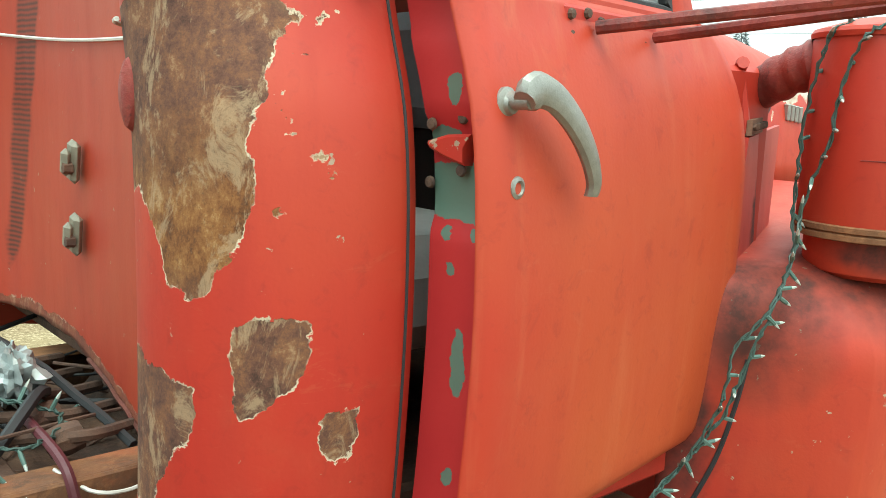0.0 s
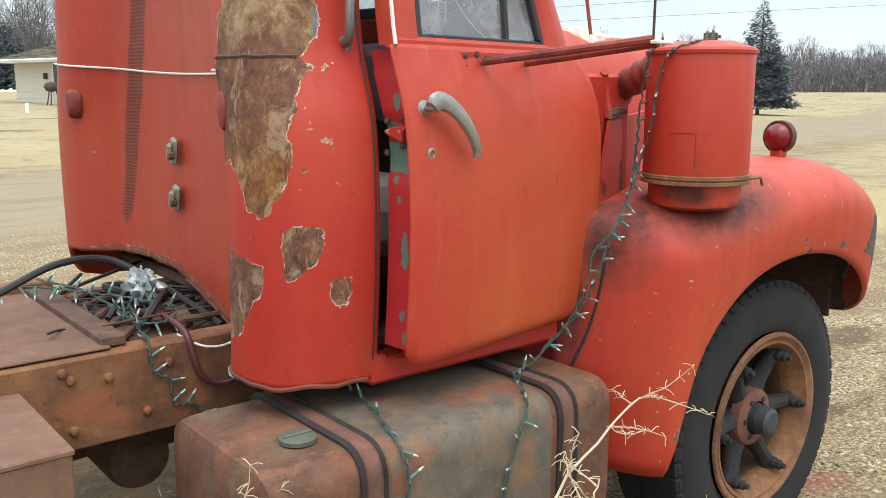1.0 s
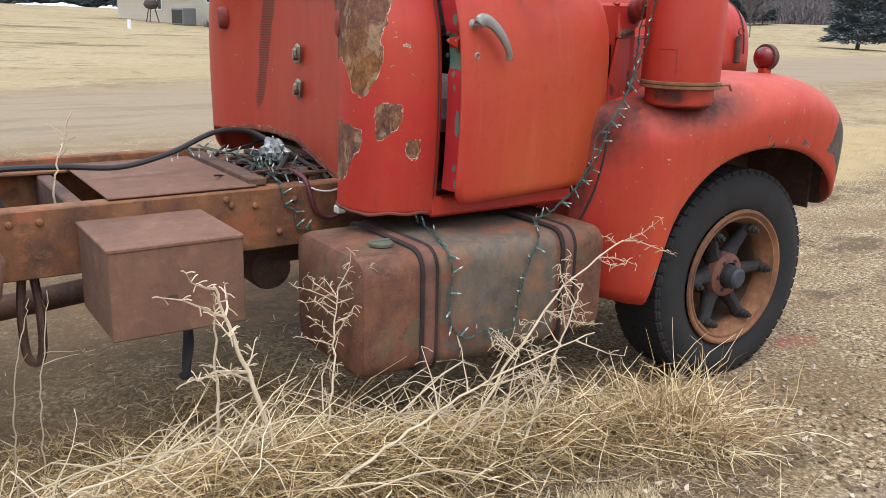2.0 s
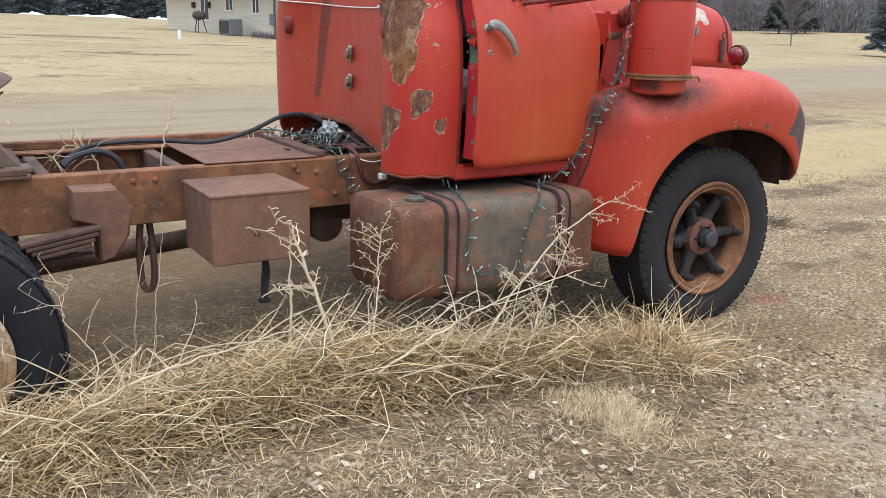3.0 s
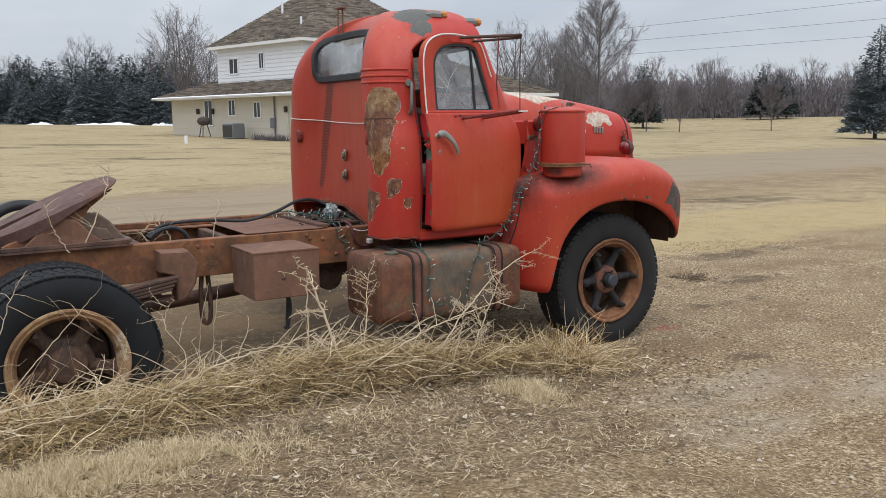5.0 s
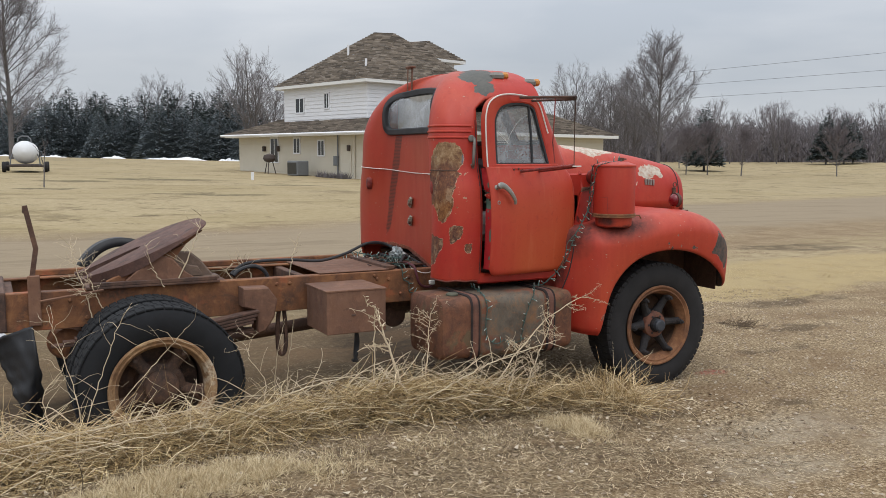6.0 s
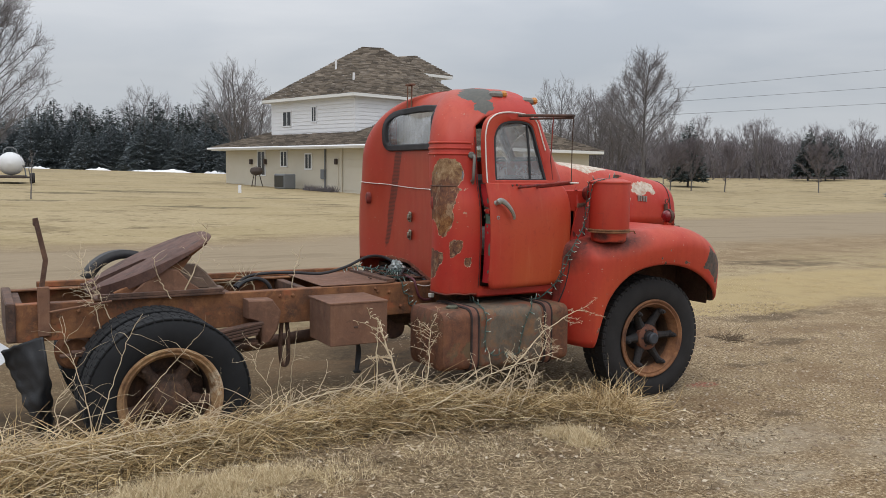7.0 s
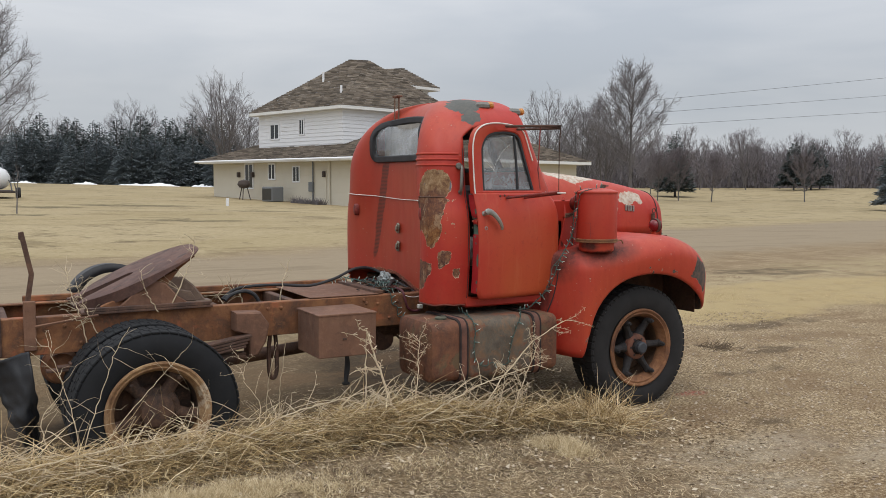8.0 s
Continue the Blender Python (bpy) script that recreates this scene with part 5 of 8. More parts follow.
g = G().tube([topb, TOP], 0.011, 8).tube([topb + Vector((0.12, 0.02, -0.02)), Vector(TOP) + Vector((0.0, 0.01, -0.015))], 0.009, 8)
part("upper_arm", g, RUST_DARK, arm)
part("mirror_rod", G().tube([TIP, (-1.055, -0.225, 1.98), (-1.08, -0.26, 2.15), TOP], 0.0034, 8), RUST_DARK, arm)
part("mirror_loop", G().tube([(-1.12, -0.08, 1.83), (-1.13, -0.06, 1.98), (-1.14, -0.10, 2.30)], 0.0045, 8), DIRTY_RED, arm)
pl = G().box((-0.50, door_y(1.765) - 0.010, 1.735), (-0.21, door_y(1.765) + 0.002, 1.795), 0.006)
ap = part("arm_plate", swing(pl), PAINT_JAMB, arm, "worn red mounting plate")
for bx, bz in ((-0.485, 1.78), (-0.485, 1.75), (-0.44, 1.785), (-0.40, 1.775), (-0.26, 1.75)):
    part("bolt", swing(G().lathe([(0.0, 0.007), (0.007, 0.006), (0.009, 0.0)], 8, pose(bx, door_y(1.765) - 0.010, bz, 90, 0, 0))), RUST_DARK, ap)
part("arm_clip", G().box((-1.07, -0.245, 1.803), (-1.00, -0.225, 1.812), 0.002, None), WHITE_TRIM, arm)

# ---- small cab fittings ----
for z in (1.493, 1.339):
    b = part("hook_plate", G().box((-0.012, -0.022, -0.045), (0.008, 0.022, 0.045), 0.012, pose(-1.706, 1.175, z, 12, 0, 0)).box((-0.030, -0.020, -0.028), (-0.010, 0.006, 0.030), 0.010, pose(-1.706, 1.175, z, 12, 0, 0)), GALVANISED, truck, "small grey metal hook plate")
    part("bolt", G().lathe([(0.0, 0.02), (0.012, 0.018), (0.014, 0.0)], 6, pose(-1.716, 1.163, z - 0.012, 0, -90, 0)), RUST_DARK, b)
for y in (0.488, 1.755):
    part("rear_marker", G().lathe([(0.0, 0.016), (0.016, 0.015), (0.024, 0.010), (0.028, 0.0), (0.028, -0.03)], 18, pose(-1.850, y, 1.64, 0, -90, 0) @ Matrix.Diagonal((1.9, 0.85, 1.0, 1.0))), DIRTY_RED, truck, "dull red rear marker lamp housing")
g = G().tube(spline([(-1.615, 0.30, 1.805), (-1.625, 0.255, 1.815), (-1.63, 0.24, 1.87), (-1.62, 0.25, 1.96), (-1.61, 0.265, 2.0), (-1.60, 0.31, 2.015)], 20), 0.012, 8)
gh = part("grab_handle", g, GREY_METAL, truck, "grey vertical grab handle")
for z in (1.80, 2.01):
    part("handle_base", G().lathe([(0.0, 0.012), (0.02, 0.012), (0.027, 0.0)], 14, pose(-1.62, 0.295, z, 90, 0, -25)), GREY_METAL, gh)
line = []
back = sorted((YC - q[1] * lerp_table(KY, 1.77) * (1.0 if q[1] > 0 else 0.948), q[0]) for q in RING if q[0] < -1.6)
for k in range(60):
    t = k / 59
    y = 1.885 - 1.375 * t
    x = np.interp(y, [b[0] for b in back], [b[1] for b in back])
    line.append((x - 0.007, y, 1.785 - 0.045 * t - 0.02 * math.sin(math.pi * t)))
part("white_cord", G().tube(line, 0.0038, 6), WHITE_TRIM, truck, "thin white cord across the cab's back")
for x, y, z in ((-1.255, 0.50, 2.508), (-0.965, 0.49, 2.468)):
    rl = part("roof_lamp", G().box((x - 0.085, y - 0.045, z - 0.045), (x + 0.03, y + 0.045, z + 0.022), 0.022), GREY_METAL, truck, "grey clearance lamp with an amber lens")
    part("lens", G().box((x + 0.015, y - 0.036, z - 0.030), (x + 0.072, y + 0.036, z + 0.026), 0.018), AMBER, rl)
g = G().tube([(-1.57, 1.44, 2.38), (-1.565, 1.44, 2.64)], 0.007, 6).tube([(-1.60, 1.46, 2.40), (-1.595, 1.46, 2.635)], 0.005, 6).box((-1.60, 1.395, 2.632), (-1.55, 1.505, 2.648), 0.004)
part("roof_horn_bracket", g, RUST_BOX, truck, "thin rusty bracket on the roof")

# ---- fuel tank ----
def tank_body(x0, x1, y0, y1, z0, z1, r, bulge=0.03):
    """A long tank with a rounded square section and domed ends."""
    sec = round_poly([(y0, z0, r), (y1, z0, r), (y1, z1, r), (y0, z1, r)], 8)
    cy, cz = (y0 + y1) / 2, (z0 + z1) / 2
    e = min(0.04, (x1 - x0) * 0.4)
    st = [(x0 - bulge, 0.0), (x0 - bulge * 0.95, 0.5), (x0 - bulge * 0.6, 0.85), (x0 - 0.004, 0.965), (x0 + e / 2, 0.99), (x0 + e, 1.0), (x1 - e, 1.0), (x1 - e / 2, 0.99), (x1 + 0.004, 0.965), (x1 + bulge * 0.6, 0.85), (x1 + bulge * 0.95, 0.5), (x1 + bulge, 0.0)]
    g, n = G(), len(sec)
    for x, k in st:
        g.v += [(x, cy + (a - cy) * k, cz + (b - cz) * k) for a, b in sec]
    g.f = [(i * n + k, i * n + (k + 1) % n, (i + 1) * n + (k + 1) % n, (i + 1) * n + k) for i in range(len(st) - 1) for k in range(n)]
    return g


tank = part("fuel_tank", tank_body(-2.0, -0.885, 0.0, 0.56, 0.40, 0.855, 0.085), RUST_TANK, truck, "rusty brown square-sided fuel tank with worn grey paint")
mid = tank_body(-1.70, -1.13, -0.006, 0.566, 0.394, 0.861, 0.088, 0.002)
part("tank_middle", mid, RUST_TANK2, tank, "faded olive-grey middle of the tank")
for x in (-1.742, -1.080):
    st = tank_body(x - 0.028, x + 0.028, -0.014, 0.574, 0.386, 0.869, 0.093, 0.001)
    s = part("strap", st, STRAP_RUST, tank, "reddish rusty tank strap")
    for dx in (-0.030, 0.030):
        part("strap_edge", tank_body(x + dx - 0.005, x + dx + 0.005, -0.017, 0.577, 0.383, 0.872, 0.095, 0.001), STRAP_EDGE, s)
part("tank_cap", G().lathe([(0.0, 0.022), (0.036, 0.022), (0.046, 0.016), (0.046, 0.006), (0.038, 0.004), (0.038, -0.01)], 24, pose(-1.847, 0.169, 0.853)).box((-1.885, 0.163, 0.873), (-1.81, 0.175, 0.880), 0.003), CAP_METAL, tank, "dull green-grey filler cap")
for x in (-1.74, -1.10):
    part("tank_bracket", G().box((x - 0.06, 0.50, 0.36), (x + 0.06, 0.80, 0.42), 0.01), RUST_DARK, tank)

# ---- frame ----
def channel(x0, x1, y, z0, z1, face, w=0.08, t=0.012):
    """A C-shaped rail with its web at y and its flanges towards face."""
    g = G().box((x0, y - t / 2, z0), (x1, y + t / 2, z1), 0.004)
    ya, yb = sorted((y, y + face * w))
    return g.box((x0, ya, z1 - t), (x1, yb, z1 + 0.001), 0.003).box((x0, ya, z0 - 0.001), (x1, yb, z0 + t), 0.003)


rail = part("frame_rail", channel(-4.82, 0.95, 0.75, 0.735, 0.985, 1), RUST_FRAME, truck, "rusty orange-brown channel frame rail")
part("frame_rail", channel(-4.82, 0.95, 1.59, 0.735, 0.985, -1), RUST_FRAME, truck, "rusty brown channel frame rail")
for x in (-4.76, -3.35, -2.75, -1.95, -0.4):
    part("crossmember", G().box((x - 0.03, 0.76, 0.76), (x + 0.03, 1.58, 0.97), 0.006), RUST_DARK, truck)
for x, z in ((-2.20, 0.93), (-2.20, 0.79), (-2.10, 0.92), (-2.0, 0.80), (-1.93, 0.93), (-2.22, 0.955), (-3.0, 0.94), (-2.9, 0.94), (-4.4, 0.92), (-4.3, 0.80)):
    part("rivet", G().lathe([(0.0, 0.014), (0.010, 0.011), (0.015, 0.0)], 10, pose(x, 0.744, z, 90, 0, 0)), RUST_FRAME, rail)
part("deck_plate", G().box((-2.66, 0.77, 0.990), (-2.08, 1.60, 0.998), 0.003), RUST_BOX, truck, "flat brown deck plate")
part("deck_angle", G().box((-2.10, 0.79, 0.99), (-2.03, 1.58, 1.02), 0.004, None), RUST_DARK, truck)
part("far_deck_rail", G().box((-4.6, 1.60, 0.985), (-2.0, 1.66, 1.03), 0.006), RUST_FRAME, truck)
# tool box on the rail
tb = part("side_box", G().box((-2.785, 0.268, 0.622), (-2.335, 0.70, 0.926), 0.005), RUST_BOX, truck, "plain brown steel side box")
part("box_lid", G().box((-2.789, 0.264, 0.922), (-2.331, 0.72, 0.936), 0.003), RUST_BOX, tb)
part("box_hasp", G().box((-2.60, 0.262, 0.745), (-2.57, 0.268, 0.76), 0.002), RUST_DARK, tb)
part("rubber_strap", G().grid(lambda u, v: (-2.508 + 0.030 * u + 0.010 * math.sin(5 * v), 0.455 + 0.02 * math.sin(4 * v + 2 * u), 0.62 - 0.24 * v), 3, 10).box((-2.525, 0.44, 0.365), (-2.468, 0.480, 0.388), 0.008), BLACK_RUBBER, tb, "hanging black rubber strap")
part("air_reservoir", G().lathe([(0.0, -0.27), (0.075, -0.268), (0.092, -0.26), (0.098, -0.24), (0.098, 0.24), (0.09, 0.26), (0.0, 0.27)], 20, pose(-1.98, 1.15, 0.60, 90, 0, 0)), RUST_DARK, truck, "dark rusty air reservoir between the rails")
# spring hanger, leaf springs, hanging loop, axle
part("spring_hanger", G().prism([(-3.285, 0.945), (-3.10, 0.94), (-3.035, 0.85), (-3.06, 0.72), (-3.125, 0.625), (-3.19, 0.615), (-3.195, 0.78), (-3.285, 0.81)], 0.60, 0.75, None, 0.012), RUST_BOX, truck, "angular rusty spring hanger")
g = G()
for k in range(6):
    a = 0.60 - 0.07 * k
    g.box((-3.93 - a, 0.61, 0.575 + 0.018 * k + 0.06), (-3.93 + a + 0.12, 0.69, 0.591 + 0.018 * k + 0.06), 0.003)
part("leaf_spring", g, RUST_DARK, truck, "stack of rusty spring leaves")
for k in range(4):
    part("spring_leaf", G().box((-0.17 + 0.02 * k, -0.05, -0.009), (0.16 - 0.015 * k, 0.05, 0.009), 0.003, pose(-3.34, 0.60, 0.755 - 0.022 * k, 0, -9, 0)), RUST_DARK, truck)
part("hanging_loop", G().tube(spline([(-2.97, 0.80, 0.73), (-2.985, 0.79, 0.60), (-2.98, 0.79, 0.44), (-2.95, 0.79, 0.40), (-2.925, 0.79, 0.45), (-2.92, 0.80, 0.60), (-2.93, 0.80, 0.73)], 20), 0.016, 6), RUST_DARK, truck, "rusty hanging loop of flat bar")
part("rear_axle", G().tube([(-3.93, 0.35, 0.42), (-3.93, 2.0, 0.42)], 0.075, 14).lathe([(0.0, -0.16), (0.12, -0.13), (0.19, 0.0), (0.12, 0.13), (0.0, 0.16)], 20, pose(-3.93, YC, 0.42, 90, 0, 0)), RUST_DARK, truck)
part("front_axle", G().tube([(0.0, 0.25, 0.48), (0.0, 0.5, 0.40), (0.0, 1.84, 0.40), (0.0, 2.1, 0.48)], 0.05, 10), RUST_DARK, truck)
part("drive_shaft", G().tube([(-3.8, YC, 0.45), (-1.6, YC, 0.62)], 0.05, 12), RUST_DARK, truck)
rngw = random.Random(31)
for k in range(14):
    x, y = rngw.uniform(-1.95, -1.72), rngw.uniform(0.82, 1.5)
    pts = [(x + rngw.uniform(-0.12, 0.14) * j, y + rngw.uniform(-0.14, 0.14) * j, 0.86 + 0.05 * j + rngw.uniform(-0.03, 0.06)) for j in range(4)]
    part("loose_wire", G().tube(spline(pts, 18), rngw.choice((0.003, 0.004, 0.007)), 6), rngw.choice((BLACK_RUBBER, RUST_DARK, GREY_METAL)), truck)
part("gearbox", G().box((-1.70, YC - 0.25, 0.50), (-0.2, YC + 0.25, 0.98), 0.08), HUB_REAR, truck, "dark greasy gearbox and engine underside")
part("air_line_tangle", G().tube(spline([(-1.95, 0.9, 1.0), (-1.85, 1.0, 1.06), (-1.8, 1.15, 1.02), (-1.92, 1.3, 1.05), (-1.75, 1.45, 1.0)], 24), 0.012, 6).tube(spline([(-1.98, 1.1, 0.99), (-1.83, 1.2, 1.08), (-1.76, 1.0, 1.03), (-1.72, 0.85, 0.98)], 24), 0.010, 6), BLACK_RUBBER, truck, "tangle of black hoses under the cab")

# ---- fifth wheel ----
FW = Matrix.Translation((-3.85, YC, 1.20)) @ Matrix.Rotation(radians(-24), 4, "Y")
g = G()
outl = []
for k in range(41):
    a = radians(-148 + 296 * k / 40)
    outl.append((0.47 * math.cos(a), 0.46 * math.sin(a)))
outl += [(-0.50, 0.20), (-0.42, 0.10), (-0.05, 0.05), (-0.02, 0.0), (-0.05, -0.05), (-0.42, -0.10), (-0.50, -0.20)]
n = len(outl)
g.v = [(x * 0.95, y * 0.95, 0.03) for x, y in outl] + [(x, y, 0.024 - 0.022 * step(0.0, 0.45, x)) for x, y in outl] + [(x, y, -0.006 - 0.045 * step(0.25, -0.25, x)) for x, y in outl]
g.f = [(k, n + k, n + (k + 1) % n, (k + 1) % n) for k in range(n)] + [(n + k, 2 * n + k, 2 * n + (k + 1) % n, n + (k + 1) % n) for k in range(n)] + [tuple(range(n)), tuple(reversed(range(2 * n, 3 * n)))]
g.v = [tuple(FW @ Vector(p)) for p in g.v]
fw = part("fifth_wheel", g, PLATE_RUST, truck, "tilted rusty brown fifth wheel coupling plate")
for s in (-1, 1):
    part("plate_rib", G().prism([(-0.36, -0.03), (-0.30, -0.085), (0.05, -0.13), (0.22, -0.03)], s * 0.36 - 0.02, s * 0.36 + 0.02, FW, 0.006), RUST_FRAME, fw)
    part("plate_rib", G().prism([(-0.20, -0.03), (-0.10, -0.09), (0.15, -0.10), (0.40, -0.03)], s * 0.15 - 0.015, s * 0.15 + 0.015, FW, 0.005), RUST_FRAME, fw)
for a, b in ((0.30, 0.26), (0.30, -0.26), (0.05, 0.34), (0.05, -0.34), (-0.2, 0.3), (-0.2, -0.3)):
    part("plate_hole", G().box((a - 0.03, b - 0.010, 0.0295), (a + 0.03, b + 0.010, 0.0315), 0.001, FW), DARK, fw)
for s in (-1, 1):
    y = YC + s * 0.40
    part("pivot_stand", G().prism([(-4.08, 0.99), (-3.55, 0.99), (-3.66, 1.08), (-3.74, 1.17), (-3.86, 1.20), (-3.95, 1.12)], y - 0.04, y + 0.04, None, 0.01), RUST_BOX, fw)
part("base_plate", G().box((-4.30, 0.70, 0.986), (-3.42, 1.64, 1.004), 0.004).box((-4.28, 0.70, 1.004), (-3.44, 0.73, 1.03), 0.003), RUST_DARK, truck, "rusty mounting plate under the coupling")
part("front_stand", G().prism([(-3.82, 1.0), (-3.43, 1.0), (-3.46, 1.05), (-3.53, 1.14), (-3.60, 1.20), (-3.74, 1.21)], 0.80, 0.86, None, 0.012).box((-3.84, 0.77, 1.003), (-3.41, 0.90, 1.03), 0.006).prism([(-3.76, 1.03), (-3.52, 1.03), (-3.56, 1.10), (-3.70, 1.13)], 0.772, 0.80, None, 0.006), CAST, fw, "grey-brown cast pivot bracket")

arch = []
for k in range(17):
    a = radians(158 - 108 * k / 16)
    arch.append((-3.92 + 0.34 * math.cos(a), 0.88 + 0.34 * math.sin(a)))
thick(part("far_flap_arch", G().grid(lambda u, v: (arch[int(round(u * 16))][0], 1.92 + 0.30 * v, arch[int(round(u * 16))][1] - 0.02 * v), 16, 3), BLACK_RUBBER, truck, "curved black rubber flap over the far wheel"), 0.07)

# ---- rear end: leaning post, flap hanger, torn flap ----
part("leaning_post", G().tube([(-4.645, 0.78, 1.55), (-4.59, 0.78, 1.27), (-4.625, 0.77, 1.05)], 0.022, 4).box((-4.66, 0.765, 1.50), (-4.635, 0.80, 1.545), 0.004), RUST_DARK, truck, "bent rusty post at the frame's end")
part("flap_hanger", G().box((-4.65, 0.715, 0.77), (-4.575, 0.742, 1.10), 0.006).tube([(-4.58, 0.72, 0.93), (-4.2, 0.65, 0.99)], 0.009, 6), RUST_BOX, truck, "flat steel flap hanger")


FLAP_RUBBER = plain("cracked_black_flap_rubber", (0.012, 0.013, 0.016), 0.55, vary=0.4, scale=20, bump=0.5)


def flap(u, v):
    left, right = lerp_table([(0, -4.88), (0.35, -4.79), (0.6, -4.72), (1, -4.64)], v), lerp_table([(0, -4.64), (0.35, -4.61), (0.6, -4.60), (1, -4.585)], v)
    crease = 0.028 * noise.noise((u * 2.2, v * 3.5, 0.4)) + 0.010 * noise.noise((u * 6.0, v * 9.0, 2.0))
    ragged = 0.022 * noise.noise((v * 11.0, 3.0, 0.0)) * (1 - u) + 0.016 * noise.noise((v * 12.0, 7.0, 0.0)) * u
    return (left + (right - left) * u + ragged, 0.42 + 0.06 * math.sin(7 * v + 3 * u) + 0.10 * (1 - u) * (1 - v) + crease, 0.73 + 0.09 * u * (1 - v) - 0.67 * v + 0.03 * noise.noise((u * 8.0, 1.0, 0.0)) * (v if v > 0.8 else 0.3))


thick(part("mud_flap", G().grid(flap, 24, 44), FLAP_RUBBER, truck, "torn black rubber mud flap"), 0.012)
part("brake_chamber", G().lathe([(0.0, -0.10), (0.09, -0.10), (0.115, -0.08), (0.12, 0.0), (0.125, 0.01), (0.12, 0.02), (0.10, 0.10), (0.0, 0.12)], 24, pose(-4.42, 0.92, 0.62, 90, 0, 0)), RUST_FRAME, truck, "dull rusty round brake chamber")
part("rear_bumper", G().box((-4.84, 0.72, 0.74), (-4.78, 1.62, 1.0), 0.008), RUST_DARK, truck)


# ---- wheels ----
def wheel(name, label, hub_mat, rear=False):
    """A spoked truck wheel round its own y axis, the outer face towards -y."""
    w = part(name, G().lathe([(0.330, -0.135), (0.36, -0.150), (0.43, -0.158), (0.487, -0.142), (0.508, -0.122), (0.514, -0.10), (0.514, 0.10), (0.508, 0.122), (0.487, 0.142), (0.43, 0.158), (0.36, 0.150), (0.330, 0.135)], 72, pose(0, 0, 0, -90)), RUBBER_REAR if rear else RUBBER, truck, label)
    tyre = w
    g = G()
    for k in range(56):
        a = 2 * math.pi * k / 56
        for s in (-1, 1):
            m = Matrix.Rotation(a + (0.03 if s > 0 else 0.0), 4, "Y")
            g.box((-0.0255, s * 0.085 - 0.048, 0.505), (0.0255, s * 0.085 + 0.048, 0.519), 0.004, m)
            if not rear:
                g.box((-0.0225, s * 0.124 - 0.014, 0.482), (0.0225, s * 0.124 + 0.014, 0.511), 0.007, m)
        g.box((-0.020, -0.028, 0.506), (0.016, 0.028, 0.520), 0.004, Matrix.Rotation(a + 0.05, 4, "Y"))
    part("tread", g, RUBBER_REAR if rear else RUBBER, tyre, smooth=0)
    rim_mat = RIM_REAR if rear else RIM
    lip_in = 0.262 if rear else 0.258
    part("rim", G().lathe([(0.332, -0.148), (0.328, -0.157), (0.318, -0.159), (0.306, -0.150), (0.300, -0.146), (0.297, -0.150), (0.290, -0.150), (0.286, -0.142)], 72, pose(0, 0, 0, -90)), rim_mat, tyre, "rusty steel rim")
    part("rim_step", G().lathe([(0.2865, -0.143), (0.278, -0.122), (lip_in + 0.008, -0.105), (lip_in, -0.09), (lip_in, -0.06)], 72, pose(0, 0, 0, -90)), rim_mat, tyre)
    part("rim_barrel", G().lathe([(lip_in + 0.001, -0.07), (lip_in - 0.002, 0.0), (0.262, 0.13), (0.332, 0.14)], 48, pose(0, 0, 0, -90)), hub_mat if rear else DRUM_RUST, tyre)
    off = 0.0 if rear else -0.03
    hubp = [(0.0, -0.135), (0.045, -0.135), (0.054, -0.126), (0.056, -0.095), (0.075, -0.09), (0.10, -0.082), (0.10, -0.05), (0.12, 0.0), (0.13, 0.10)] if not rear else [(0.0, -0.112), (0.08, -0.110), (0.10, -0.104), (0.108, -0.092), (0.110, -0.07), (0.145, -0.062), (0.152, -0.05), (0.155, 0.12)]
    part("hub", G().lathe(hubp, 28, pose(0, off * 0.3, 0, -90)), hub_mat, tyre)
    part("brake_drum", G().lathe([(0.0, 0.055), (0.235, 0.06), (0.250, 0.07), (0.255, 0.16)], 32, pose(0, 0, 0, -90)), hub_mat if rear else DRUM_RUST, tyre)
    n = 5 if rear else 6
    for k in range(n):
        m = Matrix.Rotation(2 * math.pi * k / n + (0.35 if rear else 0.49), 4, "Y")
        g = G()
        st = [(0.08, 0.066, 0.05, -0.02), (0.14, 0.046, 0.042, -0.028), (0.20, 0.040, 0.036, -0.045), (0.235, 0.048, 0.032, -0.055), (0.262, 0.062, 0.028, -0.062)]
        if not rear:
            st = [(0.08, 0.056, 0.05, -0.02), (0.14, 0.034, 0.040, -0.028), (0.20, 0.029, 0.034, -0.045), (0.235, 0.030, 0.030, -0.055), (0.258, 0.033, 0.026, -0.062)]
        for r, wd, th, yo in st:
            for a in range(10):
                b = 2 * math.pi * a / 10
                g.v.append((wd * math.cos(b), off + yo + th * math.sin(b), r))
        g.f = [(i * 10 + a, i * 10 + (a + 1) % 10, (i + 1) * 10 + (a + 1) % 10, (i + 1) * 10 + a) for i in range(4) for a in range(10)] + [tuple(range(40, 50))]
        if rear:
            g.box((-0.030, -0.095, 0.232), (0.030, off - 0.05, 0.270), 0.010)
            g.lathe([(0.0, -0.022), (0.014, -0.022), (0.016, -0.004), (0.020, 0.0), (0.020, 0.05)], 6, pose(0, -0.10, 0.250, -90))
        else:
            g.box((-0.024, -0.118, 0.236), (0.024, off - 0.04, 0.268), 0.010)
            g.lathe([(0.0, -0.044), (0.010, -0.044), (0.012, -0.028), (0.019, -0.026), (0.019, -0.014), (0.015, -0.014), (0.023, -0.004), (0.023, 0.05)], 10, pose(0, -0.124, 0.248, -90))
        g.v = [tuple(m @ Vector(p)) for p in g.v]
        part("spoke", g, hub_mat, tyre)
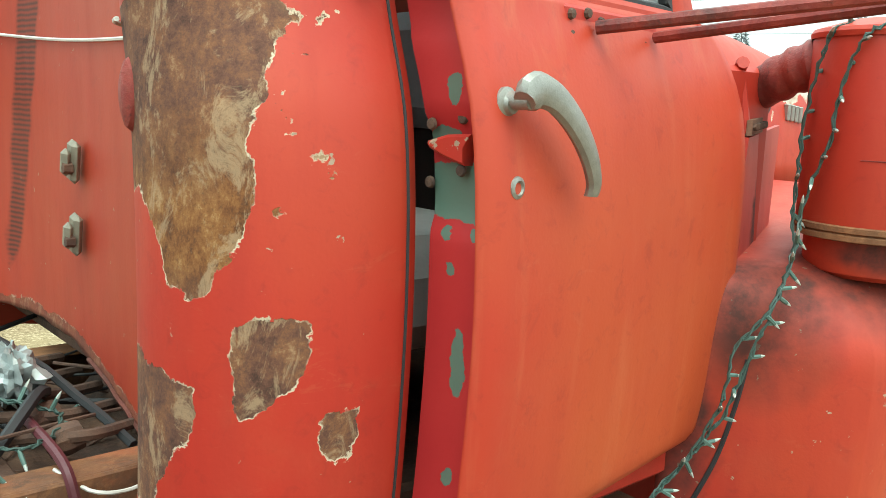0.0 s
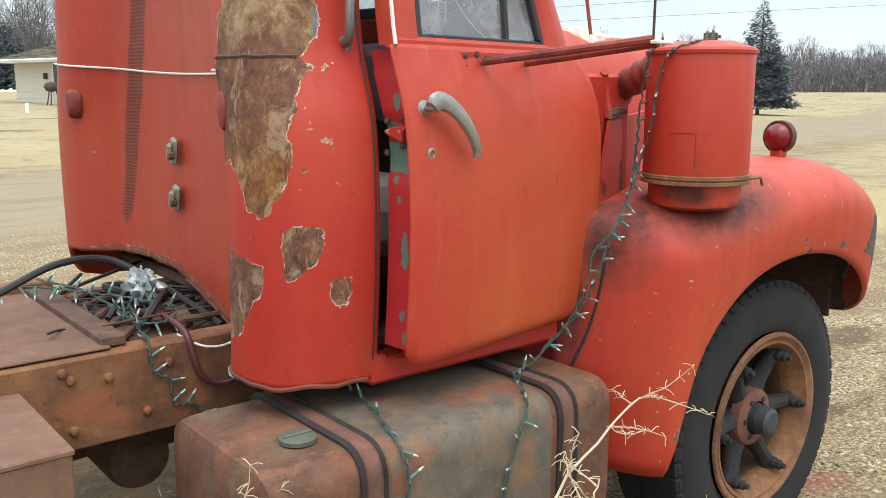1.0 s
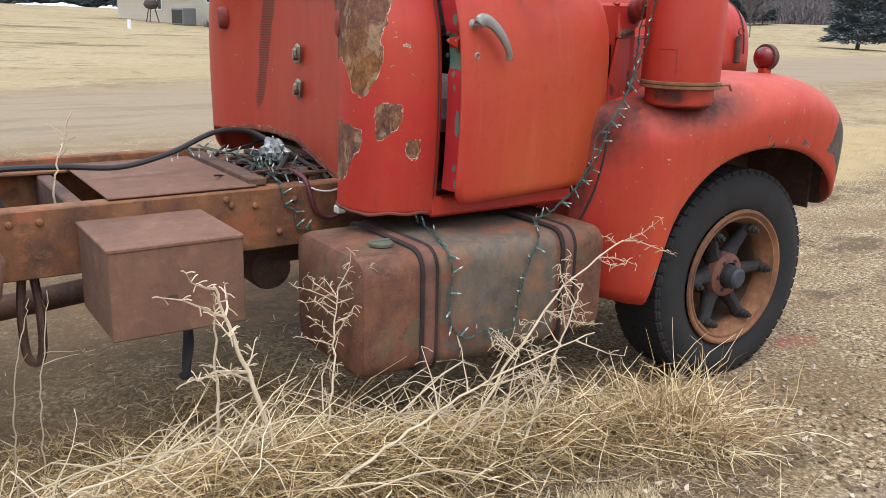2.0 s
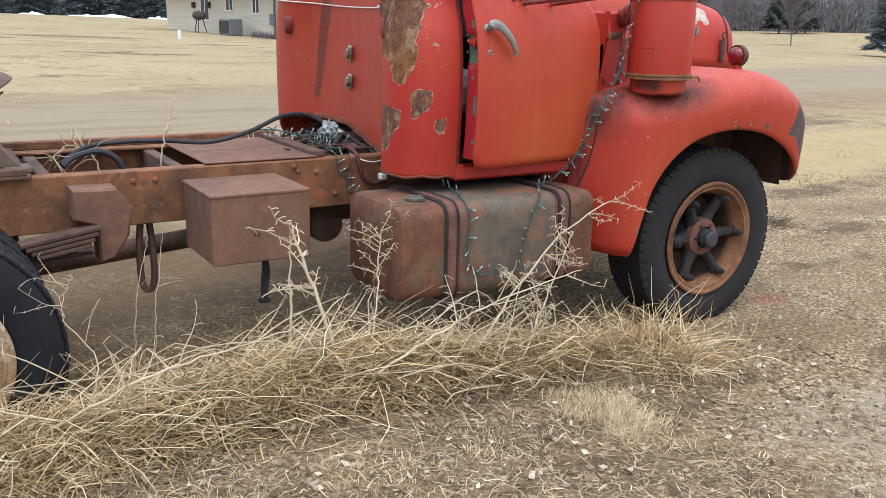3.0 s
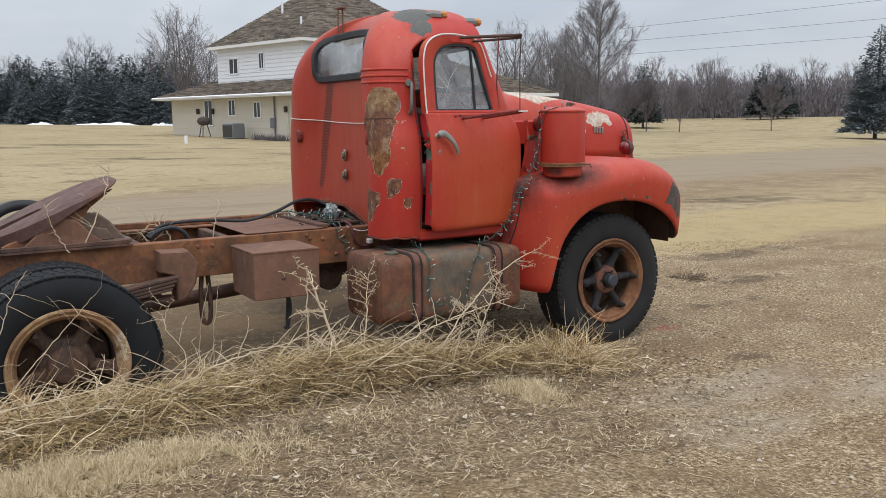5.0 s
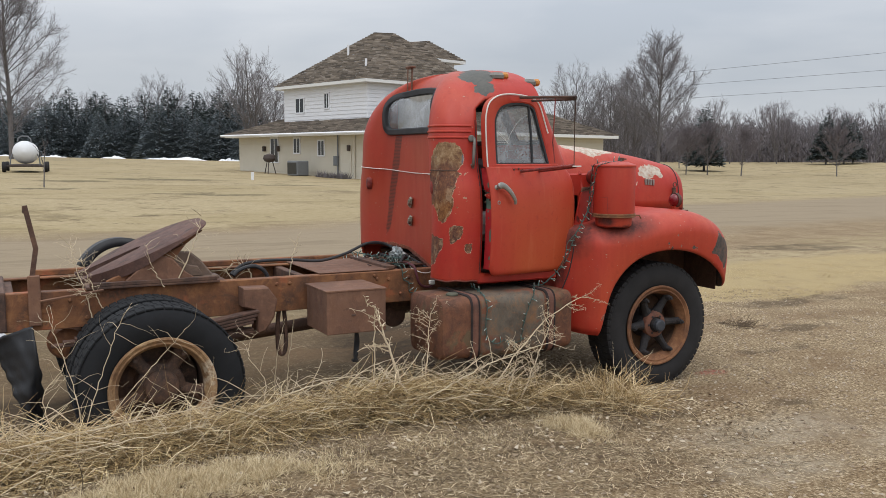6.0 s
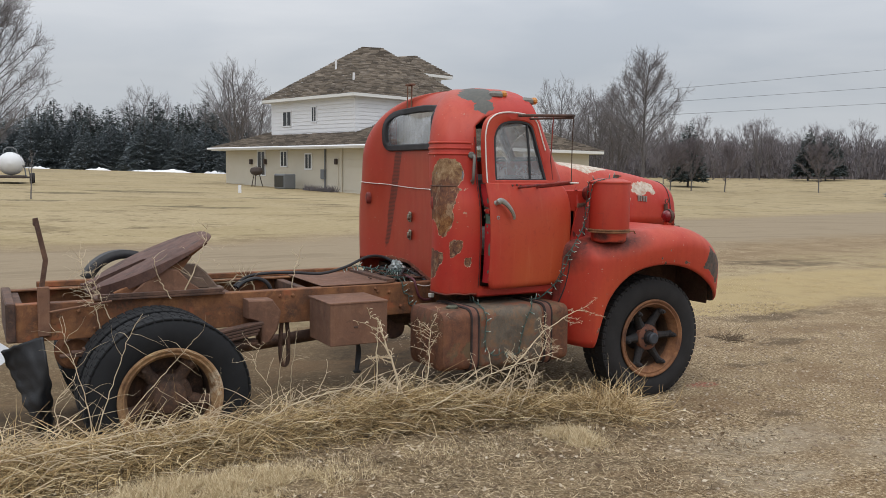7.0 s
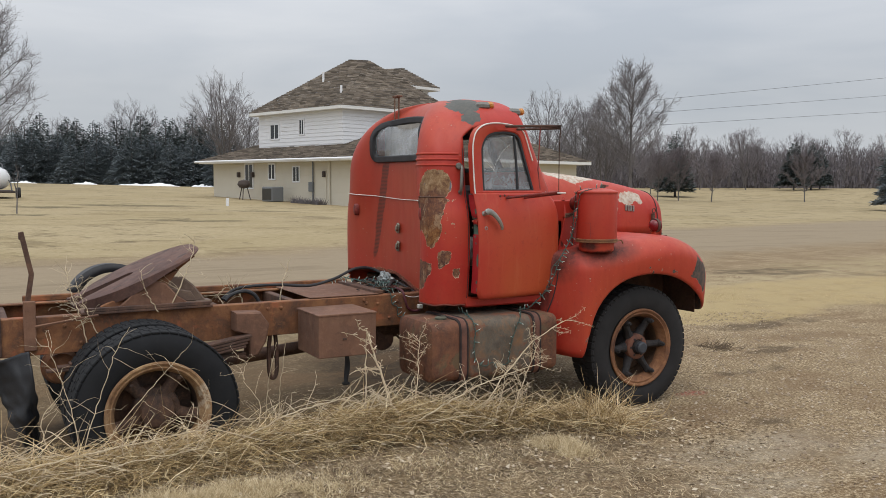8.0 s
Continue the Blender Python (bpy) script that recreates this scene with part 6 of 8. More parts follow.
    if not rear:
        part("hub_ring", G().lathe([(0.064, -0.100), (0.092, -0.098), (0.106, -0.088), (0.112, -0.055)], 28, pose(0, off * 0.3 - 0.004, 0, -90)), HUB_RED, tyre, "dull red-brown hub ring")
        part("hub_cap", G().lathe([(0.0, -0.172), (0.038, -0.170), (0.050, -0.160), (0.052, -0.10)], 20, pose(0, off * 0.3, 0, -90)), CAP_BLUE, tyre, "blue-grey hub cap")
    for k in range(8 if rear else 6):
        a = 2 * math.pi * k / (8 if rear else 6)
        r = 0.125 if rear else 0.075
        part("hub_bolt", G().lathe([(0.0, -0.018), (0.010, -0.018), (0.011, 0.0)], 6, pose(r * math.cos(a), off * 0.3 - (0.066 if rear else 0.09), r * math.sin(a), -90)), hub_mat, tyre)
    return tyre


def place(w, m):
    w.matrix_parent_inverse = truck.matrix_basis.inverted()
    w.matrix_basis = m
    for c in w.children:
        c.matrix_parent_inverse = Matrix.Identity(4)
    return w


place(wheel("front_wheel", "front wheel with black tyre and rusty spoked hub", HUB_FRONT), pose(0, 0.155, 0.50, 0, 0, 0))
fwheel = [o for o in truck.children if o.name == "front_wheel"][0]
place(copy_thing(fwheel, Matrix.Identity(4)), pose(0, 2 * YC - 0.155, 0.50, 0, 20, 180))
place(wheel("rear_wheel", "rear dual wheel with black tyre and brown rusty hub", HUB_REAR, True), pose(-3.93, 0.225, 0.42, 0, 12, 0))
rwheel = [o for o in truck.children if o.name == "rear_wheel"][0]
for y, a in ((0.56, 0), (2 * YC - 0.56, 180), (2 * YC - 0.225, 180)):
    place(copy_thing(rwheel, Matrix.Identity(4)), pose(-3.93, y, 0.42, 0, 25, a))

# ---- house ----
YARD, ACROSS, AHEAD = Vector((-5.014, -5.507, 0)), Vector((0.872, -0.4894, 0)), Vector((0.4894, 0.872, 0))


def spot(side, ahead, z=None):
    """A place on the land, by its distance to the side of and along the line from the yard to the house."""
    p = YARD + ACROSS * side + AHEAD * ahead
    p.z = ground_z(p.x, p.y) if z is None else z
    return p


SIDING = Mat("cream_siding")
pz = SIDING.sep()["Z"]
SIDING_M = SIDING.bump(SIDING.noise(3), 0.1, 0.01).done(SIDING.mix(SIDING.noise(1.2, 4), (0.52, 0.48, 0.39), (0.60, 0.56, 0.47)), 0.7)
WHITE_SIDING = plain("white_siding", (0.74, 0.75, 0.77), 0.6, vary=0.08, scale=2, bump=0.05)
rm = Mat("brown_shingles")
rc = rm.mix(rm.island(), (0.088, 0.072, 0.056), (0.285, 0.238, 0.188))
rc = rm.mix(rm.ramp(rm.noise(2.0, 4), (0.4, 0.0), (0.7, 0.5)), rc, (0.10, 0.082, 0.07))
SHINGLE = rm.bump(rm.noise(25, 4), 0.4, 0.02).done(rc, 0.9)
WIN_DARK = plain("dark_window_glass", (0.03, 0.033, 0.036), 0.15, bump=0.0)
GREY_BOX = plain("grey_painted_metal", (0.16, 0.17, 0.18), 0.5)

HL, HN = spot(-16.3, 62.0), spot(-3.0, 48.8)
e1 = (HN - HL)
e1.z = 0
len1 = e1.length
e1.normalize()
e2 = Vector((-e1.y, e1.x, 0))
if e2.dot(AHEAD) < 0:
    e2 = -e2
EAVE = 3.40
HM = Matrix.Identity(4)
HM.col[0][:3], HM.col[1][:3], HM.col[2][:3], HM.col[3][:3] = e1, e2, (0, 0, 1), (HL.x, HL.y, 0)
# the house's own axes: a along the long wall (0 at its far end), b into the house, z up
LEN, DEP = len1, 17.5
house = thing("house", (HL.x, HL.y, 0.5), "cream and white two-storey house with brown hipped shingle roofs", "house")
part("wall", G().box((0, 0, -0.2), (LEN, DEP, EAVE), 0.02, HM), SIDING_M, house, "cream-painted lower wall")
for k in range(15):
    z = 0.30 + 0.205 * k
    part("siding_board", G().add([(-0.02, -0.022, z), (LEN + 0.022, -0.022, z), (LEN + 0.022, DEP, z), (-0.02, -0.004, z + 0.2), (LEN + 0.004, -0.004, z + 0.2), (LEN + 0.004, DEP, z + 0.2), (-0.02, 0, z), (LEN, 0, z), (LEN, DEP, z)], [(0, 1, 4, 3), (1, 2, 5, 4), (0, 6, 7, 1), (1, 7, 8, 2)], HM), SIDING_M, house, smooth=0)
U0, U1, V0, V1 = 2.95, 12.2, 1.9, 11.5
EAVE2 = 6.70
part("upper_wall", G().box((U0, V0, EAVE - 0.2), (U1, V1, EAVE2), 0.02, HM), WHITE_SIDING, house, "white upper storey wall")
for k in range(13):
    z = EAVE + 0.25 + 0.245 * k
    part("siding_board", G().add([(U0 - 0.03, V0 - 0.03, z), (U1 + 0.03, V0 - 0.03, z), (U1 + 0.03, V1, z), (U0 - 0.03, V0 - 0.005, z + 0.24), (U1 + 0.005, V0 - 0.005, z + 0.24), (U1 + 0.005, V1, z + 0.24), (U0 - 0.03, V0, z), (U1, V0, z), (U1, V1, z)],
         [(0, 1, 4, 3), (1, 2, 5, 4), (0, 6, 7, 1), (1, 7, 8, 2)], HM), WHITE_SIDING, house, smooth=0)


def hip_roof(a0, a1, b0, b1, z, rise, over, ridge, name):
    """A hipped roof: planes of stepped shingle courses and a white fascia. ridge: (a, b) of its two ends."""
    c = [(a0 - over, b0 - over), (a1 + over, b0 - over), (a1 + over, b1 + over), (a0 - over, b1 + over)]
    r0, r1 = ridge
    planes = [(c[0], c[1], r1, r0), (c[1], c[2], r1, r1), (c[2], c[3], r0, r1), (c[3], c[0], r0, r0)]
    roof = part(name, G().box((a0 - over, b0 - over, z - 0.20), (a1 + over, b1 + over, z), 0.01, HM), plain("white_fascia", (0.72, 0.72, 0.70), 0.6, vary=0.1), house, "white eaves board")
    rng = random.Random(3)
    for p0, p1, q1, q0 in planes:
        g = G()
        slope = math.hypot(rise, (Vector(q0) - Vector(p0)).length)
        rows_ = max(6, int(slope / 0.21))
        for j in range(rows_):
            t0, t1 = j / rows_, min(1.0, (j + 1.02) / rows_)
            ea, eb = Vector(p0).lerp(Vector(q0), t0), Vector(p1).lerp(Vector(q1), t0)
            ua, ub = Vector(p0).lerp(Vector(q0), t1), Vector(p1).lerp(Vector(q1), t1)
            n = max(1, int((eb - ea).length / 0.55))
            for k in range(n):
                s0, s1 = k / n, (k + 1) / n
                lift = 0.06 + rng.uniform(0, 0.04)
                A, B, C, D = ea.lerp(eb, s0), ea.lerp(eb, s1), ua.lerp(ub, s1), ua.lerp(ub, s0)
                za, zb = z + rise * t0 + lift, z + rise * t1 + 0.01
                g.add([(A.x, A.y, za), (B.x, B.y, za), (C.x, C.y, zb), (D.x, D.y, zb), (A.x, A.y, za - 0.07), (B.x, B.y, za - 0.07)], [(0, 1, 2, 3), (4, 5, 1, 0)], HM)
        sl = part("roof_slope", g, SHINGLE, roof, "brown wooden shingle roof slope", 0)
    return roof


hip_roof(0, LEN, 0, DEP, EAVE, 3.0, 0.75, ((5.0, 8.7), (LEN - 5.0, 8.7)), "lower_roof")
hip_roof(U0, U1, V0, V1, EAVE2, 3.75, 0.5, ((7.5, 6.4), (8.0, 7.6)), "upper_roof")
hip_roof(5.6, 8.9, 9.2, 12.6, 8.85, 1.4, 0.6, ((6.4, 10.3), (7.9, 10.9)), "rear_roof")
part("rear_wall", G().box((5.6, 9.2, 5.5), (8.9, 12.6, 8.85), 0.02, HM), WHITE_SIDING, house)


def window(name, a, b, z0, w, h, side="b"):
    """A sunk window with white frame and two dark panes."""
    lo, hi = (a - w / 2 - 0.09, b - 0.07, z0 - 0.09), (a + w / 2 + 0.09, b + 0.03, z0 + h + 0.09)
    wn_ = part(name, G().box(lo, (hi[0], hi[1], z0), 0.01, HM).box((lo[0], lo[1], z0 + h), hi, 0.01, HM).box((lo[0], lo[1], z0), (a - w / 2, hi[1], z0 + h), 0.01, HM).box((a + w / 2, lo[1], z0), (hi[0], hi[1], z0 + h), 0.01, HM).box((a - 0.04, lo[1] + 0.01, z0), (a + 0.04, hi[1], z0 + h), 0.01, HM), WHITE_SIDING, house)
    part("pane", G().box((a - w / 2, b - 0.055, z0), (a + w / 2, b + 0.0, z0 + h), 0.002, HM), WIN_DARK, wn_)
    return wn_


def along(bearing):
    """Distance along the long wall at a bearing from the yard."""
    k = bearing / 1000.0
    d = AHEAD + ACROSS * k
    o = YARD - Vector((HL.x, HL.y, 0))
    # o + t d = a e1
    det = d.x * -e1.y - d.y * -e1.x
    t = (-o.x * -e1.y + o.y * -e1.x) / det
    return (o + d * t).dot(e1)


window("patio_door", along(-222), 0.0, 1.55, 0.85, 1.55)
window("window", along(-196), 0.0, 2.15, 0.65, 0.92)
window("window", along(-168), 0.0, 2.0, 0.6, 0.88)
window("window", U0 + 1.9, V0, EAVE2 - 1.8, 0.9, 0.92)
window("window", U0 + 5.0, V0, EAVE2 - 1.6, 0.42, 0.92)
da = along(-139)
dr = part("back_door", G().box((da - 0.5, -0.06, 0.55), (da + 0.5, 0.02, 2.65), 0.01, HM).box((da - 0.36, -0.08, 0.75), (da + 0.36, -0.05, 1.5), 0.02, HM), SIDING_M, house, "cream panelled back door")
part("meter_box", G().box((along(-150) - 0.2, -0.18, 1.35), (along(-150) + 0.2, 0.0, 1.95), 0.02, HM).tube([(along(-148), -0.1, 0.3), (along(-148), -0.1, 3.2)], 0.05, 6, HM), GREY_BOX, house, "grey meter box and pipe")
part("downspout", G().tube([(along(-129), -0.08, 0.4), (along(-129), -0.08, 3.2)], 0.05, 6, HM), SIDING_M, house)
for b in (-233, -217, -135):
    part("wall_lamp", G().box((along(b) - 0.1, -0.22, 2.25), (along(b) + 0.1, 0.0, 2.6), 0.03, HM), DARK, house)
for a, b, z in ((7.0, 4.4, 8.85), (10.7, 3.0, 7.55)):
    part("roof_vent_pipe", G().tube([(a, b, z - 0.5), (a, b, z + 0.62)], 0.075, 8, HM), WHITE_SIDING, house, "white roof vent pipe")
part("bent_downspout", G().tube([(LEN + 0.6, -0.85, EAVE - 0.1), (LEN + 0.45, -0.6, EAVE - 0.35), (LEN + 0.15, -0.1, EAVE - 0.75), (LEN + 0.1, -0.05, EAVE - 1.4)], 0.07, 8, HM), WHITE_SIDING, house)
part("gutter", G().tube([(-0.9, -0.95, EAVE - 0.08), (LEN + 0.9, -0.95, EAVE - 0.08)], 0.08, 6, HM), WHITE_SIDING, house)

# beside the house
ac_a = along(-176)
acu = thing("air_conditioner", tuple(HM @ Vector((ac_a, -1.2, ground_z(*(HM @ Vector((ac_a, -1.2, 0)))[:2])))), "grey outdoor air conditioner unit beside the house wall", "air conditioner")
az = acu.location.z
part("case", G().box((ac_a - 0.75, -1.6, az), (ac_a + 0.35, -0.7, az + 0.95), 0.05, HM), GREY_BOX, acu)
part("grille", G().box((ac_a - 0.70, -1.62, az + 0.12), (ac_a + 0.30, -1.59, az + 0.84), 0.01, HM), WIN_DARK, acu)
gr = along(-209)
gp = HM @ Vector((gr, -1.3, 0))
grill = thing("barbecue_grill", (gp.x, gp.y, ground_z(gp.x, gp.y)), "black kettle barbecue grill on thin legs by the patio door", "grill")
gz_ = grill.location.z
part("bowl", G().lathe([(0.0, 0.72), (0.30, 0.80), (0.42, 0.98), (0.42, 1.02), (0.34, 1.22), (0.0, 1.32)], 20, pose(gp.x, gp.y, gz_)), DARK, grill)
for k in range(3):
    a = 2.1 * k
    part("leg", G().tube([(gp.x + 0.2 * math.cos(a), gp.y + 0.2 * math.sin(a), gz_ + 0.82), (gp.x + 0.42 * math.cos(a), gp.y + 0.42 * math.sin(a), gz_)], 0.03, 6), DARK, grill)
wp = spot(-11.4, 46.0)
tagged(part("marker_post", G().tube([(wp.x, wp.y, wp.z - 0.05), (wp.x, wp.y, wp.z + 0.42)], 0.085, 10), WHITE_SIDING), "short white plastic pipe standing in the lawn", "post")

# propane tank on a trailer
tp = spot(-24.3, 47.5)
prop = thing("propane_tank", tuple(tp), "white propane tank on a small dark trailer on the lawn", "tank")
pm_ = Matrix.Translation(tp) @ Matrix.Rotation(radians(-5), 4, "Z")
part("vessel", G().lathe([(0.0, -1.5), (0.22, -1.46), (0.42, -1.34), (0.56, -1.14), (0.62, -0.9), (0.62, 0.9), (0.56, 1.14), (0.42, 1.34), (0.22, 1.46), (0.0, 1.5)], 32, pm_ @ pose(0, 0, 1.06, 90)), plain("white_tank_paint", (0.66, 0.67, 0.68), 0.45, vary=0.1, scale=3), prop)
part("valve_guard", G().tube([(-0.34, -0.9, 1.55), (-0.30, -0.9, 1.80), (-0.15, -0.9, 1.92), (0.15, -0.9, 1.92), (0.30, -0.9, 1.80), (0.34, -0.9, 1.55)], 0.035, 6, pm_), GREY_BOX, prop, "round grey valve guard")
part("bed", G().box((-0.72, -1.6, 0.30), (0.72, 1.6, 0.42), 0.02, pm_).box((-1.0, -1.25, 0.28), (1.0, -1.13, 0.38), 0.02, pm_), DARK, prop)
for s in (-1, 1):
    part("cradle", G().tube([(s * 0.74, -1.0, 0.36), (s * 0.70, -1.0, 0.75), (s * 0.60, -1.0, 0.98)], 0.035, 6, pm_), GREY_BOX, prop)
    for y in (-1.2, 1.2):
        part("wheel", G().lathe([(0.0, -0.09), (0.2, -0.10), (0.27, -0.09), (0.29, 0.0), (0.27, 0.09), (0.0, 0.09)], 20, pm_ @ pose(s * 1.02, y, 0.28, 0, 90)), RUBBER, prop)

# ---- trees ----
BARK = plain("grey_brown_bark", (0.150, 0.138, 0.138), 0.9, vary=0.4, scale=6)
TWIG = plain("grey_twigs", (0.205, 0.190, 0.196), 0.95, vary=0.25, scale=3)
WOODS = plain("mauve_grey_twigs", (0.185, 0.162, 0.170), 0.95, vary=0.2, scale=2)
nm = Mat("dark_spruce_needles")
NEEDLE = nm.done(nm.mix(nm.island(), (0.034, 0.048, 0.047), (0.095, 0.118, 0.116)), 0.8)
nm = Mat("blue_spruce_needles")
NEEDLE2 = nm.done(nm.mix(nm.island(), (0.075, 0.096, 0.104), (0.235, 0.270, 0.290)), 0.8)


def bare_tree(name, label, height, seed, width=0.62, low=0.16, stems=1, limbs=26, group="bare trees", twig=None, rise=0.9, fine=1.0):
    """A leafless tree: one or more rising stems, limbs that climb into an oval crown, and three orders of twigs."""
    rng = random.Random(seed)
    trunk, twigs = G(), G()

    def shoot(p, d, length, r, bend, up, n=4):
        pts, rs, q, dd = [p.copy()], [r], p.copy(), d.copy()
        for k in range(n):
            dd = (dd + Vector((rng.uniform(-1, 1), rng.uniform(-1, 1), rng.uniform(-0.6, 0.6) + up)) * bend).normalized()
            q = q + dd * (length / n)
            pts.append(q.copy())
            rs.append(max(0.006, r * (1 - 0.75 * (k + 1) / n)))
        return pts, rs

    def along_(pts, t):
        i = min(int(t * (len(pts) - 1)), len(pts) - 2)
        return pts[i].lerp(pts[i + 1], t * (len(pts) - 1) - i), (pts[i + 1] - pts[i]).normalized()

    def off(d, tilt):
        o = d.orthogonal().normalized()
        o.rotate(Matrix.Rotation(rng.uniform(0, 6.283), 3, d))
        return (d * math.cos(tilt) + o * math.sin(tilt)).normalized()

    def crown(z):
        """Radius of the crown's outline at a height."""
        u = (z / height - low) / (1.02 - low)
        return height * width * 0.5 * max(0.0, math.sin(math.pi * min(1.0, max(0.0, u)) ** 0.85)) ** 0.62

    def grow(p, d, most, up):
        """How far a limb can go before it leaves the crown's outline."""
        q, ln = p.copy(), 0.0
        while ln < most:
            d = (d + Vector((0, 0, up * 0.05))).normalized()
            q = q + d * (height * 0.02)
            ln += height * 0.02
            if math.hypot(q.x, q.y) > crown(q.z) and ln > height * 0.05:
                break
        return ln

    for sidx in range(stems):
        lean = Vector((rng.uniform(-1, 1), rng.uniform(-1, 1), 0)) * (0.26 if stems > 1 else 0.03)
        lean.z = 1.0
        tall = height * (0.94 if sidx == 0 else rng.uniform(0.66, 0.88))
        st, sr = shoot(Vector((0, 0, -0.1)), lean.normalized(), tall, height * (0.0135 if stems == 1 else 0.009), 0.06, 0.4, 10)
        trunk.tube(st, sr, 8, None, False)
        for k in range(limbs):
            t = low * 0.9 + (0.96 - low * 0.9) * ((k + rng.random()) / limbs) ** 0.9
            base, d = along_(st, t)
            tilt = rng.uniform(0.55, 1.05) * rise * (1.0 - 0.35 * t)
            way = off(d, tilt)
            reach = grow(base, way, height * 0.62, 0.5) * rng.uniform(0.82, 1.04)
            lp, lr = shoot(base, way, reach, max(0.012, height * 0.0011 + reach * 0.0042), 0.15, 0.33, 7)
            trunk.tube(lp, lr, 5, None, False)
            for j in range(int((3 + 2.2 * reach) * fine)):
                p1, d1 = along_(lp, rng.uniform(0.18, 1.0))
                bp, br_ = shoot(p1, off(d1, rng.uniform(0.35, 0.8)), height * rng.uniform(0.045, 0.095), 0.0011 * height, 0.22, 0.42, 3)
                twigs.tube(bp, br_, 3, None, False)
                for i in range(int(6 * fine)):
                    p2, d2 = along_(bp, rng.uniform(0.15, 1.0))
                    cp, cr = shoot(p2, off(d2, rng.uniform(0.4, 1.05)), height * rng.uniform(0.022, 0.048), 0.0007 * height, 0.25, 0.35, 2)
                    twigs.tube(cp, cr, 3, None, False)
    t = thing(name, (0, 0, 0), label, "tree", group)
    part("trunk", trunk, BARK, t)
    me = bpy.data.meshes.new("twig_crown")
    me.from_pydata(twigs.v, [], twigs.f)
    me.materials.append(twig or TWIG)
    under(new("twig_crown", me), t)
    return t


def spruce(name, label, height, width, seed, mat, sprays=3000, size=0.42, bare=0.0):
    """An evergreen: a trunk, and short needle sprays set thickly through an uneven cone."""
    rng = random.Random(seed)
    vs, fs = [], []
    for k in range(sprays):
        t = 1 - math.sqrt(rng.random())
        z = height * (bare + (0.98 - bare) * t)
        a = rng.uniform(0, 2 * math.pi)
        lobe = 0.80 + 0.34 * noise.noise((math.cos(a) * 1.7 + seed, math.sin(a) * 1.7, z * 0.75)) + 0.16 * math.sin(z * 5.2 + 2 * math.sin(a * 3 + seed))
        reach = width * 0.5 * ((1 - t) ** 0.78) * lobe + 0.05
        r = reach * (0.35 + 0.65 * math.sqrt(rng.random()))
        c = Vector((r * math.cos(a), r * math.sin(a), z - 0.16 * r))
        w = size * (0.55 + 0.6 * (1 - t)) * rng.uniform(0.6, 1.2)
        for b in range(3):
            g_ = a + rng.uniform(-1.0, 1.0)
            tip = c + Vector((math.cos(g_), math.sin(g_), rng.uniform(-0.45, 0.45))) * w
            sd = Vector((-math.sin(g_), math.cos(g_), rng.uniform(-0.6, 0.6))) * w * 0.22
            n = len(vs)
            vs += [c - sd, c + sd, tip]
            fs.append((n, n + 1, n + 2))
    t = thing(name, (0, 0, 0), label, "tree", "evergreens")
    part("trunk", G().tube([(0, 0, -0.1), (0, 0, height * 0.5), (0, 0, height * 0.97)], [height * 0.018, height * 0.011, 0.02], 8), BARK, t)
    me = bpy.data.meshes.new("crown")
    me.from_pydata(vs, [], fs)
    me.materials.append(mat)
    under(new("crown", me), t)
    return t


def put_at(t, p, scale=1.0, turn=0.0, first=False):
    m = Matrix.Translation(p) @ Matrix.Rotation(turn, 4, "Z") @ Matrix.Scale(scale, 4)
    if first:
        t.matrix_basis = m
        for c in t.children:
            c.matrix_parent_inverse = Matrix.Identity(4)
        return t
    return copy_thing(t, m)


def stand(t, rows_):
    """Sets the tree at the first place and copies of it at the others: (side, ahead, scale)."""
    for c in t.children:
        c.matrix_parent_inverse = Matrix.Identity(4)
    rng = random.Random(len(rows_))
    for k, (s, d, sc) in reversed(list(enumerate(rows_))):
        put_at(t, spot(s, d), sc, rng.uniform(0, 6.28), k == 0)


def far_row(bearing, d, sc):
    """A place by its bearing (side steps for each thousand ahead), its distance ahead and its scale."""
    return (bearing / 1000.0 * d, d, sc)


# the lone blue spruce by the drive
stand(spruce("spruce_tree", "tall blue-green spruce standing alone on the lawn", 12.0, 8.2, 5, NEEDLE2, 9000, 0.40, 0.10), [far_row(536, 80, 0.88)])
# dark windbreak of evergreens far behind the lawn
rng = random.Random(12)
wb = spruce("evergreen_tree", "dark green evergreen in a dense windbreak row", 9.6, 7.6, 9, NEEDLE, 3600, 0.5)
wb2 = spruce("evergreen_tree", "grey-green spruce in a dense windbreak row", 8.4, 7.4, 21, NEEDLE2, 3600, 0.45)
stand(wb, [far_row(-659 + 13.6 * k + rng.uniform(-6, 6), 118 + rng.uniform(-5, 8), rng.uniform(0.86, 1.10)) for k in range(32)])
stand(wb2, [far_row(-645 + 14.5 * k + rng.uniform(-5, 5), 108 + rng.uniform(-3, 3), rng.uniform(0.62, 0.88)) for k in range(28)])
# big bare trees
b1 = bare_tree("bare_tree", "tall bare grey deciduous tree with an upright oval crown", 14.5, 2, 0.52, 0.14, 1, 70, fine=1.35, rise=1.25)
stand(b1, [far_row(214, 88, 0.93), far_row(176, 105, 0.80), far_row(-530, 74, 1.15)])
b2 = bare_tree("bare_tree", "bare grey deciduous tree with several rising stems", 11.0, 7, 0.74, 0.18, 4, 20, fine=0.95, rise=1.1)
stand(b2, [far_row(118, 100, 1.08), far_row(-248, 100, 1.17), far_row(-357, 128, 1.12), far_row(-230, 112, 1.0), far_row(-280, 126, 1.0), far_row(-431, 135, 0.95), far_row(160, 96, 0.95), far_row(184, 92, 0.9)])
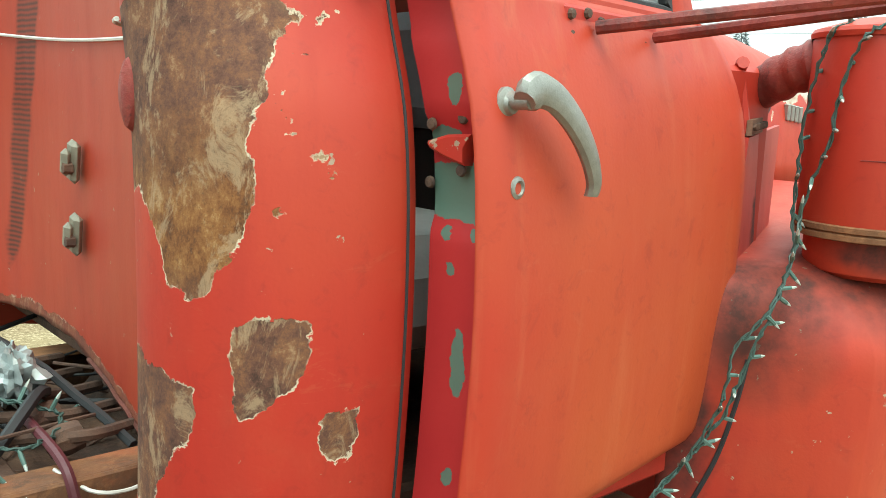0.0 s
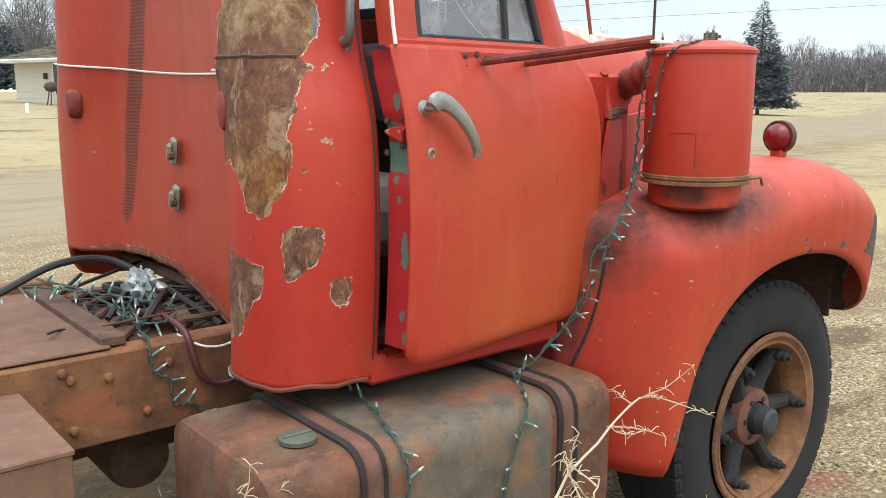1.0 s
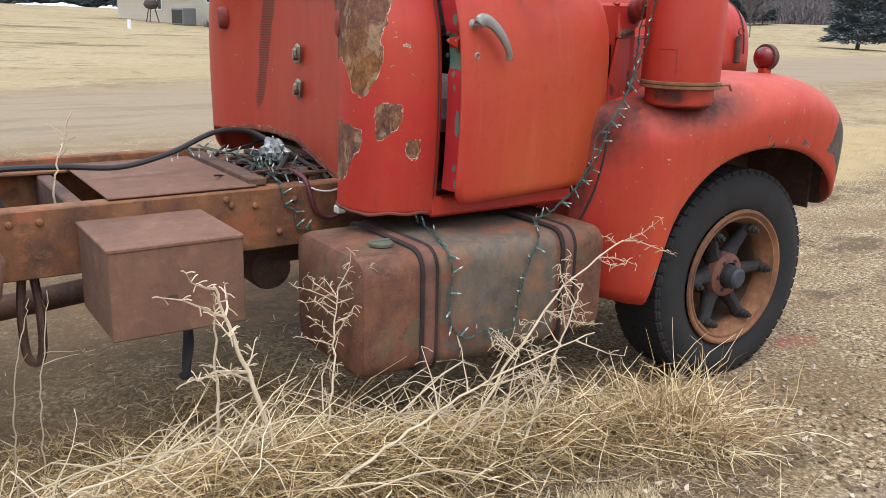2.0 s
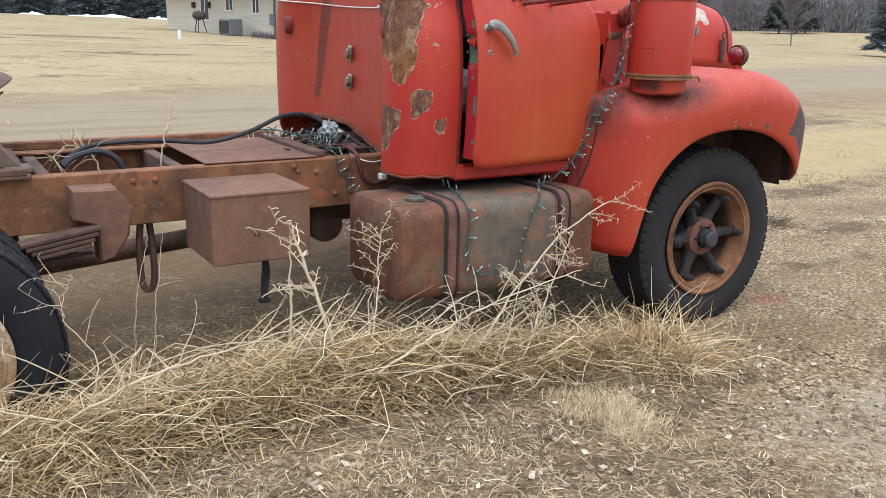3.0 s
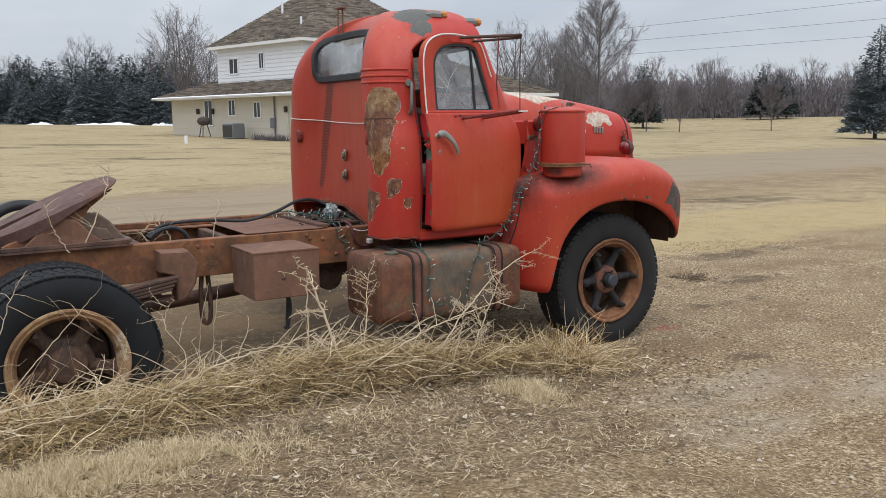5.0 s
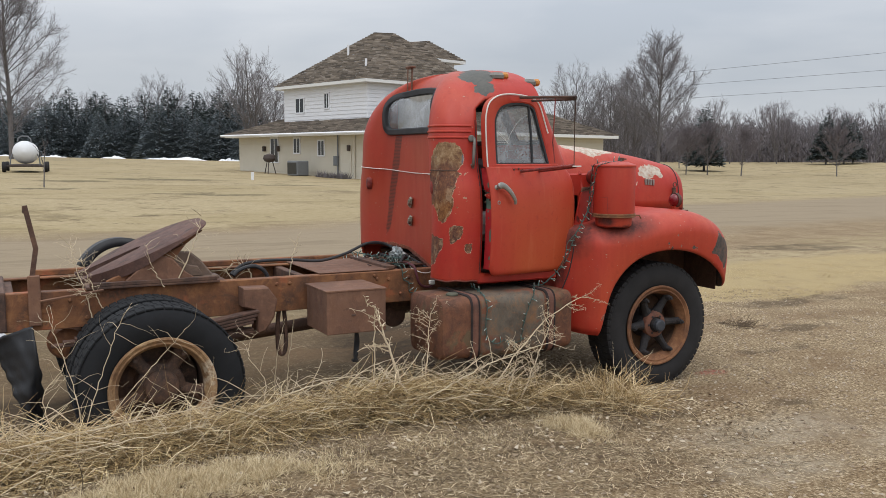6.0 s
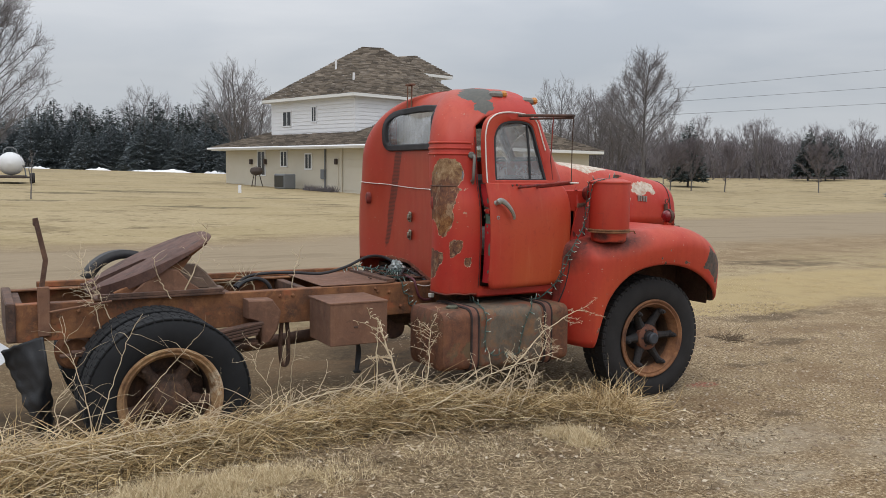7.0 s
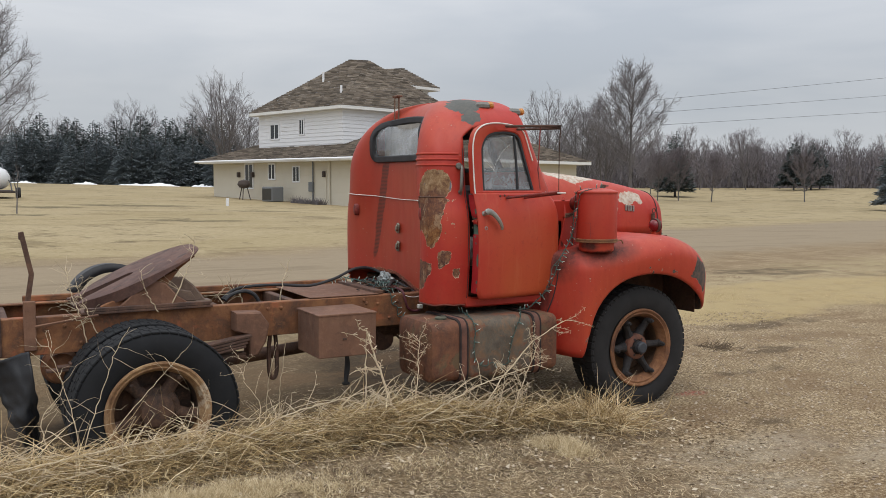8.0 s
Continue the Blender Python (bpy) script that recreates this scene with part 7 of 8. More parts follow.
sm = bare_tree("small_bare_tree", "small bare fruit tree with dense low twigs", 5.6, 11, 1.10, 0.24, 1, 60, rise=1.15, twig=WOODS, fine=1.8)
stand(sm, [far_row(270, 98, 1.0), far_row(308, 98, 0.95), far_row(415, 104, 1.0), far_row(238, 120, 0.9), far_row(355, 150, 1.2), far_row(246, 96, 0.9)])
pn = spruce("pine_tree", "dark pine behind the bare trees", 8.0, 5.4, 33, NEEDLE, 2600, 0.45, 0.12)
stand(pn, [far_row(266, 112, 1.08), far_row(402, 133, 0.98), far_row(422, 134, 0.92), far_row(432, 138, 0.85)])
sap = bare_tree("sapling", "thin bare sapling on the lawn with dead stems at its foot", 2.0, 5, 0.22, 0.20, 1, 9, fine=0.35, rise=0.6)
stand(sap, [far_row(-490, 33, 1.0)])
# far brown woods
fw_ = bare_tree("woodland_tree", "bare brown tree in the far woods", 9.0, 17, 0.85, 0.12, 2, 16, "far woods", WOODS, 0.9, 1.0)
rows_ = []
rng = random.Random(8)
for k in range(74):
    rows_.append(far_row(79 + 10.4 * k + rng.uniform(-6, 6), rng.uniform(135, 190), rng.uniform(0.75, 1.15)))
for k in range(30):
    rows_.append(far_row(-704 + 18.2 * k, rng.uniform(130, 150), rng.uniform(0.70, 0.95)))
stand(fw_, rows_)
# brush at the foot of the woods
bm_ = Mat("brown_brush")
BRUSH = bm_.done(bm_.mix(bm_.island(), (0.115, 0.103, 0.110), (0.185, 0.168, 0.176)), 0.95)
vs, fs = [], []
rng = random.Random(19)
for k in range(100000):
    b, d = rng.uniform(62, 1180), rng.uniform(146, 205)
    p = spot(b / 1000 * d, d)
    h = 6.8 + 1.8 * noise.noise((b * 0.02, d * 0.05, 0.0)) + 1.0 * noise.noise((b * 0.09, d * 0.1, 5.0))
    f = rng.random() if k % 8 else 0.0
    a, z0 = rng.uniform(0, 6.28), h * f
    slim = 1.0 - 0.8 * f
    w = rng.uniform(0.10, 0.34) * slim + 0.015
    c = p + Vector((0, 0, z0 - 0.5 * (1 - f)))
    n = len(vs)
    vs += [c + Vector((w * math.cos(a), w * math.sin(a), 0)), c - Vector((w * math.cos(a), w * math.sin(a), 0)), c + Vector((rng.uniform(-0.4, 0.4), rng.uniform(-0.4, 0.4), rng.uniform(0.6, 1.8) * (1 - 0.5 * f)))]
    fs.append((n, n + 1, n + 2))
me = bpy.data.meshes.new("brush")
me.from_pydata(vs, [], fs)
me.materials.append(BRUSH)
tagged(new("brush", me), "brown winter brush under the far woods", "brush", kind="stuff")
# remains of snow along the windbreak
SNOW = plain("old_snow", (0.78, 0.79, 0.80), 0.7, vary=0.08)
for a, b, d in ((-428, -396, 103), (-380, -303, 101), (-500, -466, 104), (-290, -262, 103), (-585, -510, 103)):
    c0, c1 = spot(a / 1000 * d, d), spot(b / 1000 * d, d)
    mid_, hw = (c0 + c1) / 2, (c1 - c0).length / 2
    g = G().grid(lambda u, v: (mid_.x + (c1 - c0).normalized().x * hw * (2 * u - 1) + AHEAD.x * (v - 0.5) * 2.4, mid_.y + (c1 - c0).normalized().y * hw * (2 * u - 1) + AHEAD.y * (v - 0.5) * 2.4,
                               mid_.z - 0.10 + 0.48 * math.sin(math.pi * v) * math.sin(math.pi * u) ** 0.5 * (0.7 + 0.5 * noise.noise((u * 9, v * 3, a)))), 30, 8)
    tagged(part("snow_bank", g, SNOW), "low leftover bank of old snow", "snow", kind="structure")
# a heap of old snow behind the frame's end
g = G().grid(lambda u, v: (-5.85 + 1.25 * (1 - v) * math.cos(6.2832 * u), 4.25 + 1.1 * (1 - v) * math.sin(6.2832 * u), ground_z(-5.75, 4.25) - 0.05 + 0.62 * math.sin(math.pi / 2 * v) * (0.85 + 0.3 * noise.noise((2 * math.cos(6.2832 * u), 2 * math.sin(6.2832 * u), v * 3)))), 40, 12)
tagged(part("snow_pile", g, plain("grey_old_snow", (0.50, 0.51, 0.52), 0.7, vary=0.25)), "small heap of old grey-white snow on the ground", "snow", kind="structure")
# dead plants along the house wall
vs, fs = [], []
rng = random.Random(41)
for k in range(520):
    a_ = along(-128) + (along(-160) - along(-128)) * rng.random() ** 1.4
    p = HM @ Vector((a_ + rng.gauss(0, 0.1), -0.5 - 0.6 * rng.random(), 0))
    z = ground_z(p.x, p.y)
    h, q, w = rng.uniform(0.15, 0.75) * (0.6 + 0.5 * noise.noise((a_ * 1.5, 0, 0))), rng.uniform(0, 6.28), rng.uniform(0.01, 0.03)
    n = len(vs)
    vs += [(p.x - w, p.y, z), (p.x + w, p.y, z), (p.x + 0.25 * math.cos(q), p.y + 0.25 * math.sin(q), z + h)]
    fs.append((n, n + 1, n + 2))
me = bpy.data.meshes.new("dead_plants")
me.from_pydata(vs, [], fs)
me.materials.append(BRUSH)
tagged(new("dead_plants", me), "brown dead garden plants along the house wall", "plants", kind="stuff")
# power lines
for h0, h1 in ((8.56, 10.43), (7.56, 9.02), (6.56, 7.74)):
    pts = [spot(14.8 + 2.73 * k, 70, h0 + (h1 - h0) * (2.73 * k - 1.8) / 19.1) for k in range(16)]
    tagged(part("power_line", G().tube(pts, 0.013, 4), BLACK_RUBBER), "thin power line across the sky", "cable")

# ---- hoses and strings of lights on the truck ----
tagged(part("air_hose", G().tube(spline([(-3.25, 1.10, 0.985), (-3.13, 1.15, 1.05), (-2.96, 1.15, 1.068), (-2.75, 1.15, 1.063), (-2.52, 1.15, 1.045), (-2.31, 1.15, 1.089), (-2.09, 1.20, 1.161), (-1.91, 1.25, 1.144), (-1.80, 1.15, 1.07)], 60), 0.012, 8), BLACK_RUBBER), "black air hose lying over the deck plate", "hose")
tagged(part("air_hose", G().tube(spline([(-3.26, 0.98, 0.99), (-3.20, 1.0, 1.03), (-3.10, 1.0, 1.05), (-3.02, 1.0, 1.01), (-2.98, 1.0, 0.93)], 24), 0.015, 8), BLACK_RUBBER), "short black hose curled between the frame rails", "hose")
tagged(part("red_black_cable", G().tube(spline([(-1.87, 1.0, 1.02), (-1.872, 0.78, 1.01), (-1.865, 0.735, 0.95), (-1.845, 0.728, 0.88), (-1.80, 0.728, 0.845), (-1.74, 0.72, 0.85), (-1.70, 0.74, 0.90)], 30), 0.010, 8), plain("dark_red_cable", (0.10, 0.022, 0.03), 0.5)), "dark red cable looped over the frame rail", "cable")
g = G()
g.grid(lambda u, v: Vector((-1.86, 1.11, 1.075)) + Vector((0.045 * math.cos(6.2832 * u) * math.sin(math.pi * v), 0.075 * math.sin(6.2832 * u) * math.sin(math.pi * v), 0.05 * math.cos(math.pi * v))) * (1 + 0.75 * noise.noise((4 * math.cos(6.2832 * u), 4 * math.sin(6.2832 * u), 7 * v))), 26, 16, None, True)
part("crumpled_foil", g, plain("crumpled_silver_foil", (0.44, 0.48, 0.48), 0.45, 0.5, vary=0.5, scale=30), truck, "crumpled silver foil round a hose end", 20)
part("transmission_cover", G().box((-2.04, 0.84, 0.62), (-1.60, 1.52, 0.94), 0.06), HUB_REAR, truck, "dark greasy transmission cover")
for k in range(5):
    y = 0.90 + 0.13 * k
    part("control_rod", G().tube(spline([(-2.03, y, 0.96), (-1.92, y + 0.05, 1.0), (-1.80, y - 0.03, 1.01), (-1.66, y + 0.04, 0.99)], 14), 0.012, 7).lathe([(0.0, 0.03), (0.028, 0.03), (0.032, 0.0), (0.028, -0.03)], 10, pose(-1.83, y, 1.0, 0, 80, 20 * k)), RUST_DARK, truck)
part("white_tag", G().box((-1.775, 0.66, 0.865), (-1.735, 0.70, 0.90), 0.006), WHITE_TRIM, truck)

STRING = plain("green_light_wire", (0.044, 0.082, 0.070), 0.55)
SOCKET = plain("green_bulb_socket", (0.105, 0.180, 0.155), 0.6)
BULB = plain("clear_bulb", (0.55, 0.60, 0.55), 0.2)


def light_string(label, pts, gap, seed, slack=0.006):
    """A twisted wire with small bulbs standing off it on both sides."""
    rng = random.Random(seed)
    n = max(20, int(sum((Vector(pts[i + 1]) - Vector(pts[i])).length for i in range(len(pts) - 1)) / 0.012))
    path = spline(pts, n)
    path = [p + Vector((rng.uniform(-1, 1), rng.uniform(-1, 1), rng.uniform(-1, 1))) * slack * 0.5 for p in path]
    a = [p + Vector((0.0022 * math.cos(k), 0.0022 * math.sin(k * 1.3), 0.0022 * math.sin(k))) for k, p in enumerate(path)]
    b = [p - Vector((0.0022 * math.cos(k), 0.0022 * math.sin(k * 1.3), 0.0022 * math.sin(k))) for k, p in enumerate(path)]
    t = thing("string_lights", tuple(path[0]), label, "string lights", "strings of lights")
    part("wire", G().tube(a, 0.0025, 5).tube(b, 0.0025, 5), STRING, t)
    d, nxt = 0.0, gap * 0.5
    for i in range(1, n - 1):
        d += (path[i] - path[i - 1]).length
        if d > nxt:
            nxt += gap * rng.uniform(0.8, 1.2)
            ax = (path[i + 1] - path[i - 1]).normalized()
            o = ax.cross(Vector((0.3, -1, 0.2))).normalized() * rng.choice((-1, 1)) + ax * rng.uniform(-0.5, 0.5) + Vector((0, -0.35, rng.uniform(-0.2, 0.3)))
            o.normalize()
            p = path[i]
            s = part("socket", G().tube([p, p + o * 0.010, p + o * 0.029], [0.0035, 0.0046, 0.0040], 6), SOCKET, t)
            part("bulb", G().tube([p + o * 0.027, p + o * 0.036, p + o * 0.046], [0.0034, 0.0032, 0.0008], 6), BULB, s)
    return t


light_string("green wire of small clear lights hanging from the air cleaner", [(-0.39, 0.05, 1.852), (-0.50, 0.0, 1.842), (-0.60, -0.01, 1.828), (-0.638, 0.035, 1.80), (-0.637, 0.071, 1.722), (-0.636, 0.088, 1.596), (-0.645, 0.12, 1.48), (-0.718, 0.094, 1.395), (-0.775, 0.085, 1.31), (-0.815, 0.10, 1.215), (-0.851, 0.13, 1.084), (-0.89, 0.16, 1.005), (-0.959, 0.19, 0.932), (-1.032, 0.19, 0.884), (-1.12, 0.17, 0.879)], 0.062, 1)
light_string("green wire of small clear lights beside another", [(-0.50, 0.10, 1.842), (-0.60, 0.095, 1.825), (-0.625, 0.118, 1.785), (-0.615, 0.15, 1.652), (-0.64, 0.145, 1.47), (-0.735, 0.09, 1.375), (-0.80, 0.09, 1.28), (-0.846, 0.125, 1.20), (-0.865, 0.135, 1.09), (-0.915, 0.17, 0.98), (-0.985, 0.20, 0.90)], 0.066, 2)
light_string("green wire of small lights over the tank's front", [(-1.12, 0.20, 0.88), (-1.17, 0.10, 0.878), (-1.24, 0.0, 0.845), (-1.29, -0.015, 0.76), (-1.33, -0.02, 0.66), (-1.36, -0.02, 0.52)], 0.07, 3)
light_string("green wire of small lights down the tank's side", [(-1.56, 0.40, 0.872), (-1.60, 0.23, 0.874), (-1.645, 0.09, 0.876), (-1.66, 0.0, 0.84), (-1.655, -0.02, 0.77), (-1.665, -0.02, 0.66), (-1.65, -0.02, 0.56), (-1.58, -0.022, 0.505), (-1.50, -0.022, 0.525), (-1.40, -0.022, 0.50), (-1.33, -0.022, 0.53)], 0.07, 4)
light_string("green wire of small lights across the frame rail", [(-2.08, 1.50, 1.06), (-1.98, 1.40, 1.035), (-1.95, 1.16, 1.02), (-1.955, 0.95, 1.01), (-1.985, 0.76, 1.0), (-1.985, 0.732, 0.95), (-1.975, 0.730, 0.905), (-1.935, 0.730, 0.885), (-1.925, 0.730, 0.81), (-1.865, 0.730, 0.795), (-1.84, 0.725, 0.74)], 0.06, 5)
light_string("tangled green wire of small lights behind the cab", [(-2.30, 1.30, 1.06), (-2.15, 1.35, 1.07), (-2.0, 1.25, 1.05), (-1.90, 1.05, 1.05), (-1.82, 0.95, 1.03), (-1.90, 0.85, 1.02), (-1.98, 0.95, 1.02), (-1.86, 1.12, 1.04), (-1.78, 1.0, 1.0)], 0.06, 6)
tagged(part("white_wire", G().tube(spline([(-1.88, 0.80, 0.99), (-1.84, 0.73, 0.965), (-1.78, 0.72, 0.955), (-1.72, 0.73, 0.965)], 14), 0.0035, 6), WHITE_TRIM), "short white wire at the cab's corner", "wire")

# ---- dry weeds ----
sm_ = Mat("straw")
STRAW = sm_.done(sm_.ramp(sm_.island(), (0.0, (0.16, 0.098, 0.042)), (0.5, (0.50, 0.352, 0.165)), (1.0, (0.92, 0.78, 0.52))), 0.8)
sm_ = Mat("pale_weed_stalk")
STALK = sm_.bump(sm_.noise(80), 0.3, 0.002).done(sm_.mix(sm_.noise(14, 4), (0.36, 0.27, 0.165), (0.70, 0.59, 0.42)), 0.8)
sm_ = Mat("brown_litter")
LITTER = sm_.done(sm_.ramp(sm_.island(), (0.0, (0.070, 0.047, 0.026)), (0.6, (0.25, 0.178, 0.098)), (1.0, (0.64, 0.52, 0.34))), 0.9)


sm_ = Mat("bleached_turf")
TURF = sm_.done(sm_.ramp(sm_.island(), (0.0, (0.33, 0.240, 0.125)), (0.5, (0.55, 0.435, 0.255)), (1.0, (0.78, 0.67, 0.46))), 0.8)


def heap_top(x, y):
    """Height of the straw heap along the truck's near side."""
    c = lerp_table([(-5.6, -0.30), (-4.4, -0.28), (-3.4, -0.16), (-2.6, -0.11), (-1.6, -0.20), (-0.6, -0.30), (0.0, -0.36)], x)
    h = lerp_table([(-5.8, 0.12), (-5.0, 0.20), (-4.0, 0.23), (-3.2, 0.24), (-2.3, 0.27), (-1.5, 0.18), (-0.7, 0.09), (-0.4, 0.02), (-0.1, 0.0)], x)
    w = 0.34
    return h * math.exp(-((y - c) / w) ** 2)


def side_of(d):
    """The heap falls off faster on its open side than towards the truck."""
    return d if d > 0 else d * 0.70


def blade(g, p, yaw, pitch, length, r, bend, rng, seg=3):
    pts, d = [Vector(p)], Vector((math.cos(yaw) * math.cos(pitch), math.sin(yaw) * math.cos(pitch), math.sin(pitch)))
    for k in range(seg):
        d = (d + Vector((rng.uniform(-bend, bend), rng.uniform(-bend, bend), rng.uniform(-bend, bend * 0.4)))).normalized()
        q = pts[-1] + d * (length / seg)
        q.z = max(q.z, ground_z(q.x, q.y) + 0.003)
        pts.append(q)
    g.tube(pts, [r] * seg + [r * 0.4], 3, None, False)


sm_ = Mat("golden_straw_leaf")
LEAF_STRAW = sm_.done(sm_.ramp(sm_.island(), (0.0, (0.075, 0.046, 0.020)), (0.45, (0.29, 0.192, 0.080)), (0.8, (0.50, 0.36, 0.165)), (1.0, (0.80, 0.66, 0.40))), 0.85)


def ribbon(vs, fs, p, yaw, pitch, length, w, bend, rng):
    """A thin bent leaf of two flat pieces."""
    x, y, z = p
    dx, dy, dz = math.cos(yaw) * math.cos(pitch), math.sin(yaw) * math.cos(pitch), math.sin(pitch)
    a2 = yaw + rng.uniform(-bend, bend) * 2
    h = length * 0.5
    q = (x + dx * h, y + dy * h, z + dz * h)
    e = (q[0] + math.cos(a2) * h, q[1] + math.sin(a2) * h, max(q[2] + (dz - rng.uniform(0.0, bend)) * h, z + 0.002))
    sx, sy, sz = -math.sin(yaw) * w, math.cos(yaw) * w, rng.uniform(-0.6, 0.6) * w
    n = len(vs)
    vs += [(x - sx, y - sy, z - sz), (x + sx, y + sy, z + sz), (q[0] - sx, q[1] - sy, q[2] - sz), (q[0] + sx, q[1] + sy, q[2] + sz), e]
    fs += [(n, n + 1, n + 3, n + 2), (n + 2, n + 3, n + 4)]


def stuff(name, g, mat, label, category):
    me = bpy.data.meshes.new(name)
    me.from_pydata(g.v, [], g.f)
    me.materials.append(mat)
    return tagged(new(name, me), label, category, kind="stuff")


HEAP_LINE = [(-5.9, -0.34), (-4.4, -0.30), (-3.4, -0.14), (-2.6, -0.09), (-1.6, -0.20), (0.0, -0.36)]
HEAP_WIDE = [(-5.5, 0.28), (-4.0, 0.25), (-3.2, 0.25), (-2.6, 0.22), (-1.6, 0.15), (-0.6, 0.09)]
rng = random.Random(101)
g = G()
for k in range(7500):
    x = -5.9 + 5.35 * rng.random() ** 1.15
    y = lerp_table(HEAP_LINE, x) + 0.03 + side_of(rng.gauss(0, lerp_table(HEAP_WIDE, x)))
    if y > 0.45 or (x > -2.0 and rng.random() > 0.6):
        continue
    z = ground_z(x, y) + heap_top(x, y) * rng.random() ** 0.5
    blade(g, (x, y, z), rng.uniform(0, 6.28) if rng.random() < 0.55 else rng.gauss(0.25, 0.5), rng.gauss(0.10, 0.28), rng.uniform(0.12, 0.50), rng.uniform(0.0008, 0.0019), 0.42, rng)
for k in range(5500):
    x, y = -2.1 - 2.9 * rng.random() ** 0.9, rng.gauss(0.16, 0.24)
    z = ground_z(x, y) + heap_top(x, y) * rng.random() + 0.02 * rng.random()
    blade(g, (x, y, z), rng.uniform(0, 6.28), rng.gauss(0.06, 0.22), rng.uniform(0.10, 0.36), rng.uniform(0.0008, 0.0018), 0.42, rng)
stuff("straw_heap", g, STRAW, "heap of dry tangled straw and grass along the truck", "dry grass")
g = G()
for k in range(210):
    x = -5.5 + 4.2 * rng.random() ** 1.25
    y = lerp_table(HEAP_LINE, x) + rng.gauss(0.0, 0.13)
    z = ground_z(x, y) + heap_top(x, y) * rng.uniform(0.6, 1.25) + 0.01
    a, ln = rng.choice((0.2, 0.5, 2.7, 3.4)) + rng.gauss(0, 0.75), rng.uniform(0.2, 0.7)
    mid_p = Vector((x + 0.5 * ln * math.cos(a) + rng.gauss(0, 0.05), y + 0.4 * ln * math.sin(a) + rng.gauss(0, 0.05), z + rng.uniform(0.0, 0.14)))
    end_p = Vector((x + ln * math.cos(a + rng.gauss(0, 0.3)), y + 0.8 * ln * math.sin(a), z + rng.uniform(-0.10, 0.16)))
    r = rng.uniform(0.0014, 0.0034)
    g.tube(spline([(x, y, z), mid_p, end_p], 7), [r, r, r, r * 0.9, r * 0.8, r * 0.6, r * 0.4], 4, None, False)
stuff("pale_stalk_heap", g, STALK, "long pale dead stalks lying over the straw heap", "dry stalks")
g = G()
for k in range(42000):
    x = -6.0 + 5.4 * rng.random() ** 1.1
    y = lerp_table(HEAP_LINE, x) - 0.02 + side_of(rng.gauss(0, lerp_table(HEAP_WIDE, x) * 1.05))
    if y > 0.50 or (x > -1.8 and rng.random() > 0.6):
        continue
    z = ground_z(x, y) + heap_top(x, y) * rng.random() ** 0.6 + 0.004
    ribbon(g.v, g.f, (x, y, z), rng.uniform(0, 6.28), rng.gauss(0.10, 0.35), rng.uniform(0.05, 0.24), rng.uniform(0.0008, 0.0022), 0.6, rng)
for k in range(16000):
    x, y = rng.uniform(-4.7, -1.9), 0.20 + 0.95 * rng.random() ** 1.3
    if noise.noise((x * 2.5, y * 3.0, 11.0)) + rng.gauss(0, 0.2) < -0.15:
        continue
    ribbon(g.v, g.f, (x, y, ground_z(x, y) + 0.004 + 0.03 * rng.random()), rng.uniform(0, 6.28), rng.gauss(0.12, 0.25), rng.uniform(0.04, 0.16), rng.uniform(0.0008, 0.0022), 0.6, rng)
stuff("straw_leaf_heap", g, LEAF_STRAW, "fine dry grass leaves tangled into the straw heap", "dry grass")
g = G()
for k in range(4500):
    x = rng.uniform(-5.9, -0.55)
    y = lerp_table(HEAP_LINE, x) + rng.gauss(-0.05, 0.27)
    blade(g, (x, y, ground_z(x, y) + heap_top(x, y) * rng.random()), rng.uniform(0, 6.28), rng.gauss(0.1, 0.35), rng.uniform(0.06, 0.24), rng.uniform(0.0009, 0.0022), 0.45, rng, 2)
stuff("brown_stem_heap", g, LITTER, "broken brown stems mixed into the straw heap", "dry grass")
g = G()
for k in range(190000):
    x = rng.uniform(-6.4, 0.6)
    y = rng.uniform(-2.9, 1.9) if k % 3 == 0 else rng.uniform(-2.0, 0.2)
    clump = 0.5 + 0.9 * noise.noise((x * 1.7, y * 2.3, 4.0)) + 0.5 * noise.noise((x * 6.0, y * 7.0, 9.0))
    keep = (0.02 + 0.98 * step(0.1, -1.9, x + 0.5 * noise.noise((x, y * 1.5, 2.0))) * step(-3.6, -1.2, y)) * clump * (1.0 if y < 0.4 else 0.25)
    if rng.random() > keep:
        continue
    ribbon(g.v, g.f, (x, y, ground_z(x, y) + 0.003), rng.uniform(0, 6.28), rng.gauss(0.10, 0.22), 0.020 + 0.09 * rng.random() ** 2.2, rng.uniform(0.0008, 0.0021), 0.7, rng)
for k in range(5000):
    x, y = rng.uniform(-6.5, -0.6), rng.uniform(-3.2, 1.8)
    blade(g, (x, y, ground_z(x, y) + 0.005), rng.uniform(0, 6.28), rng.gauss(0.05, 0.15), 0.03 + 0.14 * rng.random() ** 2, rng.uniform(0.0007, 0.0015), 0.4, rng, 2)
stuff("ground_litter", g, LITTER, "matted dead grass stems and leaves on the dirt", "dry grass")
g = G()
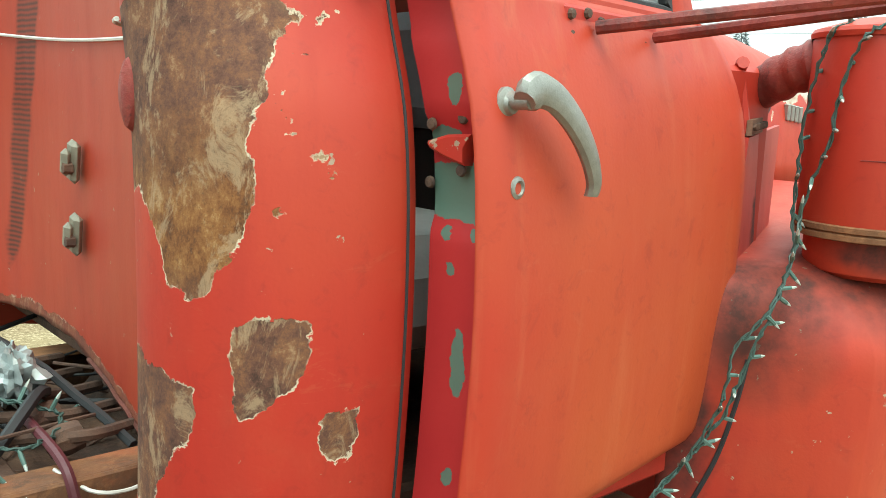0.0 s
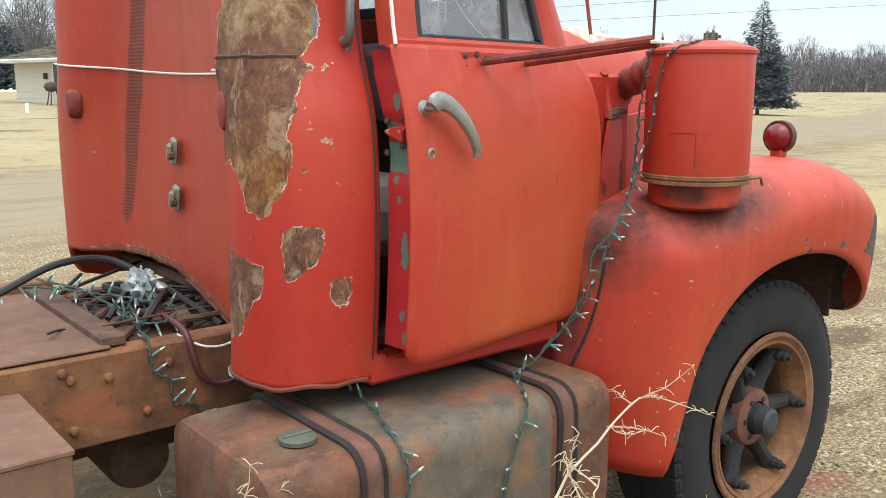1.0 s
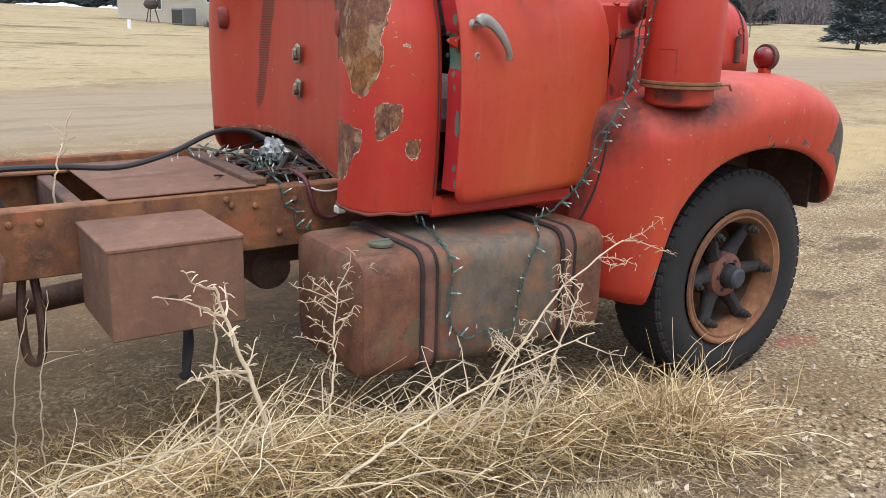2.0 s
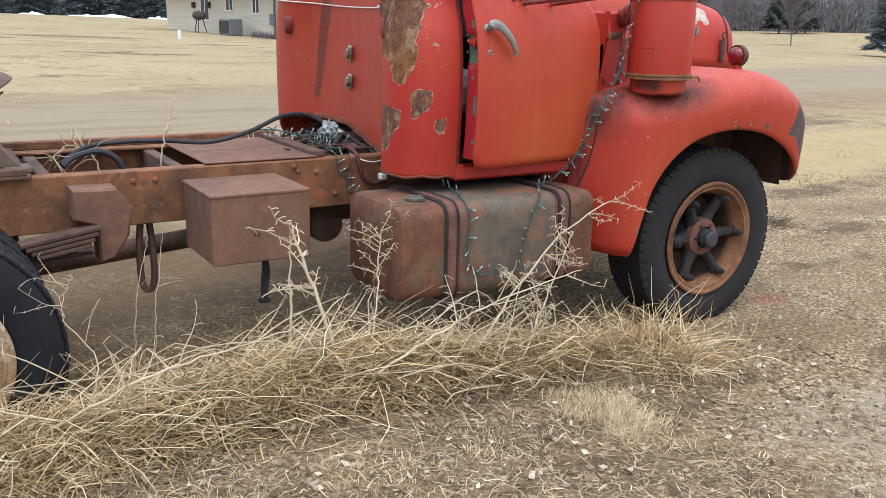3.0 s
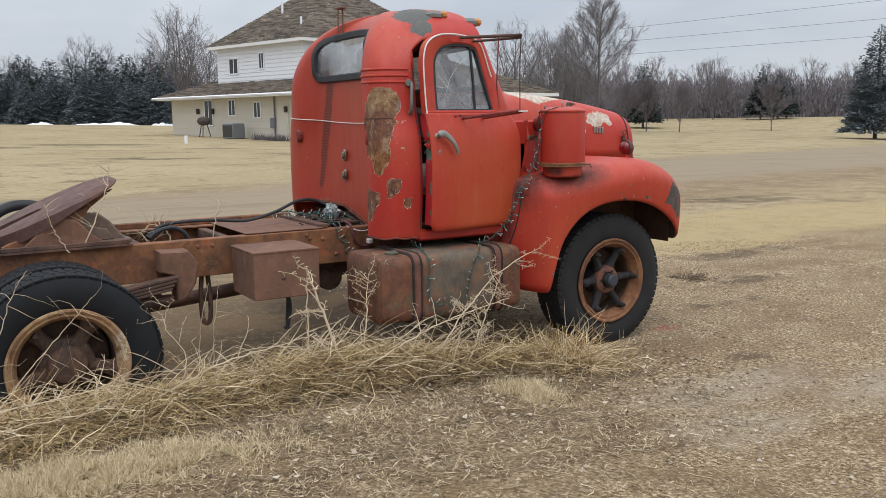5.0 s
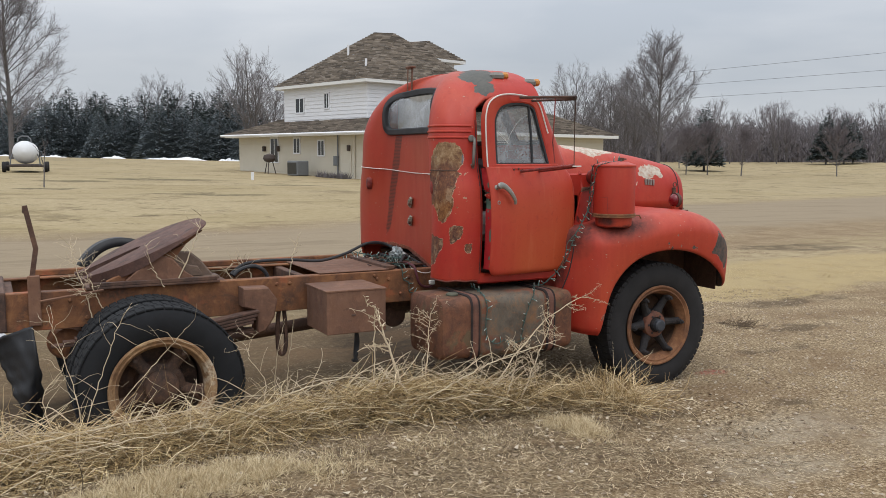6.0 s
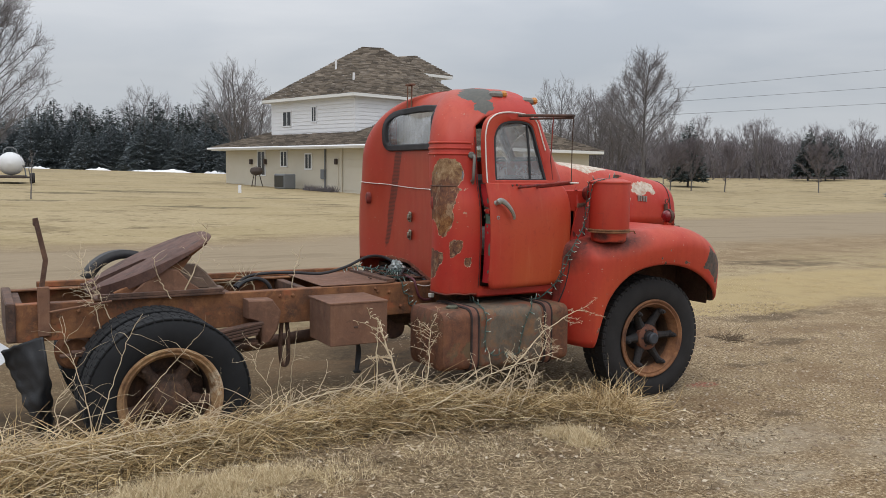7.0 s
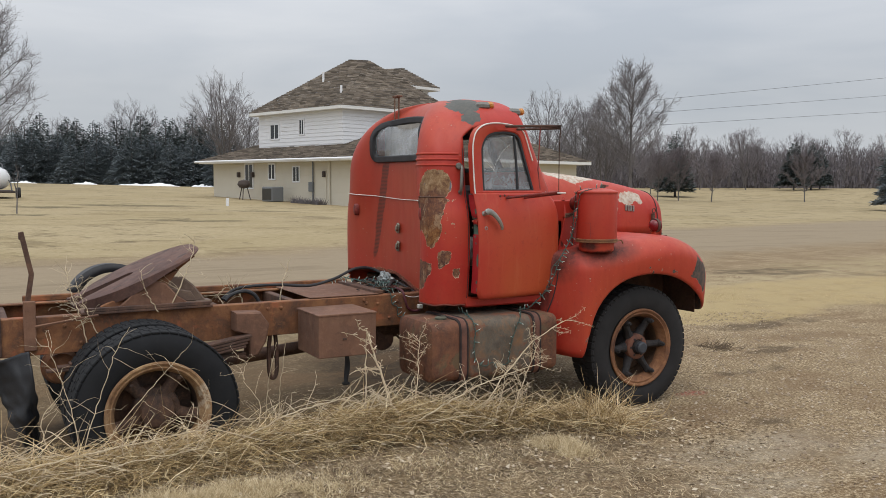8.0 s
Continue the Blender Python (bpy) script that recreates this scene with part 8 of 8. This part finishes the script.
for cx, cy, rx_, ry_, n, hmin, hmax in ((-3.98, -1.02, 0.26, 0.13, 10500, 0.03, 0.08), (-3.55, -1.14, 0.20, 0.11, 1800, 0.03, 0.07), (-1.44, -0.84, 0.080, 0.14, 3000, 0.03, 0.085), (-1.62, -0.70, 0.09, 0.07, 600, 0.03, 0.08), (-1.3, -0.62, 0.12, 0.08, 500, 0.02, 0.06), (-2.6, -0.95, 0.5, 0.14, 900, 0.02, 0.06)):
    for k in range(n):
        x, y = cx + rng.gauss(0, rx_), cy + rng.gauss(0, ry_)
        if noise.noise((x * 5.0, y * 7.0, 1.0)) < -0.15:
            continue
        blade(g, (x, y, ground_z(x, y)), rng.uniform(0, 6.28), rng.uniform(0.3, 1.5), rng.uniform(hmin, hmax), 0.0011, 0.35, rng, 2)
stuff("straw_turf", g, TURF, "patches of short straw-coloured turf", "dry grass")
for cx, cy, n, tall in ((-0.66, -0.36, 420, 0.40), (-0.84, -0.30, 300, 0.36), (-5.25, -0.35, 500, 0.45), (-5.0, -0.1, 380, 0.5), (-5.35, 0.15, 420, 0.55)):
    g = G()
    for k in range(n):
        a, r = rng.uniform(0, 6.28), abs(rng.gauss(0, 0.13))
        x, y = cx + r * math.cos(a), cy + r * math.sin(a)
        blade(g, (x, y, ground_z(x, y)), a + rng.gauss(0, 0.5), rng.uniform(0.25, 1.3), tall * rng.uniform(0.5, 1.1), 0.0017, 0.50, rng, 5)
    stuff("grass_tuft", g, STRAW, "tuft of long dry straw-coloured grass", "dry grass")

# bleached grass beyond the drive's edge
vs, fs = [], []
rng = random.Random(77)
for k in range(45000):
    a, b = rng.random() ** 1.3, rng.random()
    x = 1.6 + 13.5 * a
    y = 2.55 + 0.02 * x + (1.2 + 0.26 * x) * b ** 1.1
    dens = noise.noise((x * 0.9, y * 1.6, 2.0)) + 0.5 * noise.noise((x * 3.0, y * 4.0, 6.0))
    if dens + rng.gauss(0, 0.25) < -0.30 + 0.6 * abs(b - 0.4) or (x < 2.6 and y < 3.0):
        continue
    z, yaw, h, w = ground_z(x, y), rng.uniform(0, 6.28), rng.uniform(0.006, 0.018), rng.uniform(0.002, 0.005)
    c, s_ = math.cos(yaw), math.sin(yaw)
    n = len(vs)
    vs += [(x - s_ * w, y + c * w, z), (x + s_ * w, y - c * w, z), (x + c * h * 0.9, y + s_ * h * 0.9, z + h)]
    fs.append((n, n + 1, n + 2))
sm_ = Mat("dull_verge_grass")
VERGE = sm_.done(sm_.ramp(sm_.island(), (0.0, (0.38, 0.290, 0.150)), (0.5, (0.48, 0.372, 0.20)), (1.0, (0.58, 0.462, 0.262))), 0.85)
me = bpy.data.meshes.new("bleached_grass")
me.from_pydata(vs, [], fs)
me.materials.append(VERGE)
tagged(new("bleached_grass", me), "strip of bleached short grass beside the drive", "dry grass", kind="stuff")


def weed(pts, radius, branches, length, seed, label, curl=0.25, fuzz=0):
    """A dead weed: one main stalk through the points with crooked side twigs."""
    rng = random.Random(seed)
    t = thing("dry_weed", pts[0], label, "weed", "dry weeds")
    sp_ = spline(pts, 24)
    part("stalk", G().tube([p + Vector((rng.uniform(-1, 1), rng.uniform(-1, 1), rng.uniform(-1, 1))) * 0.006 for p in sp_], [radius * (1 - 0.65 * k / 23) for k in range(24)], 6), STALK, t)
    g = G()
    for k in range(branches):
        i = rng.randint(5, 22)
        ax = (sp_[min(i + 1, 23)] - sp_[i - 1]).normalized()
        o = ax.orthogonal().normalized()
        o.rotate(Matrix.Rotation(rng.uniform(0, 6.28), 3, ax))
        d = (ax * rng.uniform(0.2, 0.8) + o).normalized()
        p, tw = sp_[i].copy(), []
        for s in range(5):
            tw.append(p.copy())
            d = (d + Vector((rng.uniform(-curl, curl), rng.uniform(-curl, curl), rng.uniform(-curl, curl)))).normalized()
            p = p + d * length * rng.uniform(0.6, 1.2) / 5
        g.tube(tw, [radius * 0.5 * (1 - 0.7 * s / 4) for s in range(5)], 4)
        for s in range(1, 5):
            for f_ in range(fuzz):
                e = Vector((rng.uniform(-1, 1), rng.uniform(-1, 1), rng.uniform(-0.6, 1))).normalized() * length * 0.14
                g.tube([tw[s], tw[s] + e * 0.6, tw[s] + e + Vector((0, 0, -0.006))], radius * 0.22, 3, None, False)
    tagged(part("side_twig", g, STALK, t), kind="stuff")
    return t


weed([(-2.38, -0.15, 0.12), (-2.42, -0.10, 0.42), (-2.49, -0.03, 0.68), (-2.535, 0.0, 0.86)], 0.011, 12, 0.26, 1, "tall pale dead weed beside the tank", 0.3, 2)
weed([(-2.56, -0.06, 0.15), (-2.55, -0.02, 0.5), (-2.535, 0.0, 0.83)], 0.007, 3, 0.12, 2, "thin upright dead stalk", 0.3)
weed([(-2.24, -0.12, 0.12), (-2.16, -0.05, 0.42), (-2.10, 0.05, 0.62), (-2.06, 0.10, 0.755)], 0.005, 16, 0.20, 3, "feathery dead weed before the tank", 0.25, 3)
weed([(-2.30, -0.34, 0.26), (-2.0, -0.33, 0.38), (-1.68, -0.32, 0.48), (-1.22, -0.32, 0.56)], 0.0065, 10, 0.30, 4, "long pale branch lying across the heap", 0.2, 1)
weed([(-1.80, -0.25, 0.15), (-1.55, -0.20, 0.42), (-1.22, -0.12, 0.66), (-0.88, -0.08, 0.80), (-0.76, -0.08, 0.79)], 0.006, 16, 0.22, 5, "leaning dead weed before the tank", 0.25, 3)
weed([(-1.55, -0.32, 0.15), (-1.38, -0.28, 0.45), (-1.22, -0.24, 0.72)], 0.006, 14, 0.22, 6, "leaning dead weed before the tank", 0.25, 3)
weed([(-1.70, -0.36, 0.15), (-1.60, -0.30, 0.35), (-1.52, -0.26, 0.55)], 0.005, 12, 0.2, 7, "small twiggy dead weed", 0.25, 3)
weed([(-4.42, -0.18, 0.22), (-4.45, -0.12, 0.5), (-4.55, -0.08, 0.85), (-4.58, -0.05, 1.02)], 0.0032, 9, 0.30, 8, "thin pale weed before the rear tyre", 0.5)
weed([(-4.45, -0.20, 0.22), (-4.33, -0.14, 0.55), (-4.22, -0.11, 0.85), (-4.13, -0.10, 1.015)], 0.0032, 8, 0.30, 9, "thin pale weed before the rear tyre", 0.5)
weed([(-4.40, -0.20, 0.22), (-4.15, -0.14, 0.5), (-3.95, -0.11, 0.7), (-3.82, -0.10, 0.835)], 0.0032, 9, 0.25, 10, "thin pale weed before the rear tyre", 0.5)
weed([(-4.55, -0.16, 0.22), (-4.62, -0.10, 0.5), (-4.50, -0.08, 0.7), (-4.66, -0.05, 0.9)], 0.0032, 9, 0.25, 11, "crooked pale weed before the rear tyre", 0.5)
weed([(-3.45, -0.22, 0.2), (-3.35, -0.18, 0.45), (-3.45, -0.15, 0.62), (-3.42, -0.13, 0.75)], 0.0032, 10, 0.22, 12, "thin pale weed before the rear tyre", 0.5, 1)
weed([(-3.62, -0.30, 0.25), (-3.2, -0.32, 0.42), (-2.9, -0.30, 0.46), (-2.62, -0.28, 0.50)], 0.006, 9, 0.28, 13, "pale dead weed lying on the heap", 0.25, 1)
weed([(-5.1, -0.42, 0.28), (-4.6, -0.45, 0.36), (-4.1, -0.42, 0.40), (-3.7, -0.40, 0.42)], 0.006, 14, 0.30, 14, "pale dead weed lying on the heap", 0.3, 1)
weed([(-4.9, -0.50, 0.22), (-4.3, -0.55, 0.32), (-3.8, -0.52, 0.34)], 0.005, 14, 0.28, 15, "pale dead weed lying on the heap", 0.3, 1)
weed([(-3.72, 0.72, 0.99), (-3.62, 0.73, 1.2), (-3.55, 0.74, 1.36), (-3.53, 0.75, 1.50)], 0.005, 9, 0.24, 16, "thin pale weed grown through the frame", 0.25, 1)
weed([(-3.80, 0.70, 0.97), (-3.88, 0.70, 1.12), (-3.92, 0.70, 1.28)], 0.004, 5, 0.18, 17, "thin pale weed grown through the frame", 0.25)
weed([(-4.27, 0.66, 0.80), (-4.32, 0.67, 1.0), (-4.36, 0.69, 1.15), (-4.39, 0.70, 1.31)], 0.004, 20, 0.20, 18, "tangled pale weed at the frame's end", 0.45, 1)
weed([(-4.20, 0.68, 0.85), (-4.28, 0.68, 1.05), (-4.33, 0.69, 1.2)], 0.004, 16, 0.18, 19, "tangled pale weed at the frame's end", 0.45, 1)
weed([(-2.80, 1.10, 0.80), (-2.77, 1.10, 1.05), (-2.70, 1.10, 1.28)], 0.006, 6, 0.12, 20, "upright dead stalk between the rails", 0.2)
weed([(-3.05, 1.15, 0.85), (-3.10, 1.15, 1.0), (-3.20, 1.15, 1.06), (-3.30, 1.1, 1.0)], 0.005, 22, 0.22, 21, "tangled dead grass between the rails", 0.5, 0)
weed([(-3.0, 0.55, -0.05), (-2.98, 0.55, 0.35), (-2.92, 0.58, 0.74)], 0.004, 3, 0.2, 22, "thin stalk hanging by the frame", 0.2)
weed([(-3.08, 0.60, -0.05), (-3.06, 0.60, 0.35), (-2.98, 0.62, 0.70)], 0.004, 3, 0.2, 23, "thin stalk hanging by the frame", 0.2)

# a low dark weed on the open gravel
BARK_WEED = plain("dark_brown_weed", (0.125, 0.088, 0.054), 0.9)
g = G()
for k in range(130):
    x, y = 2.6 + rng.gauss(0, 0.11), 1.58 + rng.gauss(0, 0.12)
    blade(g, (x, y, ground_z(x, y)), rng.uniform(0, 6.28), rng.uniform(0.1, 0.9), rng.uniform(0.05, 0.18), 0.0028, 0.5, rng, 3)
stuff("low_dark_weed", g, BARK_WEED, "low dark dead weed flat on the gravel", "weed")

# curled dead leaves
lm = Mat("dead_leaf")
LEAF = lm.done(lm.ramp(lm.island(), (0.0, (0.08, 0.05, 0.027)), (0.6, (0.23, 0.16, 0.09)), (1.0, (0.56, 0.48, 0.36))), 0.85)
g = G()
for k in range(2200):
    x, y = rng.uniform(-5.5, 0.2), rng.gauss(-0.7, 0.55)
    z, a, r = ground_z(x, y) + heap_top(x, y) * 0.5 * rng.random() + 0.006, rng.uniform(0, 6.28), rng.uniform(0.008, 0.024)
    c, s = math.cos(a) * r, math.sin(a) * r
    g.add([(x - c, y - s, z + rng.uniform(0, r)), (x + s * 0.5, y - c * 0.5, z), (x + c, y + s, z + rng.uniform(0, r)), (x - s * 0.5, y + c * 0.5, z + r * 0.5)], [(0, 1, 2), (0, 2, 3)])
stuff("dead_leaf_litter", g, LEAF, "curled dead leaves scattered on the ground", "leaves")

# gravel stones, the larger ones standing proud
gm = Mat("gravel_stone")
STONE = gm.bump(gm.noise(60), 0.3, 0.003).done(gm.ramp(gm.island(), (0.0, (0.19, 0.140, 0.094)), (0.7, (0.29, 0.220, 0.150)), (1.0, (0.46, 0.39, 0.30))), 0.9)
g = G()
for k in range(34000):
    x, y = rng.uniform(-3.6, 5.5), rng.uniform(-3.6, 3.5)
    if x < -1.0 and (y > 0.2 or rng.random() > 0.45):
        continue
    r = 0.003 + 0.013 * rng.random() ** 4.0
    z, a = ground_z(x, y), rng.uniform(0, 6.28)
    c, s = math.cos(a), math.sin(a)
    pts = [(r * 1.3 * c, r * 1.3 * s, 0.2 * r), (-r * s, r * c, 0.1 * r), (-r * 1.2 * c, -r * 1.2 * s, 0.2 * r), (r * 0.9 * s, -r * 0.9 * c, 0.0), (0.2 * r, 0.1 * r, r * 0.75), (0, 0, -r * 0.4)]
    g.add([(x + p[0], y + p[1], z + p[2]) for p in pts], [(0, 1, 4), (1, 2, 4), (2, 3, 4), (3, 0, 4), (1, 0, 5), (2, 1, 5), (3, 2, 5), (0, 3, 5)])
stuff("gravel", g, STONE, "loose gravel stones on the dirt drive", "gravel")
